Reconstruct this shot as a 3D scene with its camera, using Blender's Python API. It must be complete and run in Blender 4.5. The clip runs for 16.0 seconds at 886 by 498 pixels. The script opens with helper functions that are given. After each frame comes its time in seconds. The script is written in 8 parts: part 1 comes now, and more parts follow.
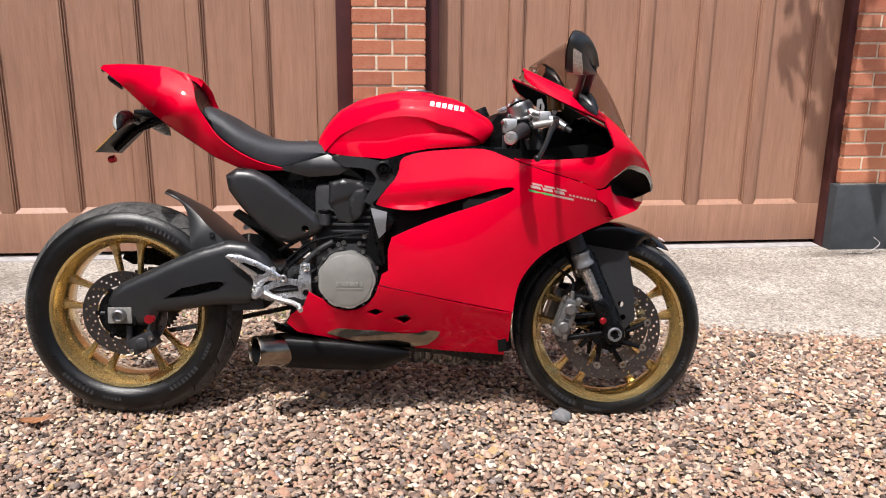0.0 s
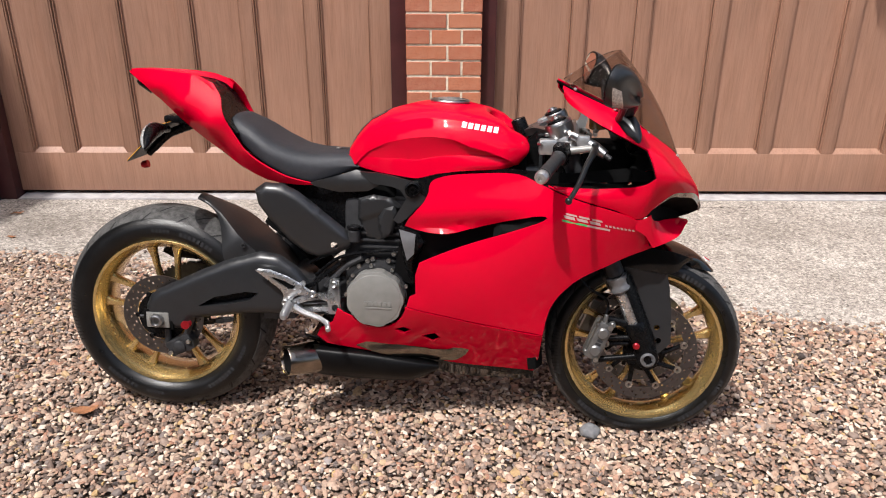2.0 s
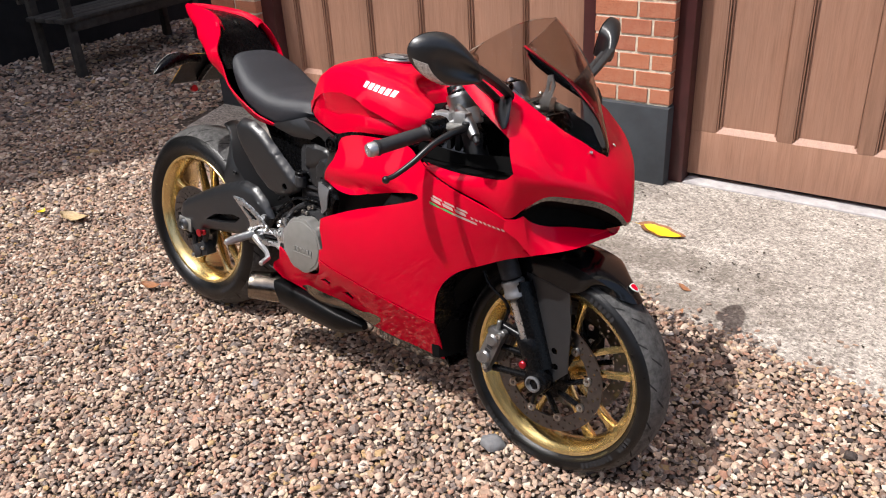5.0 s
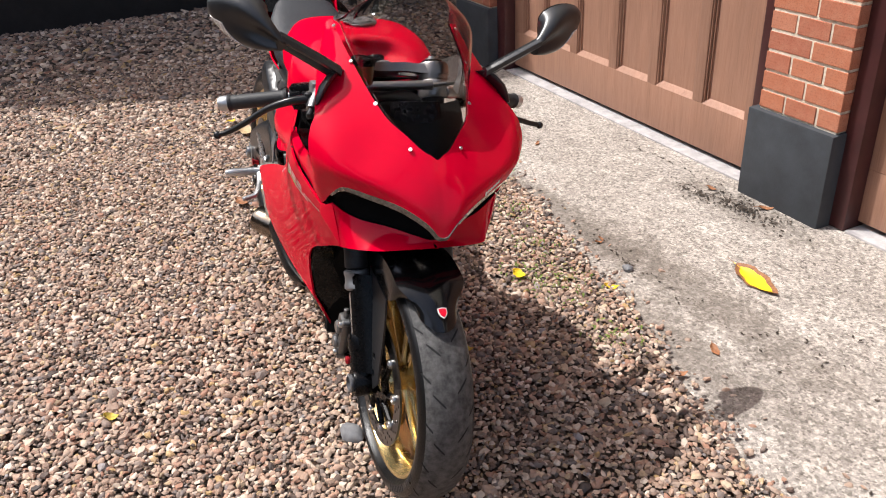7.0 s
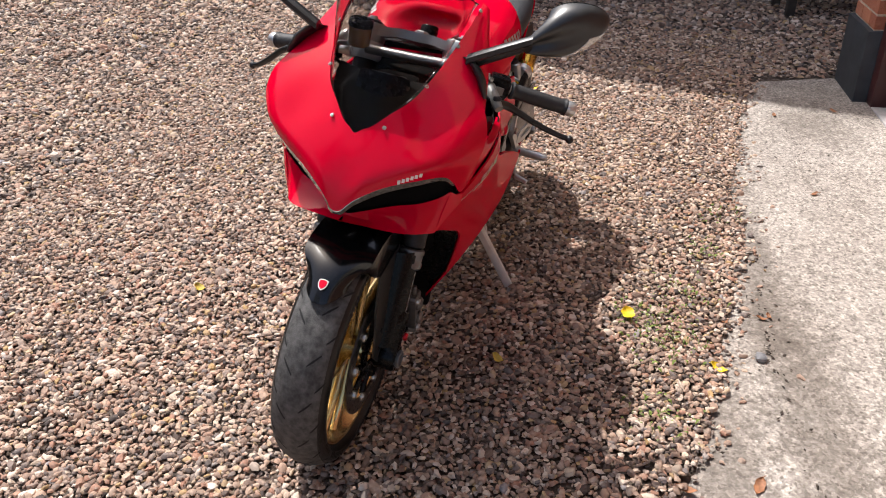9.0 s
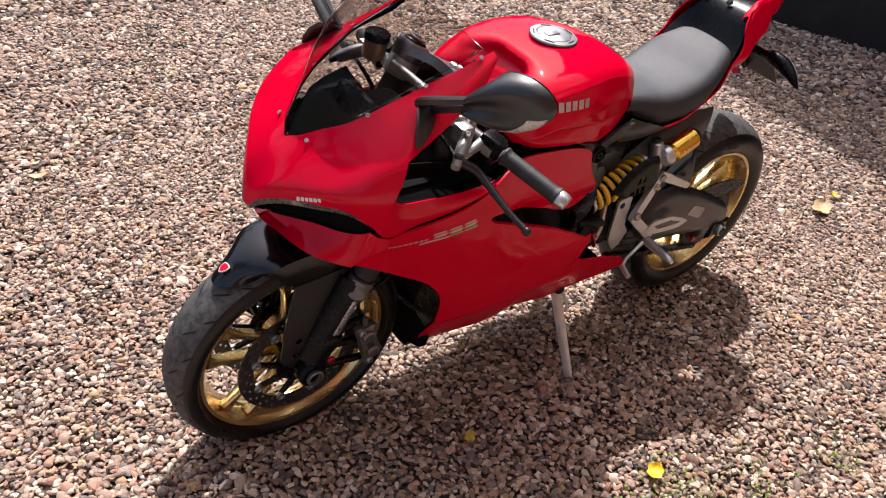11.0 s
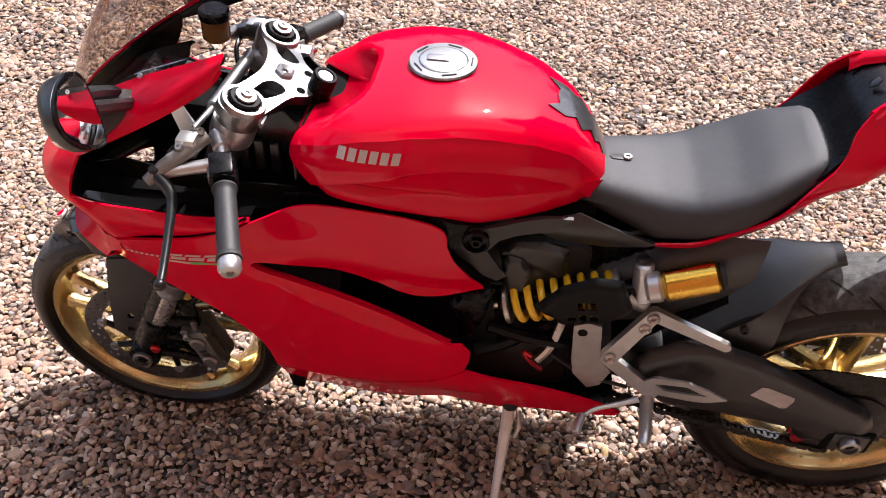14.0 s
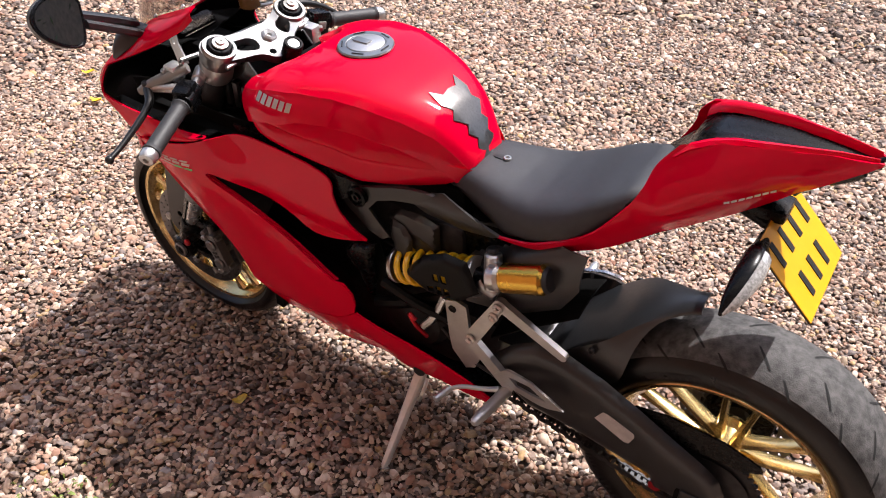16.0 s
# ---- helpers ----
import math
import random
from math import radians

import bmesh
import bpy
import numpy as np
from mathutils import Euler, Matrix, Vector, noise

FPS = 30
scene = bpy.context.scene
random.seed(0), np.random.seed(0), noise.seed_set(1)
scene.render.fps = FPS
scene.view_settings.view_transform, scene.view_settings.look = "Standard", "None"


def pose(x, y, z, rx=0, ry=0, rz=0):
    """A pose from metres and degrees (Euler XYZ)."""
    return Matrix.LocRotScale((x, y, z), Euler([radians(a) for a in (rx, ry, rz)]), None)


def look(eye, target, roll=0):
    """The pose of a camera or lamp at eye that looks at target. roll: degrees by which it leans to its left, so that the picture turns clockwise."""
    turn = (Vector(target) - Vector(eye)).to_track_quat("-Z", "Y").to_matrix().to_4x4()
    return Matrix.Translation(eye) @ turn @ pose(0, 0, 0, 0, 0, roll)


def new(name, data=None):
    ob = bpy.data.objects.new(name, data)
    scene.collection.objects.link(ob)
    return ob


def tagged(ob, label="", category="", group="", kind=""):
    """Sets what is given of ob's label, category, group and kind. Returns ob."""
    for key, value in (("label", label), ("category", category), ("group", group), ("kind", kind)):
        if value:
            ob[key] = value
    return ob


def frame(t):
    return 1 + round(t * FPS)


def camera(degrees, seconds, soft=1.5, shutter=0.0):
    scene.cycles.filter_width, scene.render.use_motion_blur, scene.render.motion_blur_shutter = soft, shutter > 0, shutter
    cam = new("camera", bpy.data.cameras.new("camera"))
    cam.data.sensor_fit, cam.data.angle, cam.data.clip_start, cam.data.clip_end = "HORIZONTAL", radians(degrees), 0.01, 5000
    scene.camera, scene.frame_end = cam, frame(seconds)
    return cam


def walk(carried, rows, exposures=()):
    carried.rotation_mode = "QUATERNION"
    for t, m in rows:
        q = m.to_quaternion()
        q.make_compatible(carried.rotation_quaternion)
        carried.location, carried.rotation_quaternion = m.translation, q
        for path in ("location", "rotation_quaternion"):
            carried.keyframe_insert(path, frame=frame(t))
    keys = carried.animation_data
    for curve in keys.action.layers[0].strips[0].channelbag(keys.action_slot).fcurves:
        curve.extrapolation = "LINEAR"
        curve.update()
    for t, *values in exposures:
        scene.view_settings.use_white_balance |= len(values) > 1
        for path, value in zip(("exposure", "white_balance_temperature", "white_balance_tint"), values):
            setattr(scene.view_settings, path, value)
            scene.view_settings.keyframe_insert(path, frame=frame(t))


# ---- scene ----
EXPOSURES = [(0.0, 0.80, 6500, 10), (1.5, 0.72, 6500, 10), (2.5, 0.69, 6500, 10), (6.5, 0.80, 6500, 10), (9.6, 0.86, 6500, 11), (12.0, 1.10, 6450, 15), (14.5, 1.33, 6450, 15), (16.0, 1.19, 6460, 14)]
cam = camera(57.40, 16.0, 1.05)
PATH = [
    (0, (0.689, -2.416, 1.126), (0.892, -0.494, 0.611), 0.5),
    (0.5, (0.677, -2.34, 1.265), (0.869, -0.443, 0.662), 0.4),
    (1, (0.669, -2.264, 1.426), (0.83, -0.398, 0.726), 0.4),
    (1.5, (0.708, -2.229, 1.501), (0.81, -0.39, 0.72), 0.4),
    (2, (0.832, -2.22, 1.528), (0.839, -0.403, 0.693), 0.2),
    (2.5, (1.03, -2.205, 1.529), (0.905, -0.404, 0.668), -0.2),
    (3, (1.234, -2.121, 1.52), (0.946, -0.348, 0.641), -0.9),
    (3.5, (1.463, -2.034, 1.527), (0.985, -0.31, 0.634), -2.0),
    (4, (1.745, -1.951, 1.521), (1.074, -0.298, 0.617), -2.7),
    (4.2, (1.828, -1.913, 1.52), (1.081, -0.296, 0.611), -2.8),
    (4.7, (2.067, -1.781, 1.510), (1.131, -0.259, 0.586), -3.2),
    (5.25, (2.287, -1.554, 1.492), (1.157, -0.176, 0.548), -3.5),
    (5.8, (2.479, -1.280, 1.470), (1.177, -0.081, 0.511), -3.5),
    (6.3, (2.641, -1.022, 1.452), (1.209, -0.012, 0.488), -3.3),
    (6.5, (2.695, -0.926, 1.449), (1.211, 0.009, 0.487), -3.3),
    (7, (2.866, -0.669, 1.429), (1.272, 0.061, 0.468), -3.0),
    (7.5, (2.952, -0.421, 1.422), (1.273, 0.072, 0.454), -2.7),
    (8, (2.931, -0.133, 1.407), (1.197, 0.096, 0.436), -2.3),
    (8.5, (2.93, 0.148, 1.38), (1.186, 0.093, 0.404), -1.6),
    (9, (2.913, 0.414, 1.367), (1.199, 0.064, 0.399), -0.6),
    (9.5, (2.78, 0.664, 1.352), (1.151, 0.03, 0.381), 1.0),
    (9.7, (2.742, 0.738, 1.353), (1.144, 0.0, 0.404), 1.5),
    (10.2, (2.598, 0.941, 1.361), (1.102, -0.032, 0.408), 3.5),
    (10.75, (2.397, 1.101, 1.397), (1.051, -0.051, 0.408), 6.3),
    (11.3, (2.162, 1.197, 1.436), (0.995, -0.080, 0.399), 8.4),
    (11.8, (1.927, 1.23, 1.452), (0.942, -0.139, 0.377), 8.9),
    (12, (1.821, 1.241, 1.453), (0.9, -0.163, 0.365), 8.9),
    (12.5, (1.589, 1.242, 1.452), (0.866, -0.253, 0.336), 8.2),
    (13, (1.37, 1.202, 1.447), (0.866, -0.366, 0.312), 7.0),
    (13.5, (1.138, 1.204, 1.446), (0.864, -0.413, 0.302), 5.8),
    (14, (0.87, 1.259, 1.451), (0.825, -0.378, 0.302), 4.7),
    (14.5, (0.639, 1.265, 1.446), (0.819, -0.356, 0.288), 4.1),
    (15, (0.445, 1.318, 1.472), (0.808, -0.275, 0.318), 4.1),
    (15.5, (0.221, 1.37, 1.5), (0.747, -0.185, 0.359), 4.5),
    (16, (0.052, 1.323, 1.506), (0.759, -0.183, 0.396), 5.2),
]
walk(cam, [(t, look(eye, target, roll)) for t, eye, target, roll in PATH], EXPOSURES)

# ---- daylight: high summer sun from behind the bike's right side ----
SUN_FROM = Vector((-0.32, -0.42, 1.02)).normalized()
world = bpy.data.worlds.new("sky_world")
scene.world = world
world.use_nodes = True
wn = world.node_tree
wn.nodes.clear()
sky = wn.nodes.new("ShaderNodeTexSky")
sky.sky_type = "NISHITA"
sky.sun_disc = False
sky.dust_density = 4.0
sky.ozone_density = 0.8
sky.sun_elevation = math.asin(SUN_FROM.z)
sky.sun_rotation = math.atan2(SUN_FROM.x, SUN_FROM.y)
bg = wn.nodes.new("ShaderNodeBackground")
bg.inputs["Strength"].default_value = 0.135
wo = wn.nodes.new("ShaderNodeOutputWorld")
wn.links.new(sky.outputs[0], bg.inputs[0])
wn.links.new(bg.outputs[0], wo.inputs[0])

sun_data = bpy.data.lights.new("sun", "SUN")
sun_data.energy = 3.3
sun_data.angle = radians(0.53)
sun_data.color = (1.0, 0.985, 0.97)
sun = new("sun", sun_data)
sun.matrix_world = look(SUN_FROM * 30, (0, 0, 0))

# ---- materials ----
def material(name, rough=0.5, metal=0.0, coat=0.0):
    m = bpy.data.materials.new(name)
    m.use_nodes = True
    b = m.node_tree.nodes["Principled BSDF"]
    b.inputs["Roughness"].default_value = rough
    b.inputs["Metallic"].default_value = metal
    b.inputs["Coat Weight"].default_value = coat
    b.inputs["Coat Roughness"].default_value = 0.03
    return m, m.node_tree, b


def coords(nt, scale=(1, 1, 1), rot=(0, 0, 0)):
    tc = nt.nodes.new("ShaderNodeTexCoord")
    mp = nt.nodes.new("ShaderNodeMapping")
    mp.inputs["Scale"].default_value = scale
    mp.inputs["Rotation"].default_value = rot
    nt.links.new(tc.outputs["Object"], mp.inputs["Vector"])
    return mp.outputs[0]


def noise_tex(nt, vec, scale, detail=6.0, rough=0.6):
    n = nt.nodes.new("ShaderNodeTexNoise")
    n.inputs["Scale"].default_value = scale
    n.inputs["Detail"].default_value = detail
    n.inputs["Roughness"].default_value = rough
    nt.links.new(vec, n.inputs["Vector"])
    return n.outputs["Fac"]


def ramp(nt, fac, stops):
    r = nt.nodes.new("ShaderNodeValToRGB")
    e = r.color_ramp.elements
    while len(e) < len(stops):
        e.new(0.5)
    for el, (p, c) in zip(e, stops):
        el.position = p
        el.color = (*c, 1.0)
    nt.links.new(fac, r.inputs[0])
    return r.outputs[0]


def mixed(nt, fac, a, b, mode="MIX"):
    n = nt.nodes.new("ShaderNodeMix")
    n.data_type = "RGBA"
    n.blend_type = mode
    for sock, v in ((n.inputs[0], fac), (n.inputs[6], a), (n.inputs[7], b)):
        if isinstance(v, bpy.types.NodeSocket):
            nt.links.new(v, sock)
        elif isinstance(v, tuple):
            sock.default_value = (*v, 1.0)
        else:
            sock.default_value = v
    return n.outputs[2]


def bumped(nt, b, height, strength=0.3, dist=0.01):
    n = nt.nodes.new("ShaderNodeBump")
    n.inputs["Strength"].default_value = strength
    n.inputs["Distance"].default_value = dist
    nt.links.new(height, n.inputs["Height"])
    nt.links.new(n.outputs[0], b.inputs["Normal"])


def ranged(nt, fac, lo, hi):
    n = nt.nodes.new("ShaderNodeMapRange")
    n.inputs[3].default_value = lo
    n.inputs[4].default_value = hi
    nt.links.new(fac, n.inputs[0])
    return n.outputs[0]


def simple(name, color, rough=0.5, metal=0.0, coat=0.0, vary=0.15, scale=30.0, bump=0.0, fine=400.0):
    """Colour with soft variation, a worn gloss and fine grain."""
    m, nt, b = material(name, rough, metal, coat)
    v = coords(nt)
    f = noise_tex(nt, v, scale)
    dark = tuple(c * (1 - vary) for c in color)
    light = tuple(min(1, c * (1 + vary)) for c in color)
    nt.links.new(ramp(nt, f, [(0.3, dark), (0.7, light)]), b.inputs["Base Color"])
    nt.links.new(ranged(nt, noise_tex(nt, v, scale * 2.3), max(0.0, rough - 0.08), min(1, rough + 0.08)), b.inputs["Roughness"])
    if bump:
        bumped(nt, b, noise_tex(nt, v, fine, 3), bump, 0.002)
    return m


def gravel_stone(name, per_island=True):
    m, nt, b = material(name, 0.75)
    g = nt.nodes.new("ShaderNodeNewGeometry")
    r = g.outputs["Random Per Island"]
    col = ramp(nt, r, [(0.0, (0.062, 0.048, 0.042)), (0.11, (0.220, 0.142, 0.105)), (0.26, (0.420, 0.292, 0.215)), (0.40, (0.165, 0.136, 0.126)),
                       (0.54, (0.500, 0.360, 0.265)), (0.66, (0.345, 0.178, 0.118)), (0.77, (0.560, 0.440, 0.340)), (0.88, (0.700, 0.590, 0.490)), (0.95, (0.430, 0.280, 0.120)), (1.0, (0.300, 0.276, 0.280))])
    v = coords(nt)
    f = noise_tex(nt, v, 90)
    col = mixed(nt, ranged(nt, f, 0.0, 0.55), col, (0.349, 0.274, 0.212), "MULTIPLY")
    nt.links.new(col, b.inputs["Base Color"])
    nt.links.new(ranged(nt, f, 0.55, 0.95), b.inputs["Roughness"])
    bumped(nt, b, noise_tex(nt, v, 260, 4), 0.35, 0.002)
    return m


def gravel_bed(name):
    m, nt, b = material(name, 0.9)
    v = coords(nt)
    vo = nt.nodes.new("ShaderNodeTexVoronoi")
    vo.inputs["Scale"].default_value = 48
    nt.links.new(v, vo.inputs["Vector"])
    sep = nt.nodes.new("ShaderNodeSeparateColor")
    nt.links.new(vo.outputs["Color"], sep.inputs[0])
    col = ramp(nt, sep.outputs[0], [(0.0, (0.050, 0.038, 0.030)), (0.3, (0.150, 0.102, 0.072)), (0.55, (0.112, 0.088, 0.070)), (0.8, (0.235, 0.172, 0.125)), (1.0, (0.280, 0.230, 0.190))])
    # cells darken to their rims: shade between stones put into the colour
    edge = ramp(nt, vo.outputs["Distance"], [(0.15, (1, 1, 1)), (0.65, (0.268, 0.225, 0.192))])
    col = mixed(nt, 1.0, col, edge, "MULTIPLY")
    big = noise_tex(nt, v, 1.3)
    col = mixed(nt, ranged(nt, big, 0.0, 0.35), col, (0.157, 0.113, 0.085))
    nt.links.new(col, b.inputs["Base Color"])
    inv = ranged(nt, vo.outputs["Distance"], 1.0, 0.0)
    bumped(nt, b, inv, 0.9, 0.02)
    return m


def concrete(name):
    m, nt, b = material(name, 0.85)
    v = coords(nt)
    f = noise_tex(nt, v, 1.6, 9, 0.7)
    g = noise_tex(nt, v, 19, 9, 0.8)
    s = noise_tex(nt, v, 48, 7, 0.88)
    col = ramp(nt, f, [(0.30, (0.225, 0.200, 0.180)), (0.46, (0.285, 0.258, 0.234)), (0.57, (0.320, 0.293, 0.268)), (0.70, (0.40, 0.373, 0.345))])
    col = mixed(nt, 1.0, col, ramp(nt, g, [(0.36, (0.70, 0.69, 0.67)), (0.47, (0.94, 0.935, 0.925)), (0.60, (1.15, 1.145, 1.13))]), "MULTIPLY")
    col = mixed(nt, 1.0, col, ramp(nt, s, [(0.36, (0.42, 0.40, 0.38)), (0.46, (0.86, 0.85, 0.84)), (0.58, (1.25, 1.24, 1.21))]), "MULTIPLY")
    fl = nt.nodes.new("ShaderNodeTexVoronoi")
    fl.inputs["Scale"].default_value = 130
    nt.links.new(v, fl.inputs["Vector"])
    fs = nt.nodes.new("ShaderNodeSeparateColor")
    nt.links.new(fl.outputs["Color"], fs.inputs[0])
    col = mixed(nt, 1.0, col, ramp(nt, fs.outputs[0], [(0.0, (0.50, 0.48, 0.46)), (0.22, (0.86, 0.85, 0.84)), (0.62, (1.05, 1.04, 1.03)), (0.86, (1.40, 1.38, 1.36))]), "MULTIPLY")
    # damp brown stains left by leaf mould and by the gravel
    for cx, cy, rx, ry, deep in ((0.80, 1.60, 0.42, 0.17, 0.5), (0.35, 0.98, 0.9, 0.10, 0.5), (1.35, 0.78, 0.6, 0.16, 0.55), (3.30, 1.62, 0.35, 0.10, 0.6), (1.15, 1.02, 0.8, 0.16, 0.6), (-1.1, 1.45, 0.5, 0.25, 0.35), (2.3, 1.35, 0.5, 0.2, 0.25)):
        mp = nt.nodes.new("ShaderNodeMapping")
        mp.inputs["Location"].default_value = (-cx / rx, -cy / ry, 0)
        mp.inputs["Scale"].default_value = (1 / rx, 1 / ry, 0)
        nt.links.new(v, mp.inputs["Vector"])
        ln = nt.nodes.new("ShaderNodeVectorMath")
        ln.operation = "LENGTH"
        nt.links.new(mp.outputs[0], ln.inputs[0])
        ad = nt.nodes.new("ShaderNodeMath")
        ad.operation = "MULTIPLY_ADD"
        ad.inputs[1].default_value = 1.6
        nt.links.new(g, ad.inputs[0])
        nt.links.new(ln.outputs["Value"], ad.inputs[2])
        fac = nt.nodes.new("ShaderNodeMapRange")
        fac.inputs[1].default_value = 1.15
        fac.inputs[2].default_value = 1.75
        fac.inputs[3].default_value = deep
        fac.inputs[4].default_value = 0.0
        nt.links.new(ad.outputs[0], fac.inputs[0])
        col = mixed(nt, fac.outputs[0], col, (0.085, 0.066, 0.050))
    nt.links.new(col, b.inputs["Base Color"])
    bumped(nt, b, mixed(nt, 0.5, g, s), 0.22, 0.004)
    return m


def door_wood(name):
    m, nt, b = material(name, 0.55)
    v = coords(nt, (9, 9, 0.7))
    f = noise_tex(nt, v, 4.0, 8, 0.65)
    blot = noise_tex(nt, coords(nt, (2.6, 2.6, 0.8)), 3.1, 7, 0.65)
    g = noise_tex(nt, coords(nt, (60, 60, 2.0)), 3.0, 4, 0.7)
    col = ramp(nt, f, [(0.25, (0.262, 0.130, 0.080)), (0.48, (0.345, 0.180, 0.117)), (0.76, (0.405, 0.222, 0.148))])
    col = mixed(nt, ranged(nt, blot, -0.25, 0.75), col, (0.215, 0.124, 0.086))
    col = mixed(nt, 1.0, col, ramp(nt, g, [(0.30, (0.84, 0.82, 0.80)), (0.56, (1.03, 1.03, 1.03))]), "MULTIPLY")
    nt.links.new(col, b.inputs["Base Color"])
    nt.links.new(ranged(nt, f, 0.42, 0.68), b.inputs["Roughness"])
    bumped(nt, b, g, 0.12, 0.002)
    return m


def brick_clay(name):
    m, nt, b = material(name, 0.9)
    oi = nt.nodes.new("ShaderNodeObjectInfo")
    col = ramp(nt, oi.outputs["Random"], [(0.0, (0.30, 0.080, 0.042)), (0.3, (0.46, 0.150, 0.072)), (0.55, (0.36, 0.105, 0.058)), (0.8, (0.52, 0.190, 0.095)), (1.0, (0.44, 0.160, 0.090))])
    v = coords(nt)
    f = noise_tex(nt, v, 26, 7, 0.7)
    s = noise_tex(nt, v, 150, 4, 0.7)
    col = mixed(nt, ranged(nt, f, -0.30, 0.62), col, (0.56, 0.30, 0.19))
    col = mixed(nt, 1.0, col, ramp(nt, s, [(0.3, (0.6, 0.56, 0.54)), (0.5, (1, 1, 1))]), "MULTIPLY")
    nt.links.new(col, b.inputs["Base Color"])
    bumped(nt, b, s, 0.5, 0.004)
    return m


RED = simple("red_lacquer", (0.56, 0.0006, 0.020), 0.4, 0.0, 0.40, 0.05, 6)
RED.node_tree.nodes["Principled BSDF"].inputs["Specular IOR Level"].default_value = 0.0
BLACK = simple("satin_black_plastic", (0.0030, 0.0030, 0.0034), 0.27, 0, 0, 0.2, 40, 0.04)
MATT = simple("matt_black_plastic", (0.0028, 0.0028, 0.0031), 0.38, 0, 0, 0.3, 60, 0.3)
LIPBLACK = simple("polished_black_lip", (0.006, 0.006, 0.006), 0.10, 0.0, 1.0, 0.2, 20)
GLOSSBLACK = simple("gloss_black_plastic", (0.004, 0.004, 0.0043), 0.16, 0, 0.2, 0.2, 20)
SEATMAT = simple("seat_cover", (0.019, 0.0205, 0.025), 0.55, 0, 0, 0.2, 90, 0.4, 900)
RUBBER = simple("tyre_rubber", (0.0045, 0.0044, 0.0045), 0.30, 0, 0, 0.6, 16, 0.30)
TREADMAT = simple("dusty_tread_rubber", (0.052, 0.050, 0.048), 0.75, 0, 0, 0.7, 60, 0.5)
GRIP = simple("grip_rubber", (0.016, 0.016, 0.017), 0.6, 0, 0, 0.3, 60, 0.2)
GOLD = simple("gold_wheel_paint", (0.68, 0.51, 0.225), 0.25, 0.9, 0.5, 0.1, 12)
ALU = simple("cast_aluminium", (0.50, 0.50, 0.50), 0.36, 0.85, 0, 0.08, 40, 0.1)
POLISHED = simple("polished_aluminium", (0.58, 0.59, 0.60), 0.28, 0.95, 0, 0.08, 40, 0.1)
ALUBRIGHT = simple("bright_aluminium", (0.32, 0.32, 0.32), 0.36, 1.0, 0, 0.05, 40)
GREYMETAL = simple("grey_engine_paint", (0.22, 0.215, 0.20), 0.42, 0.35, 0, 0.1, 30, 0.1)
DARKMETAL = simple("dark_engine_metal", (0.035, 0.035, 0.037), 0.45, 0.4, 0, 0.3, 50, 0.2)
STEEL = simple("brushed_steel", (0.48, 0.47, 0.45), 0.30, 1.0, 0, 0.15, 60, 0.1)
DISCMAT = simple("brake_disc_steel", (0.14, 0.14, 0.146), 0.30, 1.0, 0, 0.15, 80)
SWING = simple("swingarm_grey", (0.018, 0.0187, 0.0205), 0.32, 0.2, 0.15, 0.15, 30, 0.15)
YELLOW = simple("yellow_spring_paint", (0.72, 0.43, 0.01), 0.3, 0, 0.5, 0.06, 20)
SHOCKGOLD = simple("gold_anodised", (0.70, 0.43, 0.07), 0.25, 1.0, 0, 0.06, 30)
REDANO = simple("red_anodised", (0.45, 0.02, 0.03), 0.3, 0.8, 0, 0.1, 30)
WHITEPRINT = simple("white_print", (0.72, 0.72, 0.72), 0.4, 0, 0, 0.05, 30)
GREENPRINT = simple("green_print", (0.05, 0.40, 0.12), 0.4)
GREYPRINT = simple("grey_print", (0.026, 0.026, 0.028), 0.6)
CARBON = simple("carbon_weave", (0.03, 0.03, 0.032), 0.3, 0, 0.6, 0.5, 220)
# near-black, hardly any sheen: shade inside openings is put into this colour
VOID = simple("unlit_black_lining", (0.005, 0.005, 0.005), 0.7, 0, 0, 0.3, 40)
SATIN = simple("satin_moulded_black", (0.012, 0.0123, 0.0134), 0.36, 0, 0, 0.15, 50, 0.06, 700)
TRIMGREY = simple("satin_grey_trim", (0.16, 0.16, 0.165), 0.35, 0.5, 0, 0.1, 40)
STANDGREY = simple("pale_stand_paint", (0.60, 0.58, 0.55), 0.4, 0.2, 0, 0.12, 30)
LEVER = simple("lever_black", (0.012, 0.012, 0.012), 0.3, 0.3)
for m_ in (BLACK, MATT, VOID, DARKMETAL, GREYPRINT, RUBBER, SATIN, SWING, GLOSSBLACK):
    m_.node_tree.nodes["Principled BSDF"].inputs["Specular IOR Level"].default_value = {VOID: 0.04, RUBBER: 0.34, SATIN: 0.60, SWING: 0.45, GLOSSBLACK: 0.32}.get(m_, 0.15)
LENS = simple("clear_plastic_lens", (0.12, 0.115, 0.105), 0.08, 0.3, 1.0, 0.5, 160)
CLEARLENS = simple("clear_domed_lens", (0.46, 0.455, 0.44), 0.12, 0.3, 0.8, 0.5, 200)
INDLENS = simple("clear_ribbed_lens", (0.58, 0.57, 0.54), 0.10, 0.2, 0.8, 0.45, 220, 0.6, 300)
DOORWOOD = door_wood("stained_door_wood")
POST = simple("maroon_post_paint", (0.055, 0.014, 0.014), 0.45, 0, 0, 0.25, 8, 0.15, 120)
PLINTH = simple("charcoal_render_paint", (0.035, 0.040, 0.046), 0.7, 0, 0, 0.25, 9, 0.3, 150)
BRICK = brick_clay("red_clay_brick")
PLAINBRICK = simple("plain_brick_wall", (0.36, 0.14, 0.08), 0.9, 0, 0, 0.3, 14, 0.4, 60)
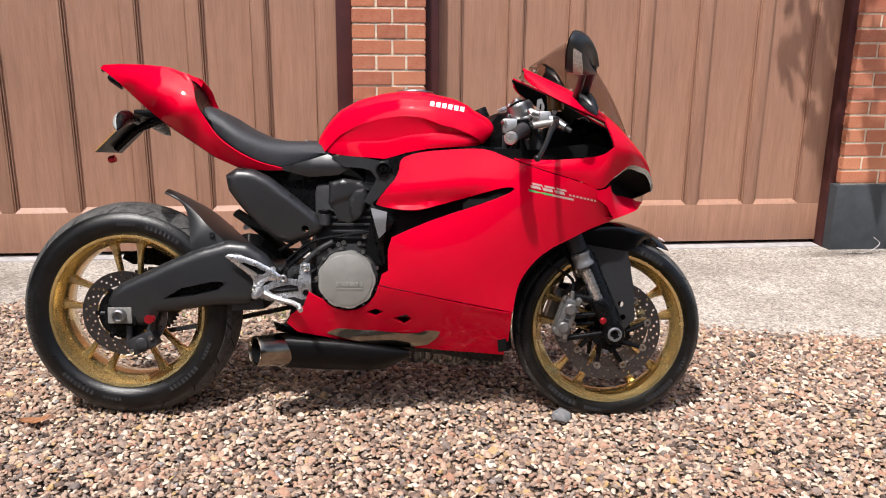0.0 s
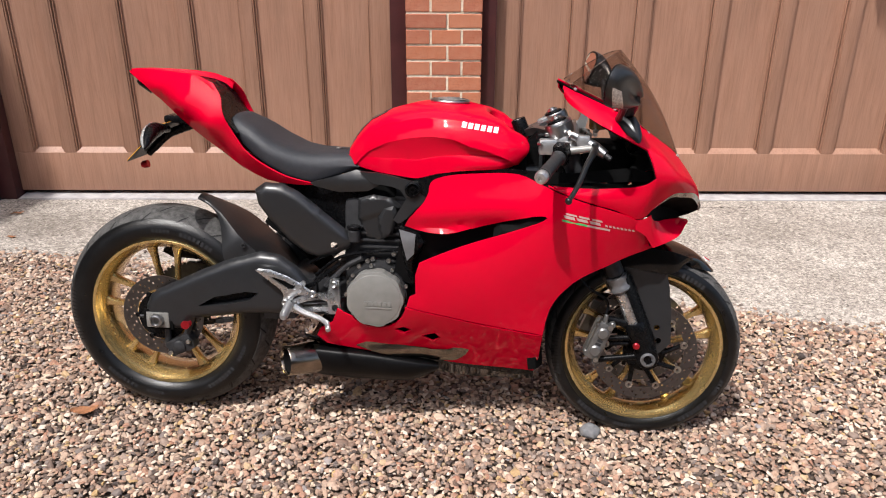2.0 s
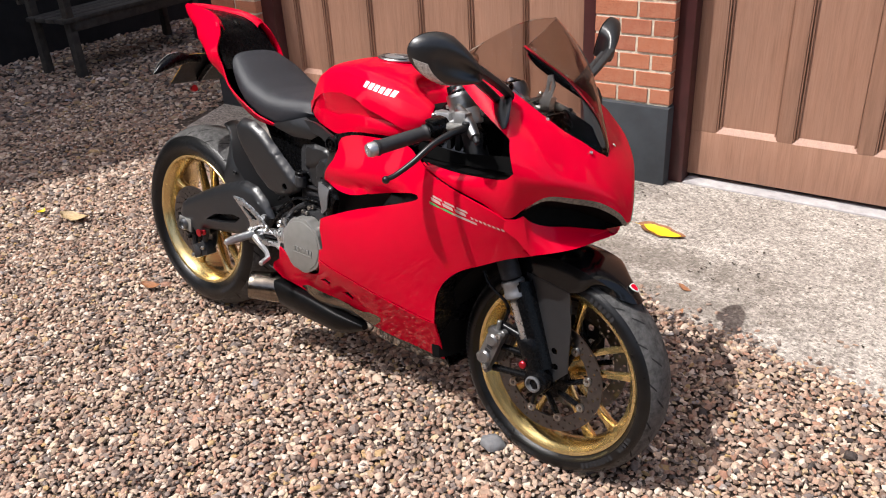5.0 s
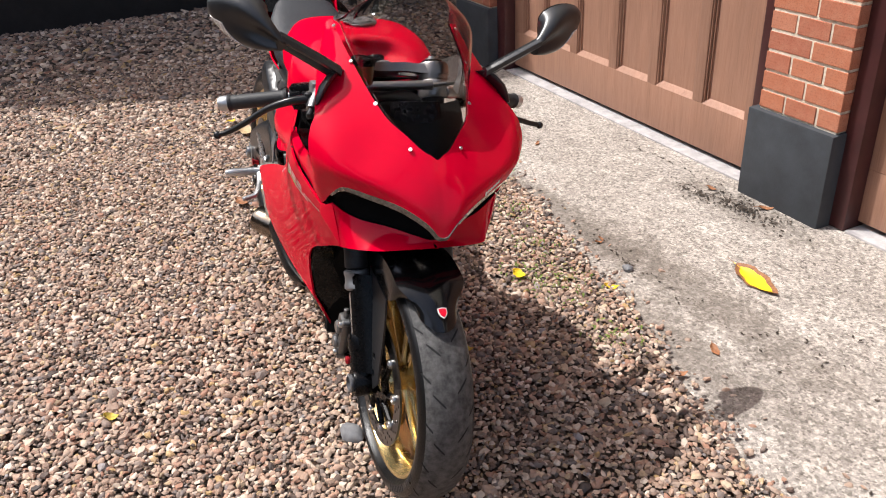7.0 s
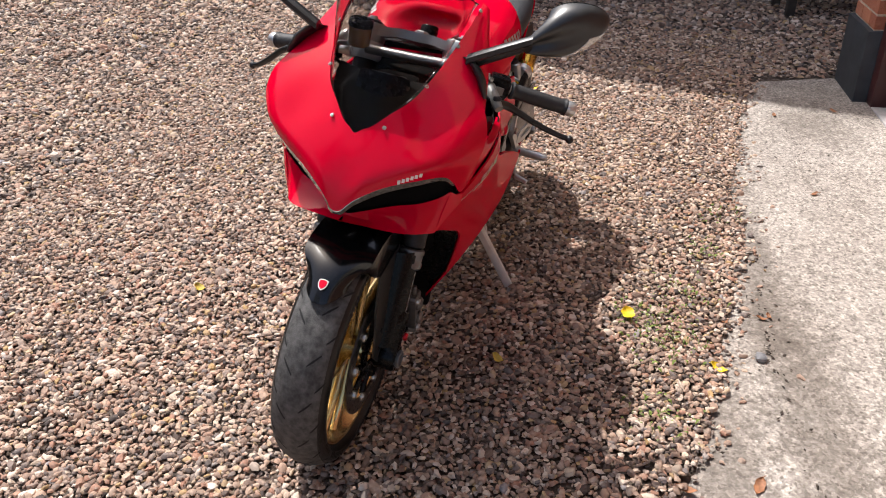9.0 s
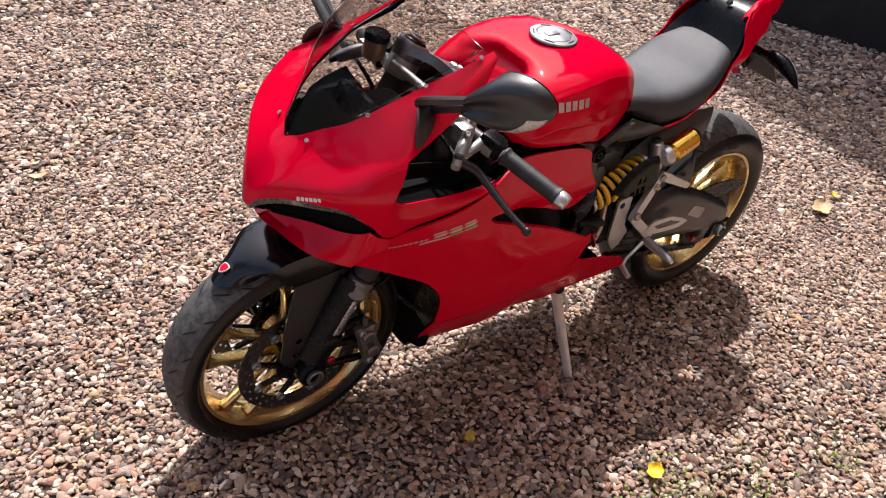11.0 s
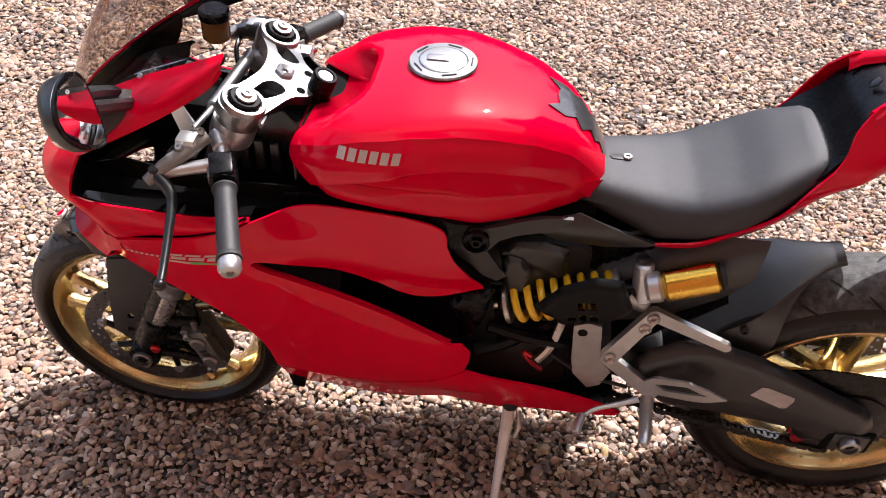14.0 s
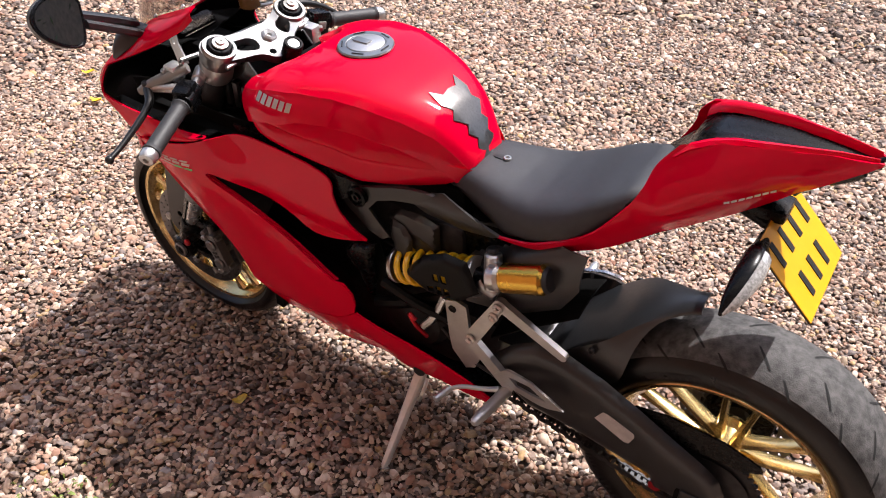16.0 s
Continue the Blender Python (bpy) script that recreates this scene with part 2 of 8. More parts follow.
MORTAR = simple("lime_mortar", (0.62, 0.54, 0.42), 0.95, 0, 0, 0.25, 60, 0.6, 200)
CONCRETE = concrete("weathered_concrete")
STONE = gravel_stone("flint_gravel")
BED = gravel_bed("gravel_bed")
# the far wall's deep shade is put into this near-black
DARKWALL = simple("near_black_plain", (0.012, 0.011, 0.011), 0.8, 0, 0, 0.4, 5, 0.3, 90)
THRESH = simple("door_threshold_strip", (0.36, 0.34, 0.335), 0.75, 0, 0, 0.25, 20, 0.3)
RENDER = simple("cream_bounce_wall", (0.74, 0.66, 0.53), 0.9, 0, 0, 0.08, 3, 0.3, 150)
DARKWOOD = simple("old_dark_wood", (0.05, 0.042, 0.034), 0.85, 0, 0, 0.35, 20, 0.5, 120)


def smoked(name, tint, rough=0.03):
    m, nt, b = material(name, rough)
    b.inputs["Base Color"].default_value = (*tint, 1)
    b.inputs["Transmission Weight"].default_value = 1.0
    b.inputs["IOR"].default_value = 1.12
    return m


SCREEN = smoked("smoked_screen", (0.66, 0.61, 0.58))
MIRRORGLASS = material("mirror_glass", 0.02, 1.0)[0]
MIRRORGLASS.node_tree.nodes["Principled BSDF"].inputs["Base Color"].default_value = (0.82, 0.85, 0.86, 1)

LEAFYELLOW = simple("yellow_leaf_skin", (0.72, 0.50, 0.01), 0.6, 0, 0, 0.3, 90)
LEAFDULL = simple("faded_leaf_skin", (0.42, 0.31, 0.045), 0.65, 0, 0, 0.35, 90)
LEAFBROWN = simple("brown_leaf_skin", (0.25, 0.105, 0.045), 0.65, 0, 0, 0.4, 90)
LEAFBUFF = simple("buff_leaf_skin", (0.42, 0.30, 0.16), 0.65, 0, 0, 0.3, 90)
LEAFGREEN = simple("green_leaf_skin", (0.050, 0.085, 0.022), 0.55, 0, 0, 0.4, 3)
BARK = simple("tree_bark", (0.10, 0.075, 0.055), 0.9, 0, 0, 0.4, 12, 0.8, 60)
DIRT = simple("damp_leaf_mould", (0.045, 0.033, 0.024), 0.95, 0, 0, 0.5, 60, 0.8, 200)
GREYSTONE = simple("grey_flint", (0.17, 0.17, 0.175), 0.7, 0, 0, 0.3, 40, 0.4, 200)

# ---- building kit ----
def link_mesh(name, bm, mat, parent=None, label="", smooth=True):
    me = bpy.data.meshes.new(name)
    bm.normal_update()
    bm.to_mesh(me)
    bm.free()
    me.materials.append(mat)
    if smooth:
        me.shade_smooth()
        me.set_sharp_from_angle(angle=radians(38))
    ob = new(name, me)
    ob.parent = parent
    if label:
        ob["label"] = label
    return ob


def part(name, bm, mat, parent, label="", smooth=True):
    return link_mesh(name, bm, mat, parent, label, smooth)


def pieces(name, bm, mat, parent, label=""):
    """Each loose piece of a bmesh as a part of its own."""
    left = set(bm.faces)
    out = []
    while left:
        seed = left.pop()
        island, todo = [seed], [seed]
        while todo:
            for e in todo.pop().edges:
                for f in e.link_faces:
                    if f in left:
                        left.remove(f)
                        island.append(f)
                        todo.append(f)
        vs = {v: i for i, v in enumerate({v for f in island for v in f.verts})}
        me = bpy.data.meshes.new(name)
        me.from_pydata([v.co for v in vs], [], [[vs[v] for v in f.verts] for f in island])
        me.materials.append(mat)
        me.shade_smooth()
        me.set_sharp_from_angle(angle=radians(38))
        ob = new(name, me)
        ob.parent = parent
        if label:
            ob["label"] = label
        out.append(ob)
    bm.free()
    return out


def thing(name, label, category, place, group="", kind=""):
    e = new(name)
    e.matrix_basis = place
    e.empty_display_size = 0.1
    return tagged(e, label, category, group, kind)


def add_box(bm, lo, hi, bevel=0.0, m=None):
    r = bmesh.ops.create_cube(bm, size=1.0)
    vs = r["verts"]
    size = [b - a for a, b in zip(lo, hi)]
    mid = [(a + b) / 2 for a, b in zip(lo, hi)]
    for v in vs:
        v.co = Vector([c * s + o for c, s, o in zip(v.co, size, mid)])
    if bevel:
        es = list({e for v in vs for e in v.link_edges})
        rr = bmesh.ops.bevel(bm, geom=es, offset=bevel, segments=2, affect="EDGES", profile=0.6)
        vs = list({v for f in rr["faces"] for v in f.verts} | {v for v in vs if v.is_valid})
    if m is not None:
        bmesh.ops.transform(bm, matrix=m, verts=vs)
    return vs


def box(lo, hi, bevel=0.0, m=None):
    bm = bmesh.new()
    add_box(bm, lo, hi, bevel, m)
    return bm


def axis_to(a, b):
    """The pose that carries the z axis from a towards b."""
    a, b = Vector(a), Vector(b)
    return Matrix.Translation(a) @ (b - a).to_track_quat("Z", "Y").to_matrix().to_4x4()


def add_lathe(bm, profile, m=None, seg=32, closed=False):
    """Turn a profile of (radius, along) about z."""
    m = m or Matrix()
    rings = []
    for r, z in profile:
        if r < 1e-6:
            rings.append([bm.verts.new(m @ Vector((0, 0, z)))])
        else:
            rings.append([bm.verts.new(m @ Vector((r * math.cos(2 * math.pi * i / seg), r * math.sin(2 * math.pi * i / seg), z))) for i in range(seg)])
    pairs = list(zip(rings, rings[1:])) + ([(rings[-1], rings[0])] if closed else [])
    for p, q in pairs:
        for i in range(seg):
            j = (i + 1) % seg
            if len(p) == 1 and len(q) == 1:
                continue
            if len(p) == 1:
                bm.faces.new((p[0], q[j], q[i]))
            elif len(q) == 1:
                bm.faces.new((p[i], p[j], q[0]))
            else:
                bm.faces.new((p[i], p[j], q[j], q[i]))
    return bm


def lathe(profile, m=None, seg=32, closed=False):
    bm = bmesh.new()
    add_lathe(bm, profile, m, seg, closed)
    bmesh.ops.recalc_face_normals(bm, faces=bm.faces)
    return bm


def add_rod(bm, a, b, r, r2=None, seg=16, soft=0.12):
    """A round bar with softened ends."""
    r2 = r if r2 is None else r2
    n = (Vector(b) - Vector(a)).length
    c = min(soft * min(r, r2) * 2, n * 0.2)
    add_lathe(bm, [(0, 0), (max(r - c, 1e-5), 0), (r, c), (r2, n - c), (max(r2 - c, 1e-5), n), (0, n)], axis_to(a, b), seg)
    return bm


def rod(a, b, r, r2=None, seg=16):
    bm = bmesh.new()
    add_rod(bm, a, b, r, r2, seg)
    bmesh.ops.recalc_face_normals(bm, faces=bm.faces)
    return bm


def spline(points, n=8, closed=False):
    """A Catmull-Rom curve through points."""
    ps = [Vector(p) for p in points]
    out = []
    m = len(ps)
    for i in range(m if closed else m - 1):
        p1, p2 = ps[i], ps[(i + 1) % m]
        p0 = ps[i - 1] if (closed or i > 0) else p1 * 2 - p2
        p3 = ps[(i + 2) % m] if (closed or i + 2 < m) else p2 * 2 - p1
        for k in range(n):
            t = k / n
            out.append(0.5 * (2 * p1 + (p2 - p0) * t + (2 * p0 - 5 * p1 + 4 * p2 - p3) * t * t + (3 * p1 - p0 - 3 * p2 + p3) * t ** 3))
    if not closed:
        out.append(ps[-1].copy())
    return out


def add_tube(bm, points, r, seg=10, n=6, radii=None, cap=True):
    """A pipe along a curve through points."""
    path = spline(points, n) if n > 1 else [Vector(p) for p in points]
    rr = [r] * len(path)
    if radii:
        rr = np.interp(np.linspace(0, len(radii) - 1, len(path)), range(len(radii)), radii)
    side = None
    rings = []
    for i, p in enumerate(path):
        d = (path[min(i + 1, len(path) - 1)] - path[max(i - 1, 0)]).normalized()
        if side is None:
            side = d.orthogonal().normalized()
        side = (side - d * side.dot(d)).normalized()
        up = d.cross(side)
        rings.append([bm.verts.new(p + (side * math.cos(a) + up * math.sin(a)) * float(rr[i])) for a in [2 * math.pi * k / seg for k in range(seg)]])
    for p, q in zip(rings, rings[1:]):
        for k in range(seg):
            bm.faces.new((p[k], p[(k + 1) % seg], q[(k + 1) % seg], q[k]))
    if cap:
        bm.faces.new(list(reversed(rings[0])))
        bm.faces.new(rings[-1])
    return bm


def tube(points, r, seg=10, n=6, radii=None):
    bm = bmesh.new()
    add_tube(bm, points, r, seg, n, radii)
    bmesh.ops.recalc_face_normals(bm, faces=bm.faces)
    return bm


def loft(rings, closed_ring=True, cap=True):
    """Skin a run of rings of equal length."""
    bm = bmesh.new()
    vs = [[bm.verts.new(p) for p in ring] for ring in rings]
    for p, q in zip(vs, vs[1:]):
        k = len(p)
        for i in range(k if closed_ring else k - 1):
            j = (i + 1) % k
            bm.faces.new((p[i], p[j], q[j], q[i]))
    if cap and closed_ring:
        bm.faces.new(list(reversed(vs[0])))
        bm.faces.new(vs[-1])
    bmesh.ops.remove_doubles(bm, verts=bm.verts, dist=1e-5)
    bmesh.ops.recalc_face_normals(bm, faces=bm.faces)
    return bm


def thicken(bm, t):
    """Give an open skin a back, t behind it, and close its edges."""
    bm.normal_update()
    faces = bm.faces[:]
    rim = [e for e in bm.edges if len(e.link_faces) == 1]
    rim_dir = []
    for e in rim:
        lp = e.link_loops[0]
        rim_dir.append((lp.vert, lp.link_loop_next.vert))
    back = {v: bm.verts.new(v.co - v.normal * t) for v in bm.verts[:]}
    for f in faces:
        bm.faces.new([back[v] for v in reversed(f.verts)])
    for a, b in rim_dir:
        try:
            bm.faces.new((b, a, back[a], back[b]))
        except ValueError:
            pass
    return bm


def in_poly(x, y, poly):
    c = False
    j = len(poly) - 1
    for i in range(len(poly)):
        xi, yi = poly[i]
        xj, yj = poly[j]
        if (yi > y) != (yj > y) and x < (xj - xi) * (y - yi) / (yj - yi) + xi:
            c = not c
        j = i
    return c


def fine(poly, step):
    out = []
    for (ax, ay), (bx, by) in zip(poly, poly[1:] + poly[:1]):
        k = max(1, int(math.hypot(bx - ax, by - ay) / step))
        out += [(ax + (bx - ax) * i / k, ay + (by - ay) * i / k) for i in range(k)]
    return out


def shell(outline, place, thick=0.004, step=0.016, holes=()):
    """A curved panel: the outline in two coordinates, laid into space by place(u, v) and given thickness along its normal."""
    from mathutils.geometry import delaunay_2d_cdt
    loops = [fine(list(outline), step)] + [fine(list(h), step) for h in holes]
    pts, edges = [], []
    for lp in loops:
        o = len(pts)
        pts += lp
        edges += [(o + i, o + (i + 1) % len(lp)) for i in range(len(lp))]
    border = list(pts)
    us, vs_ = [p[0] for p in loops[0]], [p[1] for p in loops[0]]
    ba = np.array(border)
    row = 0
    y = min(vs_)
    while y < max(vs_):
        x = min(us) + (step / 2 if row % 2 else 0)
        while x < max(us):
            if in_poly(x, y, loops[0]) and not any(in_poly(x, y, h) for h in loops[1:]) and np.min((ba[:, 0] - x) ** 2 + (ba[:, 1] - y) ** 2) > (0.55 * step) ** 2:
                pts.append((x, y))
            x += step
        y += step * 0.87
        row += 1
    res = delaunay_2d_cdt([Vector(p) for p in pts], edges, [], 0, 1e-6)
    bm = bmesh.new()
    uv = [tuple(p) for p in res[0]]
    top = [bm.verts.new(place(*p)) for p in uv]
    for f in res[2]:
        cx = sum(uv[i][0] for i in f) / len(f)
        cy = sum(uv[i][1] for i in f) / len(f)
        if in_poly(cx, cy, loops[0]) and not any(in_poly(cx, cy, h) for h in loops[1:]):
            try:
                bm.faces.new([top[i] for i in f])
            except ValueError:
                pass
    bmesh.ops.delete(bm, geom=[v for v in bm.verts if not v.link_faces], context="VERTS")
    bmesh.ops.recalc_face_normals(bm, faces=bm.faces)
    if thick:
        thicken(bm, thick)
    return bm


def edge_drop(poly, r):
    """How far a panel's skin falls away near its outline, as a rounded edge of radius r."""
    a = np.array(poly, float)
    b = np.roll(a, -1, 0)

    def drop(u, v):
        p = np.array((u, v))
        d = b - a
        t = np.clip(((p - a) * d).sum(1) / np.maximum((d * d).sum(1), 1e-12), 0, 1)
        dist = float(np.sqrt((((a + d * t[:, None]) - p) ** 2).sum(1)).min())
        k = max(0.0, 1 - dist / r)
        return r * (1 - math.sqrt(1 - k * k)) if k < 1 else r
    return drop


def slab_poly(outline, y0, y1, bevel=0.003, axis="y"):
    """A flat plate cut to an outline, in the x-z plane between y0 and y1 (or other planes)."""
    def at(u, v, w):
        return {"y": (u, w, v), "z": (u, v, w), "x": (w, u, v)}[axis]
    bm = bmesh.new()
    f = bm.faces.new([bm.verts.new(at(u, v, y0)) for u, v in outline])
    r = bmesh.ops.extrude_face_region(bm, geom=[f])
    d = Vector(at(0, 0, y1)) - Vector(at(0, 0, y0))
    for v in [g for g in r["geom"] if isinstance(g, bmesh.types.BMVert)]:
        v.co += d
    bmesh.ops.recalc_face_normals(bm, faces=bm.faces)
    if bevel:
        es = [e for e in bm.edges if abs((e.verts[0].co - e.verts[1].co).dot(d)) < 1e-9 * d.length + 1e-9]
        bmesh.ops.bevel(bm, geom=es, offset=bevel, segments=2, affect="EDGES", profile=0.6)
    return bm


def smoothstep(a, b, x):
    t = min(1, max(0, (x - a) / (b - a)))
    return t * t * (3 - 2 * t)

# ---- the setting: gravel drive, concrete apron, garage front ----
def apron_edge(x):
    """The apron's front edge, where the gravel laps over it."""
    return float(np.interp(x, (-2.2, -1.75, -0.8, -0.25, 0.2, 0.6, 0.93, 1.28, 1.6, 1.85, 2.2, 2.7, 7.0), (1.28, 1.225, 1.03, 0.962, 0.945, 0.875, 0.80, 0.733, 0.64, 0.565, 0.485, 0.36, 0.0)))


def ground_z(x, y):
    """Height of the gravel's surface."""
    z = 0.004 * noise.noise(Vector((x * 1.7, y * 1.7, 0.3)))
    e = apron_edge(x)
    return z - 0.022 * smoothstep(e - 0.5, e + 0.1, y)


def ground_sheet():
    bm = bmesh.new()
    xs = sorted(set(list(np.linspace(-5, 5, 101)) + [-400, -150, -60, -25, -12, -8, -6.5, 6.5, 8, 12, 25, 60, 150, 400]))
    ys = sorted(set(list(np.linspace(-4, 2.2, 63)) + [-400, -150, -60, -25, -12, -8, -6, -5, 3, 5, 8, 12, 25, 60, 150, 400]))
    grid = [[bm.verts.new((x, y, (ground_z(x, y) if abs(x) <= 5.01 and -4.01 <= y < 2.3 else -0.02) - 0.014)) for y in ys] for x in xs]
    for a, b in zip(grid, grid[1:]):
        for i in range(len(ys) - 1):
            bm.faces.new((a[i], b[i], b[i + 1], a[i + 1]))
    return bm


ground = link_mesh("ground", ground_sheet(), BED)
tagged(ground, "buff and brown gravel drive, partly shaded", "ground", kind="structure")


def apron_sheet():
    bm = bmesh.new()
    xs = np.linspace(-1.76, 6.5, 150)
    rows = []
    for x in xs:
        e = apron_edge(x) + 0.018 * noise.noise(Vector((x * 6, 0.4, 2))) + 0.01 * noise.noise(Vector((x * 21, 1.4, 2)))
        ys = [e + (1.905 - e) * k / 12 for k in range(13)]
        col = []
        for k, y in enumerate(ys):
            z = -0.022 + 0.0025 * noise.noise(Vector((x * 3, y * 3, 5))) - (0.012 if k == 0 else 0)
            sx = x - (0.16 * (y - 1.27) / 0.5 if x < -1.7 else 0)
            col.append(bm.verts.new((sx, y, z)))
        rows.append(col)
    for a, b in zip(rows, rows[1:]):
        for i in range(12):
            bm.faces.new((a[i], b[i], b[i + 1], a[i + 1]))
    r = bmesh.ops.extrude_face_region(bm, geom=bm.faces[:])
    for v in [g for g in r["geom"] if isinstance(g, bmesh.types.BMVert)]:
        v.co.z -= 0.10
    bmesh.ops.recalc_face_normals(bm, faces=bm.faces)
    return bm


apron = link_mesh("pavement", apron_sheet(), CONCRETE)
tagged(apron, "weathered pale concrete apron before the garage", "pavement", kind="structure")
strip = link_mesh("threshold", box((-1.388, 1.768, -0.03), (0.585, 1.90, -0.014), 0.004), THRESH)
tagged(strip, "pale worn threshold strip under the garage door", "threshold", kind="structure")
strip2 = link_mesh("threshold", box((1.106, 1.768, -0.03), (3.27, 1.90, -0.014), 0.004), THRESH)
tagged(strip2, "pale worn threshold strip under the garage door", "threshold", kind="structure")

WALL_Y = 1.72      # face of the brick piers
DOOR_Y = 1.835     # face of the doors


def pier(name, x0, x1, left_end=False):
    """A brick pier with mortar core and a rendered plinth."""
    core = link_mesh(name, box((x0 + 0.004, WALL_Y + 0.004, 0.32), (x1 - 0.006, WALL_Y + 0.42, 2.6)), MORTAR)
    tagged(core, "red brick garage pier with pale mortar joints", "wall", kind="structure")
    return core


PIERS = [("wall_west", -1.872, -1.490), ("wall_middle", 0.666, 1.030), ("wall_east", 3.315, 4.6)]
pier_cores = [pier(*p) for p in PIERS]
for (nm, x0, x1), core in zip(PIERS, pier_cores):
    bm = box((x0 - 0.03, WALL_Y - 0.022, -0.06), (x1 + 0.010, WALL_Y + 0.40, 0.350), 0.008)
    for v in bm.verts:
        v.co.x += 0.003 * noise.noise(v.co * 9)
        if v.co.z > 0.3 and v.co.y < WALL_Y:
            v.co.z -= 0.008
    part("plinth", bm, PLINTH, core, "charcoal-painted rendered plinth")

for i, (a, b) in enumerate(((-1.490, -1.392), (0.588, 0.666), (1.030, 1.102), (3.275, 3.345))):
    bm = box((a, WALL_Y + 0.045, -0.02), (b, WALL_Y + 0.20, 2.25), 0.006)
    p = link_mesh("door_frame", bm, POST)
    tagged(p, "dark maroon painted timber door post", "door frame", kind="structure")
lintel = link_mesh("wall_above_doors", box((-1.9, WALL_Y + 0.02, 2.25), (4.6, WALL_Y + 0.42, 3.0), 0.004), POST)
tagged(lintel, "dark maroon timber lintel above the garage doors", "wall", kind="structure")


def garage_door(name, x0, x1, first, battens, last):
    """A ledged timber door: bottom rail, panels between moulded battens."""
    d = thing(name, "closed brown-stained timber garage door with tall recessed panels", "door", pose(0, 0, 0), kind="structure")
    z0, zr, z1 = 0.006, 0.215, 2.24
    part("bottom_rail", box((x0, DOOR_Y, z0), (x1, DOOR_Y + 0.045, zr), 0.003), DOORWOOD, d)
    part("top_rail", box((x0, DOOR_Y, 2.1), (x1, DOOR_Y + 0.045, z1), 0.003), DOORWOOD, d)
    w = 0.062
    stiles = [(x0, first)] + [(b - w, b) for b in battens] + [(last, x1)]
    for a, b in stiles:
        part("stile", box((a, DOOR_Y, zr), (b, DOOR_Y + 0.045, 2.1), 0.003), DOORWOOD, d)
    for (a0, a1), (b0, b1) in zip(stiles, stiles[1:]):
        part("panel", box((a1, DOOR_Y + 0.026, zr), (b0, DOOR_Y + 0.040, 2.1)), DOORWOOD, d)
        bm = bmesh.new()
        for xx in (a1, b0):
            s = 1 if xx == a1 else -1
            for k, (dx, dy) in enumerate(((0.0, 0.006), (0.010, 0.016))):
                lo = (min(xx + s * dx, xx + s * (dx + 0.007)), DOOR_Y + dy, zr)
                hi = (max(xx + s * dx, xx + s * (dx + 0.007)), DOOR_Y + 0.03, 2.1)
                add_box(bm, lo, hi, 0.0015)
        part("moulding", bm, DOORWOOD, d)
        # bevelled bead along the foot of the panel
        bm = bmesh.new()
        q = [bm.verts.new(p) for p in ((a1, DOOR_Y + 0.001, zr), (b0, DOOR_Y + 0.001, zr), (b0, DOOR_Y + 0.026, zr + 0.024), (a1, DOOR_Y + 0.026, zr + 0.024),
                                       (a1, DOOR_Y + 0.03, zr), (b0, DOOR_Y + 0.03, zr))]
        bm.faces.new((q[0], q[1], q[2], q[3]))
        bm.faces.new((q[0], q[3], q[4]))
        bm.faces.new((q[1], q[5], q[2]))
        part("bead", bm, DOORWOOD, d, smooth=False)
    return d


garage_door("door_1", -1.392, 0.588, -1.29, [-1.068, -0.742, -0.393, -0.082, 0.235], 0.490)
garage_door("door_2", 1.102, 3.275, 1.215, [1.54, 1.858, 2.230, 2.555, 2.886], 3.146)
# near-black backing: the dark behind the door gaps is in its colour
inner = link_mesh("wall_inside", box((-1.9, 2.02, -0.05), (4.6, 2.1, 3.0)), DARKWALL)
tagged(inner, "dark inner wall behind the garage doors", "wall", kind="structure")

# unseen wall added above the doors to bounce warm light onto the bike
gable = link_mesh("wall_gable", slab_poly([(-2.05, 3.145), (4.75, 3.145), (4.75, 4.3), (1.35, 6.6), (-2.05, 4.3)], 1.70, 2.0, 0.01), RENDER)
tagged(gable, "unseen cream wall added to bounce light onto the bike", "wall", kind="structure")

# tall wall cut to the far shade's edge, its own shade in the near-black
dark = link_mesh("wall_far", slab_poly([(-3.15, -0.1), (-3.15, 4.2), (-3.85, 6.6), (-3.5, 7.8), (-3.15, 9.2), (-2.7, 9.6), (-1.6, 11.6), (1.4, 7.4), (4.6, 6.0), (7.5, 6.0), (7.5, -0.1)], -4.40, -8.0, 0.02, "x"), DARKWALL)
tagged(dark, "tall near-black wall cut to cast the far shade", "wall", kind="structure")

# the garage's own plain side walls, back and flat roof
for nm, lo, hi in (("wall_garage_west", (-1.889, 2.16, -0.05), (-1.65, 7.0, 2.95)), ("wall_garage_east", (4.36, 2.16, -0.05), (4.594, 7.0, 2.95)), ("wall_garage_back", (-1.64, 6.8, -0.05), (4.35, 7.0, 2.95))):
    w_ = link_mesh(nm, box(lo, hi), PLAINBRICK)
    tagged(w_, "plain red brick garage wall", "wall", kind="structure")
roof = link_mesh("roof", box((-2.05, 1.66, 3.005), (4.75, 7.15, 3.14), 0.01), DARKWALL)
tagged(roof, "flat dark felt garage roof", "roof", kind="structure")

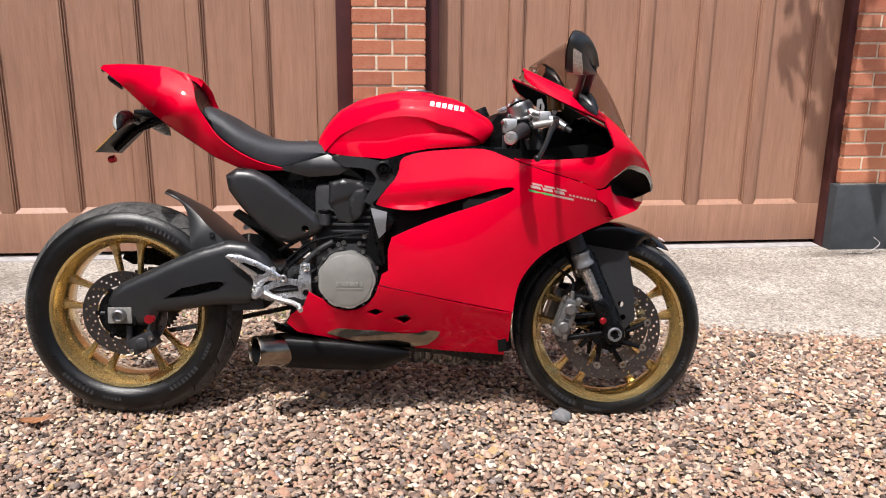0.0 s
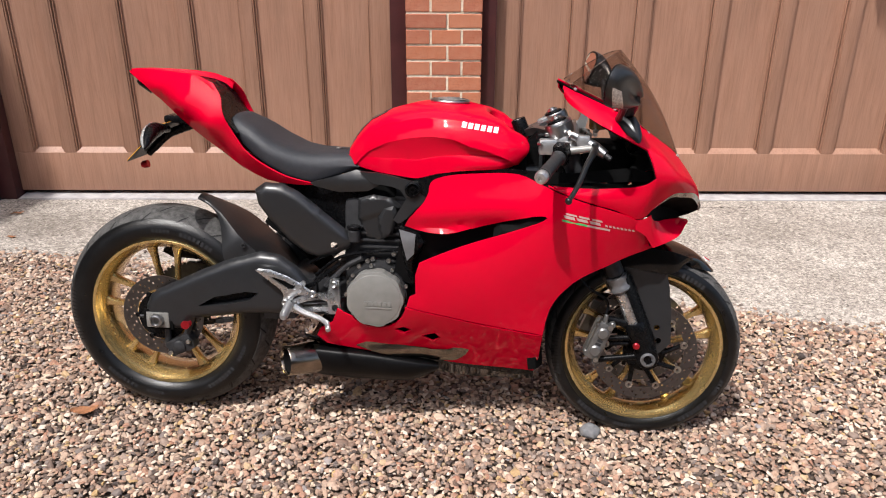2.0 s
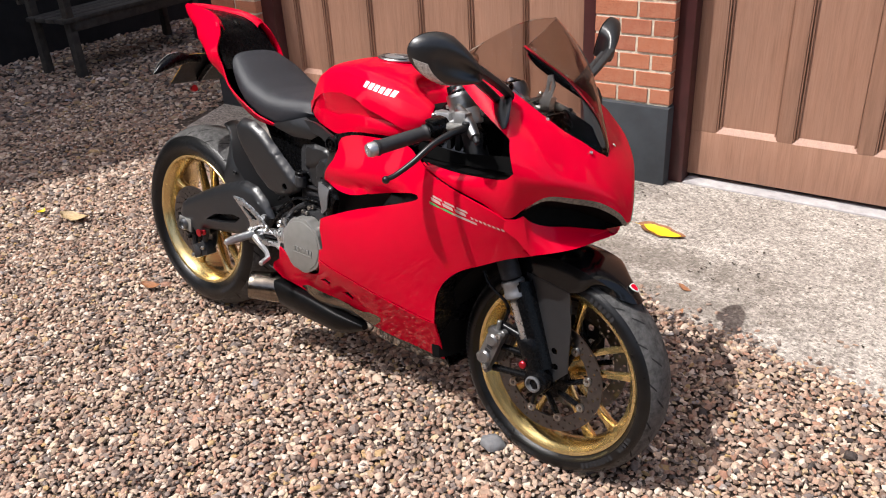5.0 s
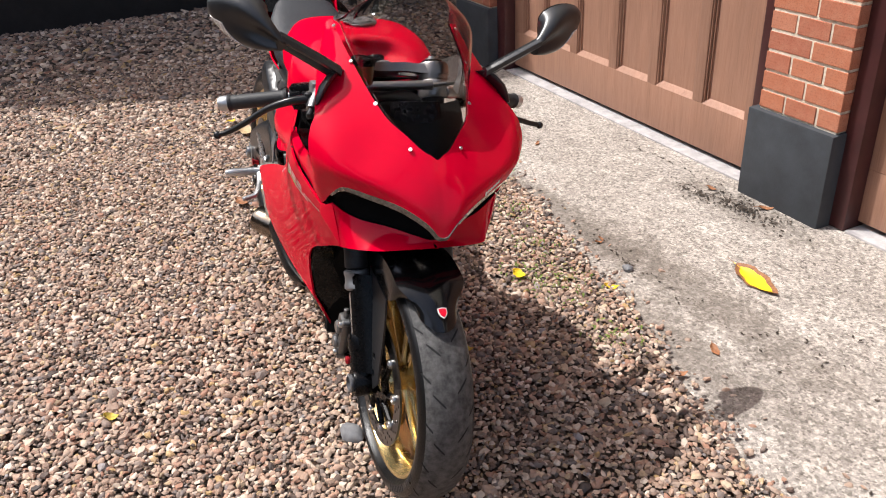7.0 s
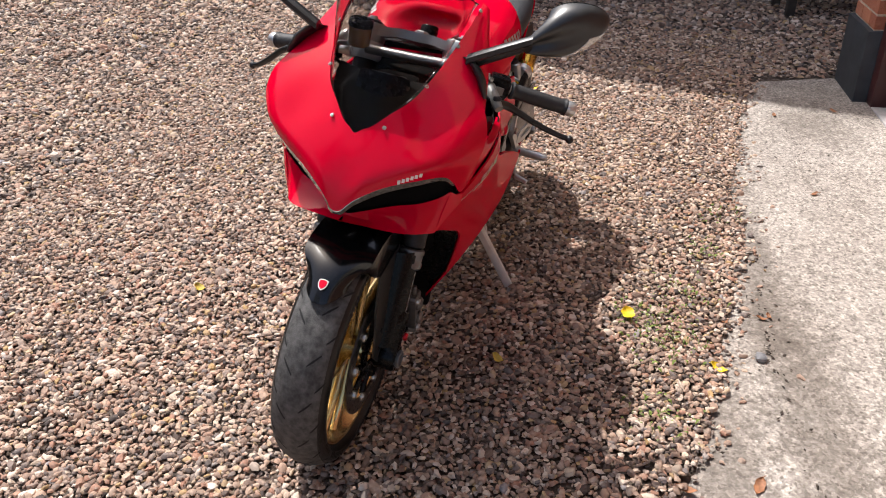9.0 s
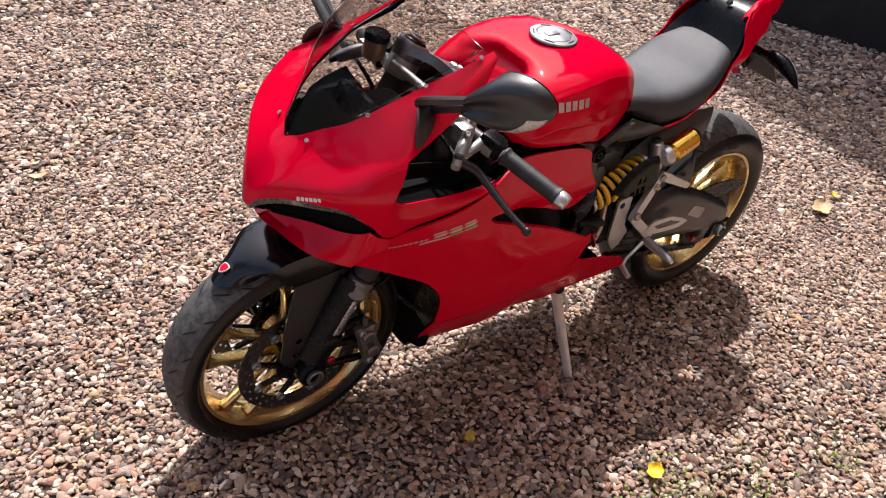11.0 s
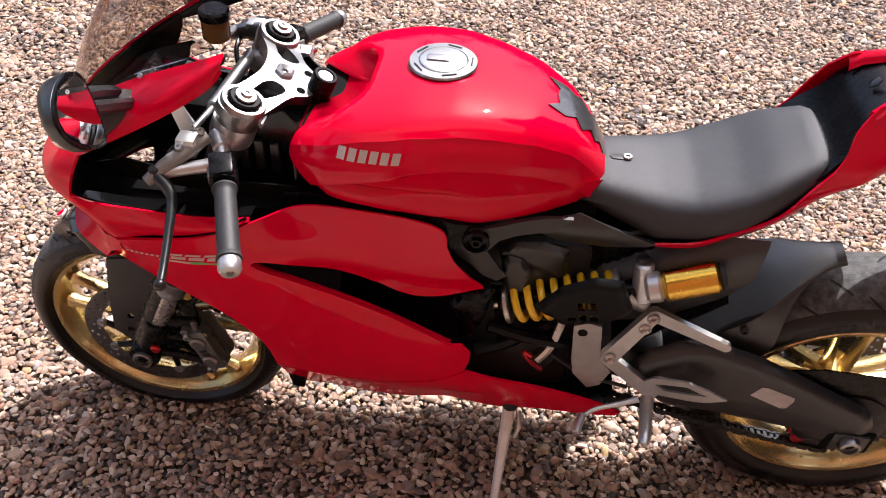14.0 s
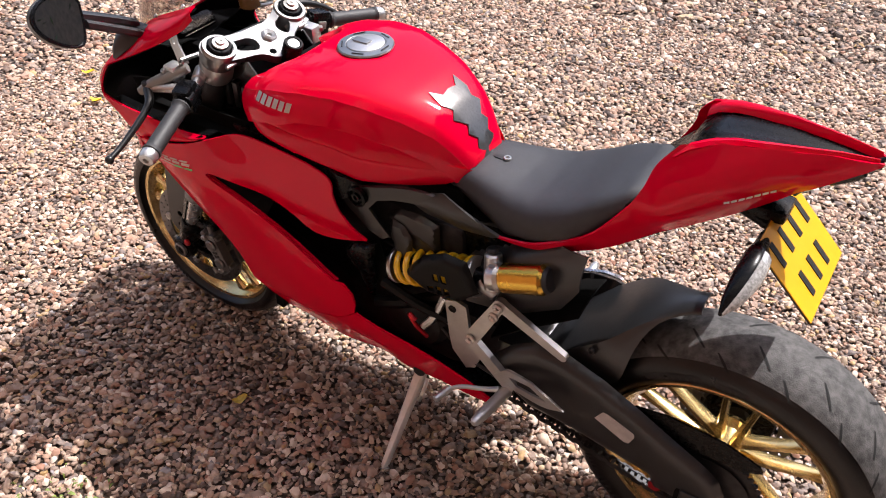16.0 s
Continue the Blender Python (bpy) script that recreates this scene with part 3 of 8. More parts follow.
# ---- loose gravel: uncountable small flints ----
def flints(name, cells, seed, label):
    """Scatter angular stones; cells: (x0, x1, y0, y1, spacing, size)."""
    rs = np.random.RandomState(seed)
    # a worn flat pebble: broad lower ring, narrower shoulder, low crown
    turn = np.arange(6) * math.pi / 3
    low = np.stack([np.cos(turn), np.sin(turn), np.full(6, -0.25)], 1)
    high = np.stack([0.78 * np.cos(turn + 0.25), 0.78 * np.sin(turn + 0.25), np.full(6, 0.55)], 1)
    stone = np.concatenate([low, high, [[0, 0, 0.72]]])
    tri = []
    for k in range(6):
        m = (k + 1) % 6
        tri += [(k, m, 6 + k), (m, 6 + m, 6 + k), (6 + k, 6 + m, 12)]
    tri = np.array(tri)
    nv = len(stone)
    px_, py_, ps = [], [], []
    for x0, x1, y0, y1, sp, size in cells:
        gx, gy = np.meshgrid(np.arange(x0, x1, sp), np.arange(y0, y1, sp))
        n = gx.size
        px_.append(gx.ravel() + rs.uniform(-0.55, 0.55, n) * sp)
        py_.append(gy.ravel() + rs.uniform(-0.55, 0.55, n) * sp)
        ps.append(size * np.exp(rs.normal(0, 0.28, n)))
    x, y, s = np.concatenate(px_), np.concatenate(py_), np.concatenate(ps)
    edge = np.interp(x, (-2.2, -1.75, -0.8, -0.25, 0.2, 0.6, 0.93, 1.28, 1.6, 1.85, 2.2, 2.7, 7.0), (1.28, 1.225, 1.03, 0.962, 0.945, 0.875, 0.80, 0.733, 0.64, 0.565, 0.485, 0.36, 0.0))
    wob = 0.016 * np.sin(x * 7.3) + 0.010 * np.sin(x * 19.1 + 1)
    over = rs.exponential(0.022, len(x))
    keep = (y < edge + 0.015 + wob + np.where(rs.rand(len(x)) < 0.4, over * 1.8, 0)) | (x < -1.95 + 0.1 * rs.rand(len(x)))
    keep &= ~((y > 1.68) & (x > -1.95))
    x, y, s, edge = x[keep], y[keep], s[keep], edge[keep]
    n = len(x)
    a = s
    b = s * rs.uniform(0.50, 0.92, n)
    c = s * rs.uniform(0.34, 0.70, n)
    spread = rs.uniform(0.70, 1.22, (n, 6, 1))
    spread = np.concatenate([spread, spread * rs.uniform(0.80, 1.08, (n, 6, 1)), np.ones((n, 1, 1))], 1)
    v = stone[None] * spread + rs.normal(0, 0.09, (n, nv, 3))
    v = v * np.stack([a, b, c], 1)[:, None]
    yaw, ti, tj = rs.uniform(0, 2 * math.pi, n), np.clip(rs.normal(0, 0.30, n), -0.7, 0.7), np.clip(rs.normal(0, 0.30, n), -0.7, 0.7)
    v[..., 2] += v[..., 0] * np.tan(ti)[:, None] * 0.6 + v[..., 1] * np.tan(tj)[:, None] * 0.6
    cy, sy = np.cos(yaw)[:, None], np.sin(yaw)[:, None]
    vx, vy = v[..., 0] * cy - v[..., 1] * sy, v[..., 0] * sy + v[..., 1] * cy
    t = np.clip((y - (edge - 0.5)) / 0.6, 0, 1)
    gz = 0.004 * np.sin(x * 2.9) * np.cos(y * 2.3 + 0.7) - 0.022 * t * t * (3 - 2 * t) + 0.006 * np.sin(x * 11 + y * 7) * np.sin(y * 13 - x * 5)
    z = gz + rs.uniform(-0.006, 0.006, n)
    co = np.stack([vx + x[:, None], vy + y[:, None], v[..., 2] + z[:, None]], -1).reshape(-1, 3)
    idx = (tri[None] + nv * np.arange(n)[:, None, None]).reshape(-1)
    me = bpy.data.meshes.new(name)
    me.vertices.add(len(co))
    me.vertices.foreach_set("co", co.ravel().astype(np.float32))
    me.loops.add(len(idx))
    me.loops.foreach_set("vertex_index", idx.astype(np.int32))
    nf = len(idx) // 3
    me.polygons.add(nf)
    me.polygons.foreach_set("loop_start", np.arange(0, nf * 3, 3, dtype=np.int32))
    me.polygons.foreach_set("loop_total", np.full(nf, 3, dtype=np.int32))
    me.update()
    me.polygons.foreach_set("use_smooth", np.repeat(rs.rand(n) < 0.45, len(tri)))
    me.materials.append(STONE)
    ob = new(name, me)
    return tagged(ob, label, "gravel", kind="stuff")


flints("gravel", [(-1.3, 3.2, -1.75, 1.15, 0.0122, 0.0090), (-2.8, -1.3, -2.2, 1.5, 0.0180, 0.0120), (-1.3, 3.4, -3.6, -1.75, 0.020, 0.0130), (3.2, 4.2, -2.2, 0.5, 0.026, 0.015), (-4.7, -2.8, -3.6, 4.5, 0.034, 0.019), (-2.8, -1.9, 1.5, 4.5, 0.028, 0.017), (-2.8, -1.3, -3.6, -2.2, 0.03, 0.017), (-3.2, 3.6, -5.6, -3.6, 0.038, 0.02), (3.4, 4.6, -3.6, -2.2, 0.038, 0.02), (-4.7, -3.2, -5.6, -3.6, 0.04, 0.02)], 3, "loose buff, brown and grey flint gravel")

# ---- the motorcycle (x ahead, y to its left, z up along its own lean) ----
BIKE = Matrix.Translation((0.008, -0.037, 0)) @ Euler((0, 0, radians(-5.145))).to_matrix().to_4x4() @ Euler((radians(-8.785), 0, 0)).to_matrix().to_4x4()
bike = thing("motorcycle", "glossy red sports motorcycle with gold wheels leaning on its side stand", "motorcycle", BIKE)
FA = Vector((1.430, 0, 0.262))     # front axle
RA = Vector((-0.008, 0, 0.313))    # rear axle
TURN = pose(0, 0, 0, 90, 0, 0)     # lathe axis to the bike's y axis


def ring(r, n, cx=0.0, cy=0.0, a0=0.0):
    return [(cx + r * math.cos(a0 + 2 * math.pi * i / n), cy + r * math.sin(a0 + 2 * math.pi * i / n)) for i in range(n)]


def thin_plate(controls):
    """A smooth height over a plane, bent through a few control heights."""
    c = np.array(controls, float)
    p, h = c[:, :2], c[:, 2]
    d = np.hypot(*(p[:, None] - p[None]).transpose(2, 0, 1))
    k = np.where(d > 0, d * d * np.log(np.maximum(d, 1e-9)), 0) + np.eye(len(p)) * 2e-4
    q = np.hstack([np.ones((len(p), 1)), p])
    a = np.block([[k, q], [q.T, np.zeros((3, 3))]])
    w = np.linalg.solve(a, np.r_[h, 0, 0, 0])

    def height(u, v):
        r = np.hypot(p[:, 0] - u, p[:, 1] - v)
        f = np.where(r > 0, r * r * np.log(np.maximum(r, 1e-9)), 0)
        return float(f @ w[:-3] + w[-3] + w[-2] * u + w[-1] * v)
    return height


from mathutils.bvhtree import BVHTree


def decal(name, blocks, ob, s, mat, parent, lift=0.0012):
    """Flat printed blocks laid on a panel's outer side: each block is four (x, z) corners."""
    me_ = ob.data
    tree = BVHTree.FromPolygons([v.co for v in me_.vertices], [p.vertices[:] for p in me_.polygons])
    bm = bmesh.new()
    for q in blocks:
        vs = []
        for x, z in q:
            hit = tree.ray_cast(Vector((x, s * 0.6, z)), Vector((0, -s, 0)))
            if hit[0] is None:
                break
            vs.append(hit[0] + Vector((0, s * lift, 0)))
        if len(vs) == 4:
            f = bm.faces.new([bm.verts.new(v) for v in vs])
            f.normal_update()
            if f.normal.y * s < 0:
                f.normal_flip()
    return pieces(name, bm, mat, parent)


def bolt(at, out, r=0.006, parent=None, mat=None, h=0.004):
    """A socket screw head: rim and sunk hexagon."""
    a = Vector(at)
    m = axis_to(a, a + Vector(out))
    bm = lathe([(0, 0), (r, 0), (r, h * 0.7), (r * 0.85, h), (r * 0.5, h), (r * 0.45, h * 0.3), (0, h * 0.3)], m, 12)
    return part("bolt", bm, mat or STEEL, parent)


def arc_bars(bm, r, y, a0, a1, n, size, gap=0.35, side=1):
    """Raised lettering stand-ins: short bars round a sidewall."""
    for i in range(n):
        b0 = a0 + (a1 - a0) * (i + gap / 2) / n
        b1 = a0 + (a1 - a0) * (i + 1 - gap / 2) / n
        q = []
        for b, rr in ((b0, r - size / 2), (b1, r - size / 2), (b1, r + size / 2), (b0, r + size / 2)):
            q.append(Vector((rr * math.cos(b), y(rr) * side, rr * math.sin(b))))
        v = [bm.verts.new(p) for p in q]
        bm.faces.new(v if side < 0 else list(reversed(v)))


# ---- wheels ----
def wheel(name, axle, R, w_tyre, w_rim, parent, spoke_y, label):
    """Cast wheel with five pairs of spokes, and its tyre."""
    at = Matrix.Translation(axle)
    rr = 0.229
    prof = [(rr, -w_rim), (rr + 0.004, -w_rim + 0.004), (rr - 0.002, -w_rim + 0.011), (rr - 0.010, -w_rim + 0.016), (rr - 0.017, -w_rim + 0.030),
            (rr - 0.020, 0), (rr - 0.017, w_rim - 0.030), (rr - 0.010, w_rim - 0.016), (rr - 0.002, w_rim - 0.011), (rr + 0.004, w_rim - 0.004), (rr, w_rim),
            (rr - 0.008, w_rim - 0.002), (rr - 0.013, w_rim - 0.012), (rr - 0.027, w_rim - 0.028), (rr - 0.031, 0), (rr - 0.027, -w_rim + 0.028), (rr - 0.013, -w_rim + 0.012), (rr - 0.008, -w_rim + 0.002)]
    bm = bmesh.new()
    add_lathe(bm, prof, at @ TURN, 72, True)
    rim = part(name, bm, GOLD, parent, label)
    # hub
    hub = lathe([(0.014, -0.055), (0.040, -0.055), (0.043, -0.045), (0.034, -0.03), (0.032, 0.03), (0.043, 0.045), (0.040, 0.055), (0.014, 0.055)], at @ TURN, 32, True)
    part("hub", hub, GOLD, rim)
    for i in range(10):
        pair, s = divmod(i, 2)
        s = s * 2 - 1
        a = math.radians(72 * pair + 20)
        p0 = Vector((0.034 * math.cos(a + s * 0.55), spoke_y * 0.4, 0.034 * math.sin(a + s * 0.55)))
        p1 = Vector((0.205 * math.cos(a + s * 0.20), spoke_y, 0.205 * math.sin(a + s * 0.20)))
        d = (p1 - p0).normalized()
        side = d.cross(Vector((0, 1, 0))).normalized()
        rings = []
        for t in np.linspace(0, 1, 7):
            c = p0.lerp(p1, t)
            wd = 0.011 - 0.004 * math.sin(math.pi * min(1, t * 1.1)) + (0.006 * max(0, t - 0.85) / 0.15)
            dp = 0.017 - 0.005 * t
            rings.append([axle + c + side * (wd * u) + Vector((0, dp * v, 0)) for u, v in ((-0.6, -1), (0.6, -1), (1, -0.5), (1, 0.5), (0.6, 1), (-0.6, 1), (-1, 0.5), (-1, -0.5))])
        part("spoke", loft(rings), GOLD, rim)
    # tyre: sporty round crown, sidewall and bead
    prof = []
    h = R - rr
    for a in np.linspace(-1, 1, 25):
        ang = a * math.radians(104)
        y = w_tyre * math.sin(ang)
        r = R - h * 0.80 * (1 - math.cos(ang)) / (1 - math.cos(math.radians(104)))
        prof.append((r, y))
    prof = [(rr + 0.002, -w_rim + 0.002), (rr + 0.008, -w_rim - 0.004)] + prof + [(rr + 0.008, w_rim + 0.004), (rr + 0.002, w_rim - 0.002), (rr - 0.006, w_rim - 0.014), (rr - 0.006, -w_rim + 0.014)]
    bm = bmesh.new()
    add_lathe(bm, prof, at @ TURN, 96, True)
    bmesh.ops.recalc_face_normals(bm, faces=bm.faces)
    part("tyre", bm, RUBBER, rim, "black road tyre with short slanted tread cuts")

    def crown(frac):
        ang = frac * math.radians(104)
        return R - h * 0.80 * (1 - math.cos(ang)) / (1 - math.cos(math.radians(104))), w_tyre * math.sin(ang)
    band = [crown(fr) for fr in np.linspace(-0.54, 0.54, 15)]
    bm = bmesh.new()
    add_lathe(bm, [(r + 0.0006, y) for r, y in band] + [(r - 0.002, y) for r, y in reversed(band)], at @ TURN, 96, True)
    bmesh.ops.recalc_face_normals(bm, faces=bm.faces)
    part("tread", bm, TREADMAT, rim, "dusty worn tyre tread")
    # slanted tread cuts: raised dark strips, the grooves' shade in their colour
    bm = bmesh.new()
    n = 34
    for i in range(n):
        for s in (-1, 1):
            a0 = 2 * math.pi * (i + (0.5 if s > 0 else 0)) / n
            f0, f1, da = ((0.12, 0.36, 0.10), (0.38, 0.60, 0.085))[i % 2]
            strip = []
            for t in np.linspace(0, 1, 5):
                r, y = crown(s * (f0 + (f1 - f0) * t))
                a = a0 + da * t
                wv = 0.0027 / R * (0.25 + math.sin(math.pi * (0.15 + 0.7 * t)))
                strip.append([(r + 0.0013, y, a - wv), (r + 0.0013, y, a + wv)])
            vs = [[bm.verts.new(axle + Vector((r * math.cos(a), y, r * math.sin(a)))) for r, y, a in st] for st in strip]
            for p, q in zip(vs, vs[1:]):
                bm.faces.new((p[0], p[1], q[1], q[0]))
    bmesh.ops.recalc_face_normals(bm, faces=bm.faces)
    tagged(part("tread_pattern", bm, GROOVE, rim), kind="stuff")
    # raised sidewall marks
    def wall_y(r):
        for f in np.linspace(0.6, 1, 60):
            cr, cy = crown(f)
            if cr <= r:
                return cy + 0.0012
        return w_tyre
    bm = bmesh.new()
    for s in (-1, 1):
        for base in (0.9, 3.9, 5.2):
            arc_bars(bm, rr + h * 0.36, wall_y, base, base + 0.42, 8, 0.014, 0.4, s)
            arc_bars(bm, rr + h * 0.36, wall_y, base + 0.52, base + 0.74, 5, 0.011, 0.4, s)
    for v in bm.verts:
        v.co += axle
    tagged(part("sidewall_lettering", bm, GREYPRINT, rim), kind="stuff")
    bm = bmesh.new()
    for s in (-1, 1):
        arc_bars(bm, rr + h * 0.55, wall_y, 2.9, 3.5, 14, 0.02, 0.7, s)
    for v in bm.verts:
        v.co += axle
    tagged(part("sidewall_ribs", bm, GROOVE, rim), kind="stuff")
    return rim


def drilled_disc(r0, r1, rows, hole_r, thick):
    holes = [ring(r0, 40)]
    for k, (r, n, ph) in enumerate(rows):
        for i in range(n):
            a = 2 * math.pi * (i + ph) / n
            holes.append(ring(hole_r, 7, r * math.cos(a), r * math.sin(a)))
    return shell(ring(r1, 64), lambda u, v: Vector((u, 0, v)), thick, 0.010, holes)


GROOVE = simple("tread_groove_rubber", (0.006, 0.006, 0.006), 0.9, 0, 0, 0.2, 30)
front_wheel = wheel("front_wheel", FA, 0.286, 0.062, 0.047, bike, 0.022, "gold painted cast wheel with paired spokes")
rear_wheel = wheel("rear_wheel", RA, 0.322, 0.090, 0.076, bike, -0.03, "gold painted cast wheel with paired spokes")

disc_mesh = drilled_disc(0.116, 0.152, [(0.124, 24, 0), (0.134, 24, 0.33), (0.144, 24, 0.66)], 0.0038, 0.005)
first = None
for s in (-1, 1):
    if first is None:
        first = part("brake_disc", disc_mesh, DISCMAT, front_wheel, "drilled steel brake disc")
        first.location = FA + Vector((0, s * 0.068, 0))
    else:
        d = new("brake_disc", first.data)
        d.parent = front_wheel
        d.location = FA + Vector((0, s * 0.068 - 0.005, 0))
        d["label"] = "drilled steel brake disc"
    # black five-armed carrier with bobbins
    bm = bmesh.new()
    yb = s * 0.066
    add_lathe(bm, [(0.03, yb - 0.003), (0.062, yb - 0.003), (0.062, yb + 0.003), (0.03, yb + 0.003)], Matrix.Translation(FA) @ TURN @ Matrix.Diagonal((1, 1, -1, 1)), 40, True)
    for i in range(9):
        a = 2 * math.pi * i / 9 + 0.2
        p0 = FA + Vector((0.050 * math.cos(a - 0.30), yb, 0.050 * math.sin(a - 0.30)))
        p1 = FA + Vector((0.110 * math.cos(a), yb, 0.110 * math.sin(a)))
        add_rod(bm, p0, p1, 0.0085, 0.0065, 8)
    pieces("disc_carrier", bm, BLACK, front_wheel, "black brake disc carrier")
    bm = bmesh.new()
    for i in range(9):
        a = 2 * math.pi * i / 9 + 0.2
        c = FA + Vector((0.114 * math.cos(a), s * 0.066, 0.114 * math.sin(a)))
        add_lathe(bm, [(0.004, 0), (0.0108, 0), (0.0112, 0.005), (0.0100, 0.008), (0.0055, 0.008), (0.004, 0.005)], axis_to(c, c + Vector((0, s, 0))), 14, True)
    pieces("disc_bobbin", bm, STEEL, front_wheel)

rd = part("brake_disc", drilled_disc(0.082, 0.124, [(0.091, 22, 0), (0.102, 22, 0.33), (0.113, 22, 0.66)], 0.0036, 0.005), DISCMAT, rear_wheel, "drilled steel rear brake disc")
rd.location = RA + Vector((0, -0.092, 0))
bm = bmesh.new()
add_lathe(bm, [(0.03, 0.088), (0.072, 0.088), (0.076, 0.094), (0.03, 0.094)], Matrix.Translation(RA) @ TURN, 40, True)
for i in range(6):
    a = 2 * math.pi * i / 6
    c = RA + Vector((0.076 * math.cos(a), -0.094, 0.076 * math.sin(a)))
    add_rod(bm, c, c + Vector((0, -0.006, 0)), 0.008, None, 10)
pieces("disc_carrier", bm, BLACK, rear_wheel)
# sprocket with teeth
teeth = []
for i in range(43):
    a = 2 * math.pi * i / 43
    for da, r in ((-0.05, 0.100), (-0.022, 0.107), (0.022, 0.107), (0.05, 0.100)):
        teeth.append((RA.x + r * math.cos(a + da), RA.z + r * math.sin(a + da)))
part("sprocket", slab_poly(teeth, 0.100, 0.106, 0), DARKMETAL, rear_wheel, "dark toothed rear sprocket")
bm = lathe([(0.02, -0.106), (0.078, -0.106), (0.085, -0.112), (0.06, -0.118), (0.02, -0.12)], Matrix.Translation(RA) @ TURN, 32)
part("cush_hub", bm, DARKMETAL, rear_wheel)

# ---- chain ----
def chain():
    bm = bmesh.new()
    top = [Vector((0.0, 0.103, RA.z + 0.104)), Vector((0.46, 0.103, 0.385))]
    low = [Vector((-0.01, 0.103, RA.z - 0.104)), Vector((0.20, 0.103, 0.245)), Vector((0.46, 0.103, 0.300))]
    for run in (top, low):
        path = spline(run, 40)
        length = sum((a - b).length for a, b in zip(path, path[1:]))
        n = int(length / 0.0159)
        for i in range(n):
            t = (i + 0.5) / n * (len(path) - 1)
            k = int(t)
            c = path[k].lerp(path[min(k + 1, len(path) - 1)], t - k)
            d = (path[min(k + 1, len(path) - 1)] - path[k]).normalized()
            m = Matrix.Translation(c) @ d.to_track_quat("X", "Z").to_matrix().to_4x4()
            wv = 0.009 if i % 2 else 0.006
            for s in (-1, 1):
                add_box(bm, (-0.0105, s * wv - 0.0012, -0.0065), (0.0105, s * wv + 0.0012, 0.0065), 0.0, m)
            add_box(bm, (-0.004, -wv, -0.004), (0.004, wv, 0.004), 0.0, m)
    return bm


tagged(part("drive_chain", chain(), DARKMETAL, bike, "dark oily drive chain"), kind="stuff")

# ---- forks, calipers, front mudguard ----
CALIPER = simple("cast_caliper_grey", (0.17, 0.168, 0.165), 0.34, 0.7, 0, 0.12, 50, 0.2)


def on_fork(z, y):
    return Vector((1.343 + (0.462 - z) * 0.44, y, z))


for s in (-1, 1):
    y = s * 0.105
    a, b, c, d = on_fork(0.955, y), on_fork(0.475, y), on_fork(0.448, y), on_fork(0.335, y)
    leg = part("fork_tube", rod(on_fork(0.915, y), on_fork(0.50, y), 0.0265, 0.0265, 24), DARKMETAL, bike, "dark grey upper fork tube")
    part("seal_head", lathe([(0, 0), (0.0265, 0), (0.0295, 0.003), (0.0295, 0.012), (0.0275, 0.015), (0.0275, 0.030), (0.0295, 0.033), (0.0295, 0.042), (0.0245, 0.047), (0, 0.047)], axis_to(on_fork(0.50, y), on_fork(0.3, y)), 28), TRIMGREY, leg)
    part("fork_slider", rod(on_fork(0.455, y), on_fork(0.330, y), 0.0205, None, 24), POLISHED, bike, "bright chromed fork slider")
    bm = bmesh.new()
    add_lathe(bm, [(0, 0), (0.027, 0), (0.030, 0.006), (0.030, 0.03), (0.027, 0.05), (0.027, 0.10), (0.03, 0.125), (0, 0.13)], axis_to(on_fork(0.365, y), on_fork(0.2, y)), 24)
    add_lathe(bm, [(0, -0.026), (0.030, -0.026), (0.033, -0.02), (0.033, 0.02), (0.030, 0.026), (0, 0.026)], Matrix.Translation((FA.x, y, FA.z)) @ TURN, 24)
    add_rod(bm, on_fork(0.355, y), Vector((1.30, y, 0.372)), 0.013, 0.011, 12)
    add_rod(bm, Vector((FA.x - 0.01, y, FA.z)), Vector((1.285, y, 0.243)), 0.010, 0.009, 12)
    add_rod(bm, Vector((FA.x - 0.035, y, FA.z + 0.055)), Vector((1.31, y, 0.31)), 0.009, 0.009, 12)
    bmesh.ops.recalc_face_normals(bm, faces=bm.faces)
    foot = part("fork_foot", bm, BLACK, bike, "black fork foot with caliper mounts")
    part("axle_end", lathe([(0.011, 0), (0.019, 0), (0.021, 0.004), (0.021, 0.008), (0.0165, 0.010), (0.0165, 0.002), (0.011, 0.002)], axis_to((FA.x, s * 0.131, FA.z), (FA.x, s * 0.2, FA.z)), 28), TRIMGREY, foot)
    part("reflector", lathe([(0, 0), (0.010, 0), (0.010, 0.005), (0.007, 0.008), (0, 0.008)], axis_to((1.395, s * 0.132, 0.302), (1.395, s * 0.2, 0.302)), 16), REDANO, foot)
    # radial caliper: two ribbed halves with pistons and bolts
    m = Matrix.Translation((1.290, s * 0.098, 0.308)) @ Euler((0, radians(20), 0)).to_matrix().to_4x4()
    bm = bmesh.new()
    for yy in (-0.034, 0.006):
        add_box(bm, (-0.023, yy, -0.058), (0.023, yy + 0.028, 0.058), 0.010, m)
    for zz in (-0.048, 0.0, 0.048):
        add_box(bm, (-0.017, -0.02, zz - 0.010), (0.017, 0.02, zz + 0.010), 0.004, m)
    for zz in (-0.028, 0.028):
        add_lathe(bm, [(0, 0), (0.017, 0), (0.017, 0.008), (0.013, 0.012), (0, 0.012)], m @ axis_to((0, s * 0.03, zz), (0, s * 0.1, zz)), 20)
    for zz in (-0.062, 0.060):
        add_rod(bm, m @ Vector((0.016, s * 0.012, zz)), m @ Vector((0.016, s * 0.034, zz)), 0.0095, 0.0085, 14)
        add_rod(bm, m @ Vector((-0.020, s * 0.010, zz * 0.72)), m @ Vector((-0.020, s * 0.030, zz * 0.72)), 0.009, 0.0075, 14)
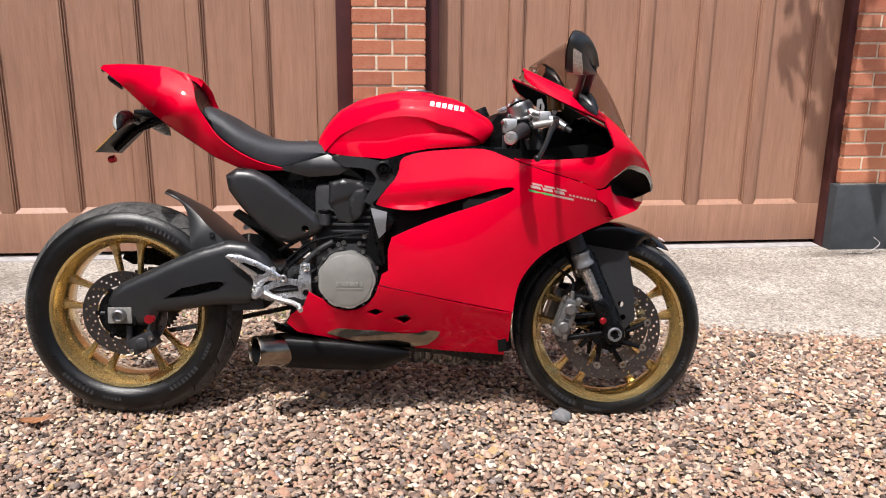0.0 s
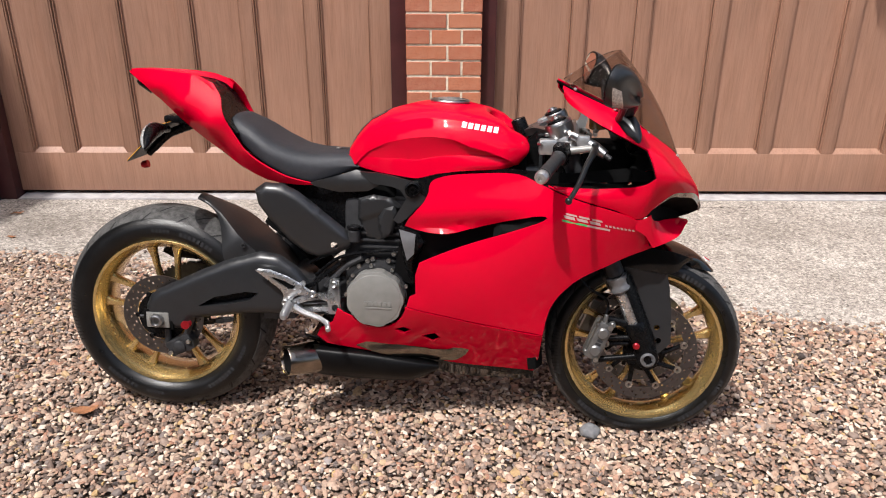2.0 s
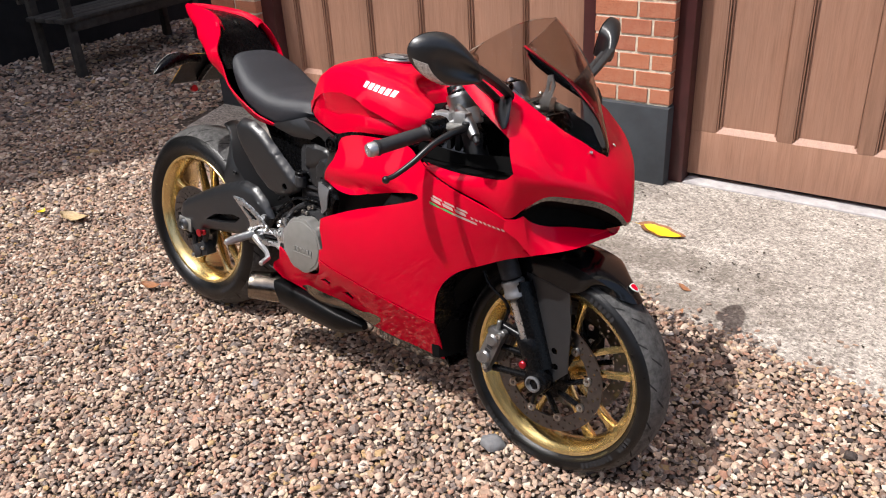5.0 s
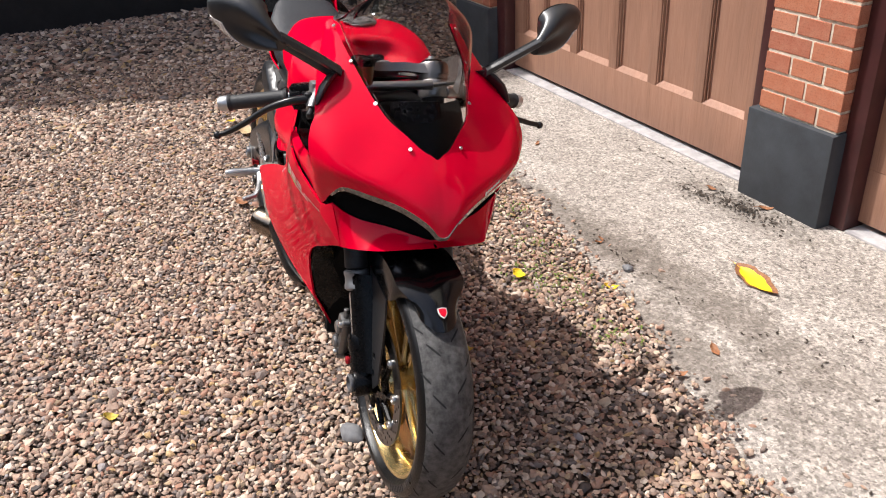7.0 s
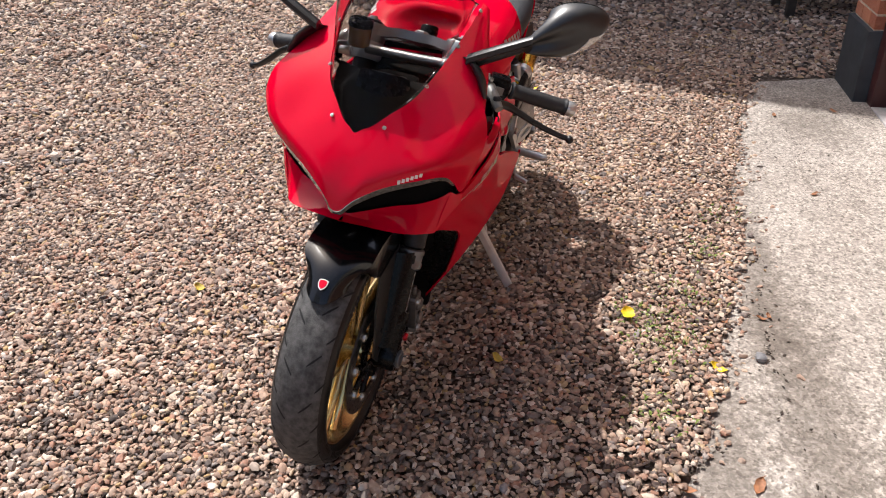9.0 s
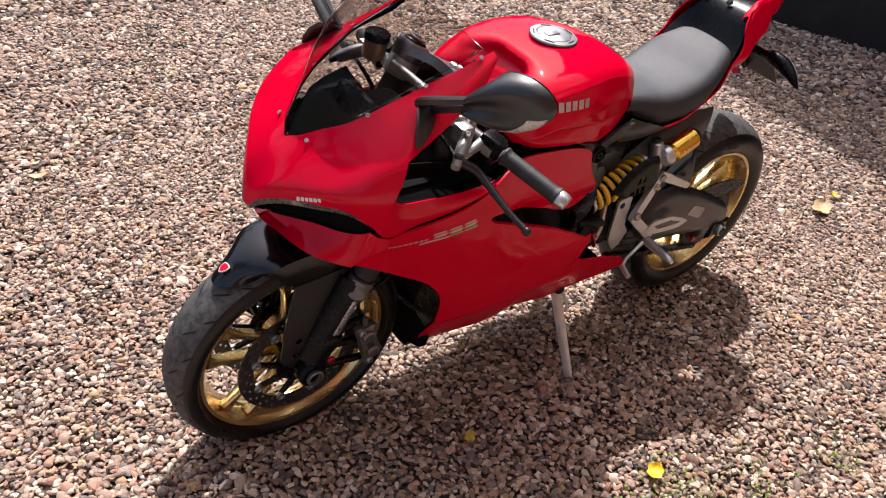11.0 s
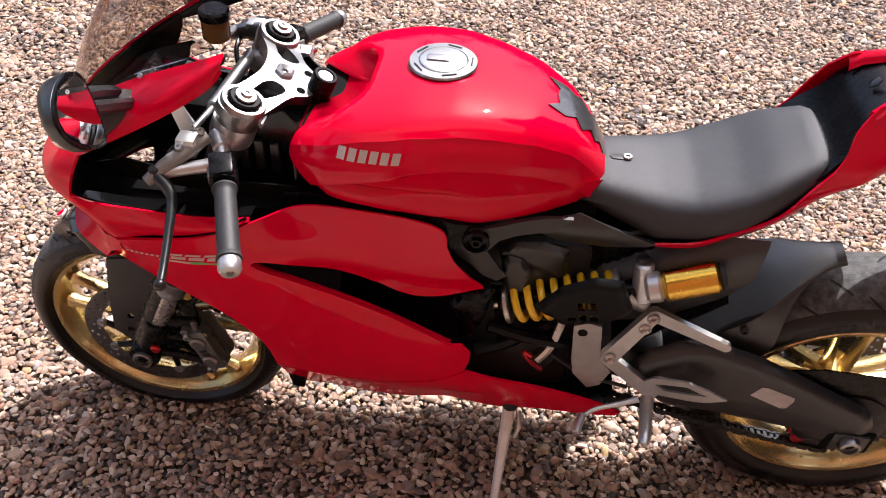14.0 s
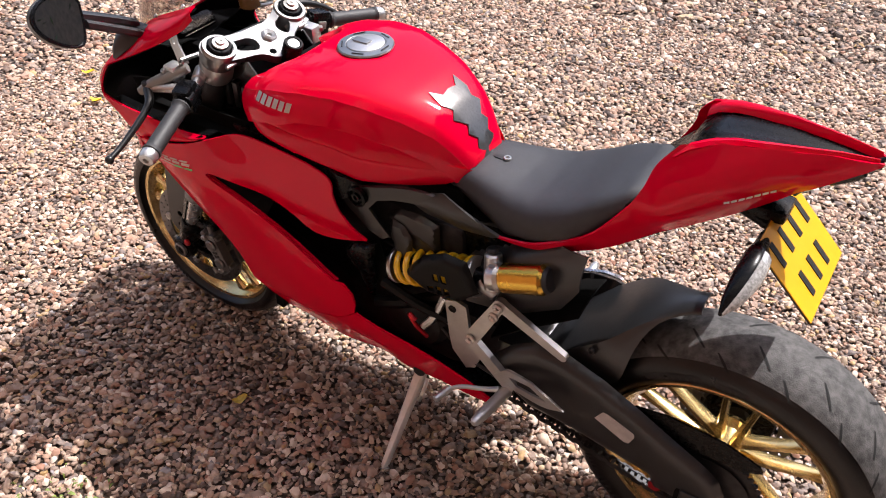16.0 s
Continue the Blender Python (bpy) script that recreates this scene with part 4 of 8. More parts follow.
    add_rod(bm, m @ Vector((-0.004, s * 0.020, 0.056)), m @ Vector((-0.010, s * 0.020, 0.080)), 0.007, 0.006, 10)
    bmesh.ops.recalc_face_normals(bm, faces=bm.faces)
    cal = part("brake_caliper", bm, CALIPER, bike, "silver radial front brake caliper")
    bm = bmesh.new()
    for i in range(6):
        add_box(bm, (-0.010 + 0.001 * i, s * 0.0345, -0.034 + i * 0.0115), (0.006 + 0.001 * i, s * 0.0355, -0.034 + i * 0.0115 + 0.0075), 0.0, m)
    part("caliper_mark", bm, GREYPRINT, cal)
    for zz in (-0.052, 0.052):
        p = m @ Vector((0.012, s * 0.034, zz))
        bolt(p, (0, s, 0), 0.008, cal, STEEL, 0.007)
    part("brake_hose", tube([m @ Vector((-0.005, 0, 0.06)), m @ Vector((-0.02, -s * 0.01, 0.11)), Vector((1.24, s * 0.09, 0.47)), Vector((1.20, s * 0.07, 0.56))], 0.0045, 8, 8), BLACK, bike)


def front_guard():
    rings_ = []
    for a in np.linspace(122, 51, 30):
        t = (122 - a) / 71
        ar = math.radians(a)
        R = 0.300 + 0.022 * math.sin(math.pi * min(1, 0.15 + t * 0.75))
        if t > 0.8:
            R -= 0.006 * ((t - 0.8) / 0.2)
        w = 0.080 - 0.038 * smoothstep(0.66, 1.0, t)
        drop = 0.078 - 0.064 * smoothstep(0.45, 0.95, t)
        row = []
        for u in np.linspace(-1, 1, 21):
            au = abs(u)
            yy = w * math.copysign(min(1, au * 1.35) ** 0.95, u) if au < 0.74 else math.copysign(w, u)
            low = 0.012 * (au / 0.74) ** 2 if au < 0.74 else 0.012 + drop * ((au - 0.74) / 0.26)
            r = R - low
            # the front edge runs to a soft point
            aa = ar + 0.26 * au ** 2.2 * smoothstep(0.62, 1.0, t)
            row.append(FA + Vector((r * math.cos(aa), yy, r * math.sin(aa))))
        rings_.append(row)
    bm = loft(rings_, closed_ring=False, cap=False)
    thicken(bm, 0.003)
    return bm


guard = part("front_mudguard", front_guard(), GLOSSBLACK, bike, "gloss black front mudguard")
ba = radians(58)
GUARD_R = 0.3155
b_out, b_up = Vector((math.cos(ba), 0, math.sin(ba))), Vector((-math.sin(ba), 0, math.cos(ba)))
for nm, k, lift, mat in (("badge_edge", 1.0, 0.0005, WHITEPRINT), ("badge", 0.82, 0.0014, RED)):
    bm = bmesh.new()
    face = [(-0.0095, 0.010), (0.0, 0.012), (0.0095, 0.010), (0.0098, 0.0), (0.006, -0.008), (0.0, -0.013), (-0.006, -0.008), (-0.0098, 0.0)]
    bm.faces.new([bm.verts.new(FA + b_out * (GUARD_R + lift) + b_up * (v * k) + Vector((0, u * k, 0))) for u, v in face])
    bm.normal_update()
    for f_ in bm.faces:
        if f_.normal.dot(b_out) < 0:
            f_.normal_flip()
    thicken(bm, 0.003)
    part(nm, bm, mat, guard, "small red shield badge" if nm == "badge" else "pale edge of the badge")
for s in (-1, 1):
    pl = [(1.352, 0.520), (1.475, 0.500), (1.492, 0.40), (1.498, 0.300), (1.462, 0.262), (1.412, 0.300), (1.392, 0.385)]
    hole = [ring(0.009, 12, 1.455, 0.345), ring(0.009, 12, 1.462, 0.305)]
    bm = shell(pl, lambda u, v: Vector((u, s * (0.082 + 0.012 * smoothstep(0.5, 0.3, v)), v)), 0.004, 0.02, hole)
    part("fork_guard", bm, SATIN, guard, "black plastic fork shield")
    rows = []
    for z_ in np.linspace(0.505, 0.300, 9):
        xf = on_fork(z_, 0).x
        rows.append([Vector((xf + dx, s * yy, z_)) for dx, yy in ((0.046, 0.082), (0.044, 0.096), (0.037, 0.110), (0.026, 0.121), (0.012, 0.126))])
    bm = loft(rows, closed_ring=False, cap=False)
    thicken(bm, 0.003)
    part("fork_guard_wrap", bm, BLACK, guard, "black plastic wrap round the fork leg")

# black inner mudguard between wheel and fairing
rows = []
for a in np.linspace(116, 190, 22):
    ar = radians(a)
    c, q = math.cos(ar), math.sin(ar)
    rows.append([FA + Vector((r * c, yy, r * q)) for r, yy in ((0.300, -0.085), (0.297, 0.0), (0.300, 0.085), (0.318, 0.112), (0.342, 0.112), (0.342, -0.112), (0.318, -0.112))])
part("inner_mudguard", loft(rows), VOID, bike, "black inner mudguard behind the front wheel")
DIMPRINT = simple("dull_grey_print", (0.50, 0.33, 0.31), 0.5, 0, 0, 0.1, 30)

# ---- fairing ----
SIDE_SKIN = thin_plate([(0.923, 0.375, 0.190), (0.758, 0.414, 0.204), (1.175, 0.731, 0.226), (1.32, 0.677, 0.205), (0.885, 0.768, 0.184), (1.05, 0.783, 0.190), (1.103, 0.686, 0.222),
                   (0.761, 0.574, 0.226), (0.751, 0.485, 0.212), (1.137, 0.417, 0.168), (1.10, 0.30, 0.148), (0.546, 0.378, 0.172), (0.45, 0.354, 0.165), (0.95, 0.55, 0.222),
                   (1.25, 0.58, 0.190), (1.44, 0.621, 0.135), (0.80, 0.22, 0.115), (1.09, 0.20, 0.125), (0.6, 0.25, 0.120), (0.74, 0.65, 0.19), (0.80, 0.74, 0.182), (1.36, 0.684, 0.198)])


def SIDE(u, v):
    """Half width of the fairing; the belly is creased and turned under below its seam."""
    seam = float(np.interp(u, (0.60, 0.792, 0.856, 0.931, 1.016, 1.097, 1.127), (0.42, 0.404, 0.391, 0.373, 0.354, 0.335, 0.331)))
    return SIDE_SKIN(u, v) - max(0.0, seam - v) * (0.12 + 0.18 * smoothstep(0.85, 1.08, u)) * smoothstep(0.66, 0.80, u)


def side_place(s, inset=0.0):
    def place(u, v):
        y = SIDE(u, v) - inset
        # hollow above the scoop, running back from its mouth
        f = smoothstep(1.13, 0.98, u) * math.exp(-((v - (0.644 + 0.10 * (u - 0.9))) / 0.030) ** 2)
        if 0.7 < u < 1.14 and v > 0.615 + 0.26 * max(0, u - 0.86):
            y -= 0.030 * f
        return Vector((u, s * y, v))
    return place


def curve2(points, n=6):
    return [(p.x, p.y) for p in spline([Vector((a, b, 0)) for a, b in points], n)]


TOP = [(0.803, 0.738), (0.806, 0.760), (0.823, 0.775), (0.870, 0.787), (0.933, 0.793), (1.011, 0.797), (1.055, 0.792), (1.088, 0.779), (1.118, 0.767)]
SEAM = [(1.118, 0.767), (1.150, 0.754), (1.215, 0.733), (1.275, 0.716), (1.324, 0.700), (1.359, 0.684)]
ARCH = [(1.437, 0.620), (1.408, 0.599), (1.346, 0.577), (1.283, 0.546), (1.228, 0.518), (1.189, 0.487), (1.158, 0.448), (1.138, 0.401), (1.127, 0.332)]
LIP = [(0.783, 0.551), (0.824, 0.570), (0.887, 0.596), (0.949, 0.618), (1.028, 0.644), (1.100, 0.672), (1.122, 0.686)]
HOLLOW = [(1.116, 0.692), (1.090, 0.690), (1.028, 0.675), (0.949, 0.652), (0.902, 0.637), (0.855, 0.625), (0.792, 0.627), (0.737, 0.642)]
BACK = [(0.737, 0.642), (0.747, 0.660), (0.768, 0.685), (0.790, 0.710), (0.803, 0.738)]


def side_outline(left):
    o = curve2(TOP)[:-1] + curve2(SEAM)[:-1] + [(1.359, 0.684), (1.40, 0.655)] + curve2(ARCH)
    if left:
        o += [(1.100, 0.337), (1.016, 0.345), (0.90, 0.375), (0.800, 0.425), (0.755, 0.461), (0.748, 0.49), (0.746, 0.525), (0.762, 0.553)]
    else:
        o += [(1.097, 0.339), (1.016, 0.358), (0.931, 0.377), (0.856, 0.395), (0.792, 0.408), (0.747, 0.418), (0.755, 0.448), (0.773, 0.458), (0.773, 0.519)]
    o += curve2(LIP) + curve2(HOLLOW)[:-1] + curve2(BACK)[:-1]
    return o


for s in (-1, 1):
    side = part("side_fairing", shell(side_outline(s > 0), side_place(s), 0.005, 0.016), RED, bike, "glossy red side fairing panel")
    # bolts on the panel
    for u, v in ((1.175, 0.741), (1.322, 0.681), (0.885, 0.769), (1.050, 0.783)) + (((1.08, 0.352), (0.925, 0.388), (0.760, 0.430)) if s < 0 else ((0.82, 0.43), (1.05, 0.36))):
        bolt((u, s * (SIDE(u, v) + 0.0005), v), (0, s, 0), 0.0062, side, DARKMETAL, 0.003)
    # edge of the scoop, turned inwards
    bm = bmesh.new()
    lip = curve2(LIP)
    rows = [[Vector((u, s * (SIDE(u, v) - d), v - 0.002 - 0.25 * d)) for u, v in lip] for d in (0.001, 0.005, 0.009)]
    bm = loft(rows, closed_ring=False, cap=False)
    thicken(bm, 0.003)
    part("scoop_lip", bm, RED, side)
    # model mark: a row of pale blocks over a green, white and red stripe
    def row_block(t0, t1, lift0, hgt, skew=0.002):
        f = lambda t: (1.160 + t, 0.682 - 0.21 * t + lift0)
        (a0, b0), (a1, b1) = f(t0), f(t1)
        return ((a0, b0), (a1, b1), (a1 - skew, b1 + hgt), (a0 - skew, b0 + hgt))
    blocks = []
    for k in range(3):
        t0 = 0.006 + 0.034 * k
        blocks.append(row_block(t0, t0 + 0.028, 0.0105, 0.0085, 0.004))
        blocks.append(row_block(t0 + 0.004, t0 + 0.032, 0.0205, 0.0055, 0.003))
    for k in range(8):
        blocks.append(row_block(0.114 + 0.0105 * k, 0.1205 + 0.0105 * k, 0.0105, 0.0055))
    blocks.append(row_block(0.066, 0.128, 0.0, 0.006))
    decal("model_mark", blocks, side, s, DIMPRINT, side)
    decal("green_stripe", [row_block(0.0, 0.066, 0.0, 0.006)], side, s, GREENPRINT, side)
    # dark trim between tank and fairing
    trim = [(0.745, 0.760), (0.775, 0.772), (0.815, 0.783), (0.870, 0.795), (0.940, 0.802), (1.030, 0.806), (1.070, 0.800), (1.055, 0.790), (1.011, 0.792), (0.933, 0.788), (0.870, 0.782), (0.823, 0.770), (0.803, 0.755), (0.803, 0.735), (0.795, 0.72), (0.77, 0.735)]
    part("tank_trim", shell(trim, lambda a, b: Vector((a, s * (0.172 - 0.02 * smoothstep(0.80, 0.74, a)), b)), 0.006, 0.02), BLACK, bike, "black trim strip under the tank")
    lin = [(0.98, 0.62), (1.33, 0.60), (1.39, 0.64), (1.350, 0.678), (1.275, 0.708), (1.215, 0.725), (1.150, 0.746), (1.118, 0.758), (1.055, 0.782), (0.98, 0.784)]
    part("fairing_lining", shell(lin, side_place(s, 0.010), 0.002, 0.025), VOID, side, "matt black inner side of the fairing")
    # scoop duct and inner frame plate behind the opening
    duct = [(0.70, 0.48), (0.76, 0.46), (1.15, 0.62), (1.13, 0.71), (0.80, 0.72), (0.73, 0.66)]
    part("scoop_duct", shell(duct, lambda a, b: Vector((a, s * (0.145 + 0.05 * smoothstep(0.95, 1.13, a)), b)), 0.004, 0.03), MATT, bike, "black plastic duct inside the fairing scoop")

# belly pan, right: cut round the clutch cover and the exhaust
cov = Vector((0.654, -0.2, 0.427))
arc = [(cov.x + 0.090 * math.cos(radians(a)), cov.z + 0.090 * math.sin(radians(a))) for a in range(-8, -151, -11)]
right_low = [(1.127, 0.330), (1.122, 0.26), (1.110, 0.190), (1.034, 0.198), (0.953, 0.206), (0.872, 0.215), (0.759, 0.228), (0.614, 0.247), (0.505, 0.270), (0.478, 0.298), (0.490, 0.322), (0.527, 0.346), (0.545, 0.392)]
right_low += list(reversed(arc)) + [(0.792, 0.404), (0.856, 0.391), (0.931, 0.373), (1.016, 0.354), (1.097, 0.335)]
holes = [[(0.708, 0.335), (0.735, 0.346), (0.756, 0.336), (0.735, 0.322)], [(0.783, 0.314), (0.823, 0.329), (0.838, 0.312), (0.816, 0.296)]]
belly = part("belly_pan", shell(right_low, side_place(-1), 0.005, 0.016, holes), RED, bike, "glossy red belly fairing cut round the clutch cover")
for u, v in ((0.56, 0.378), (0.505, 0.322)):
    bolt((u, -SIDE(u, v), v), (0, -1, 0), 0.006, belly, DARKMETAL, 0.003)
HEATSTEEL = simple("brown_tinted_steel", (0.25, 0.215, 0.175), 0.24, 1.0, 0, 0.25, 30)
steel = [(0.576, 0.264), (0.622, 0.283), (0.744, 0.270), (0.813, 0.262), (0.855, 0.266), (0.897, 0.278), (0.928, 0.282), (0.911, 0.250), (0.884, 0.228), (0.842, 0.217), (0.800, 0.219), (0.709, 0.235), (0.632, 0.252)]
# near-black sheet on the skin, painted in place of a shaded recess
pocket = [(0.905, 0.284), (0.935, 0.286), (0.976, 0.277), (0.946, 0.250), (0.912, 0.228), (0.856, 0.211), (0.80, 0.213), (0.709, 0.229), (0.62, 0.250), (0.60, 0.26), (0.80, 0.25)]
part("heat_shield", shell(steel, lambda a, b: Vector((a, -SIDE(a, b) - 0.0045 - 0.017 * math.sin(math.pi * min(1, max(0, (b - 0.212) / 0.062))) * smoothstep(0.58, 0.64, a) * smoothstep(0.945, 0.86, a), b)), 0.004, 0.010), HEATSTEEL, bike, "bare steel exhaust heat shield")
part("shield_pocket", shell(pocket, lambda a, b: Vector((a, -SIDE(a, b) - 0.0022, b)), 0.003, 0.014), VOID, bike, "near-black sheet for the shaded recess round the heat shield")
lip = [(0.70, 0.236), (0.872, 0.212), (1.034, 0.195), (1.112, 0.186), (1.110, 0.150), (1.055, 0.148), (0.95, 0.152), (0.884, 0.157), (0.792, 0.166), (0.70, 0.19)]
part("belly_lip", shell(lip, lambda a, b: Vector((a, -SIDE(a, max(b, 0.19)) + 0.005 + 0.45 * max(0, 0.19 - b), b)), 0.004, 0.014), LIPBLACK, bike, "polished black lower lip of the belly fairing")
left_low = [(1.127, 0.330), (1.122, 0.26), (1.108, 0.191), (1.006, 0.199), (0.894, 0.206), (0.758, 0.222), (0.638, 0.250), (0.523, 0.276), (0.446, 0.300), (0.440, 0.318), (0.484, 0.352), (0.561, 0.384), (0.637, 0.412), (0.703, 0.436), (0.751, 0.460), (0.800, 0.422), (0.90, 0.372), (1.016, 0.342), (1.100, 0.333)]
vent = [[(0.70, 0.352), (0.735, 0.366), (0.79, 0.362), (0.795, 0.355), (0.74, 0.352)]]
belly2 = part("belly_pan", shell(left_low, side_place(1), 0.005, 0.016, vent), RED, bike, "glossy red belly fairing tapering to the foot peg")
for u, v in ((0.69, 0.385), (0.546, 0.347), (0.80, 0.405)):
    bolt((u, SIDE(u, v), v), (0, 1, 0), 0.006, belly2, DARKMETAL, 0.003)
# underside between the two halves
rows = []
for x in np.linspace(0.44, 1.11, 14):
    zb = float(np.interp(x, (0.44, 0.61, 0.76, 0.95, 1.11), (0.298, 0.247, 0.228, 0.206, 0.190)))
    w = SIDE(x, zb) - 0.004
    rows.append([Vector((x, w * u, zb - 0.034 * (1 - abs(u) ** 7))) for u in np.linspace(-1, 1, 9)])
bm = loft(rows, closed_ring=False, cap=False)
thicken(bm, 0.004)
part("belly_floor", bm, BLACK, bike, "black underside of the belly fairing")
# inner wheel-arch wall behind the front wheel
rows = []
for u, v in curve2(ARCH, 3):
    w = SIDE(u, v) - 0.004
    rows.append([Vector((u + 0.022 * (1 - k * k) * smoothstep(0.50, 0.40, v) - 0.03 * (1 - k * k) * smoothstep(0.42, 0.52, v), w * k, v)) for k in np.linspace(-1, 1, 9)])
for u, v in ((1.116, 0.290), (1.110, 0.245), (1.096, 0.207)):
    w = SIDE(u, v) - 0.010
    rows.append([Vector((u + 0.015 * (1 - k * k), w * k, v)) for k in np.linspace(-1, 1, 9)])
bm = loft(rows, closed_ring=False, cap=False)
thicken(bm, 0.004)
part("radiator_cowl", bm, BLACK, bike, "black wheel-arch lining and radiator cowl")

# ---- nose ----
RIBS = [
    [(1.490, 0, 0.820), (1.520, 0, 0.780), (1.546, 0, 0.727), (1.562, 0, 0.679)],
    [(1.4845, 0.013, 0.8275), (1.518, 0.018, 0.783), (1.5448, 0.016, 0.732), (1.560, 0.013, 0.684)],
    [(1.476, 0.030, 0.836), (1.510, 0.050, 0.790), (1.538, 0.045, 0.748), (1.550, 0.036, 0.709)],
    [(1.451, 0.056, 0.858), (1.490, 0.094, 0.803), (1.515, 0.094, 0.768), (1.524, 0.084, 0.737)],
    [(1.418, 0.085, 0.881), (1.462, 0.140, 0.815), (1.482, 0.153, 0.784), (1.484, 0.138, 0.749)],
    [(1.378, 0.103, 0.908), (1.420, 0.188, 0.848), (1.443, 0.203, 0.796), (1.446, 0.180, 0.752)],
    [(1.336, 0.116, 0.935), (1.364, 0.216, 0.882), (1.392, 0.237, 0.804), (1.402, 0.194, 0.720)],
]


def nose(sgn_list=(1, -1), inset=0.0):
    bm = bmesh.new()
    nv = 24
    for s in sgn_list:
        rows_ = [[spline(r, 8)[k] for r in RIBS] for k in range(nv + 1)]
        grid = [spline([Vector((row[1].x, -row[1].y, row[1].z))] + row, 5)[5:] for row in rows_]
        vs = [[bm.verts.new((p.x, s * p.y, p.z)) for p in row] for row in grid]
        for a, b in zip(vs, vs[1:]):
            for i in range(len(a) - 1):
                bm.faces.new((a[i], a[i + 1], b[i + 1], b[i]))
        last = [g[-1] for g in grid]
        # blade beside the screen, above the cockpit opening
        cut = 9
        blades = [last[:cut + 1]]
        for top, bot in (((1.285, 0.127, 0.964), (1.298, 0.206, 0.906)), ((1.225, 0.134, 0.991), (1.226, 0.186, 0.942)), ((1.172, 0.138, 1.014), (1.170, 0.164, 0.976)), ((1.149, 0.139, 1.025), (1.150, 0.150, 0.998))):
            a, b = Vector(top), Vector(bot)
            blades.append([a.lerp(b, k / cut) + Vector((0, 0.010 * math.sin(math.pi * k / cut), 0.004 * math.sin(math.pi * k / cut))) for k in range(cut + 1)])
        fineb = [spline([bl[k] for bl in blades], 5) for k in range(cut + 1)]
        vb = [[bm.verts.new((p.x, s * p.y, p.z)) for p in row] for row in fineb]
        for a, b in zip(vb, vb[1:]):
            for i in range(len(a) - 1):
                bm.faces.new((a[i], a[i + 1], b[i + 1], b[i]))
        # strip under the opening, back to the seam
        low = last[16:]
        n = len(low) - 1
        strips = [low]
        for top, bot in (((1.360, 0.226, 0.782), (1.362, 0.202, 0.688)), ((1.300, 0.219, 0.773), (1.300, 0.2125, 0.711)), ((1.220, 0.214, 0.768), (1.220, 0.2235, 0.734)), ((1.150, 0.209, 0.770), (1.150, 0.2225, 0.757)), ((1.120, 0.205, 0.773), (1.120, 0.212, 0.7695))):
            a, b = Vector(top), Vector(bot)
            strips.append([a.lerp(b, k / n) + Vector((0, 0.006 * math.sin(math.pi * k / n), 0)) for k in range(n + 1)])
        fs = [spline([st[k] for st in strips], 5) for k in range(n + 1)]
        vf = [[bm.verts.new((p.x, s * p.y, p.z)) for p in row] for row in fs]
        for a, b in zip(vf, vf[1:]):
            for i in range(len(a) - 1):
                bm.faces.new((a[i], a[i + 1], b[i + 1], b[i]))
    bmesh.ops.remove_doubles(bm, verts=bm.verts, dist=2e-4)
    bmesh.ops.recalc_face_normals(bm, faces=bm.faces)
    c = Vector((1.2, 0, 0.75))
    f = max(bm.faces, key=lambda f: f.calc_center_median().x)
    if f.normal.x < 0:
        bmesh.ops.reverse_faces(bm, faces=bm.faces)
    if inset:
        bm.normal_update()
        for v in bm.verts:
            v.co -= v.normal * inset
    thicken(bm, 0.002 if inset else 0.004)
    return bm


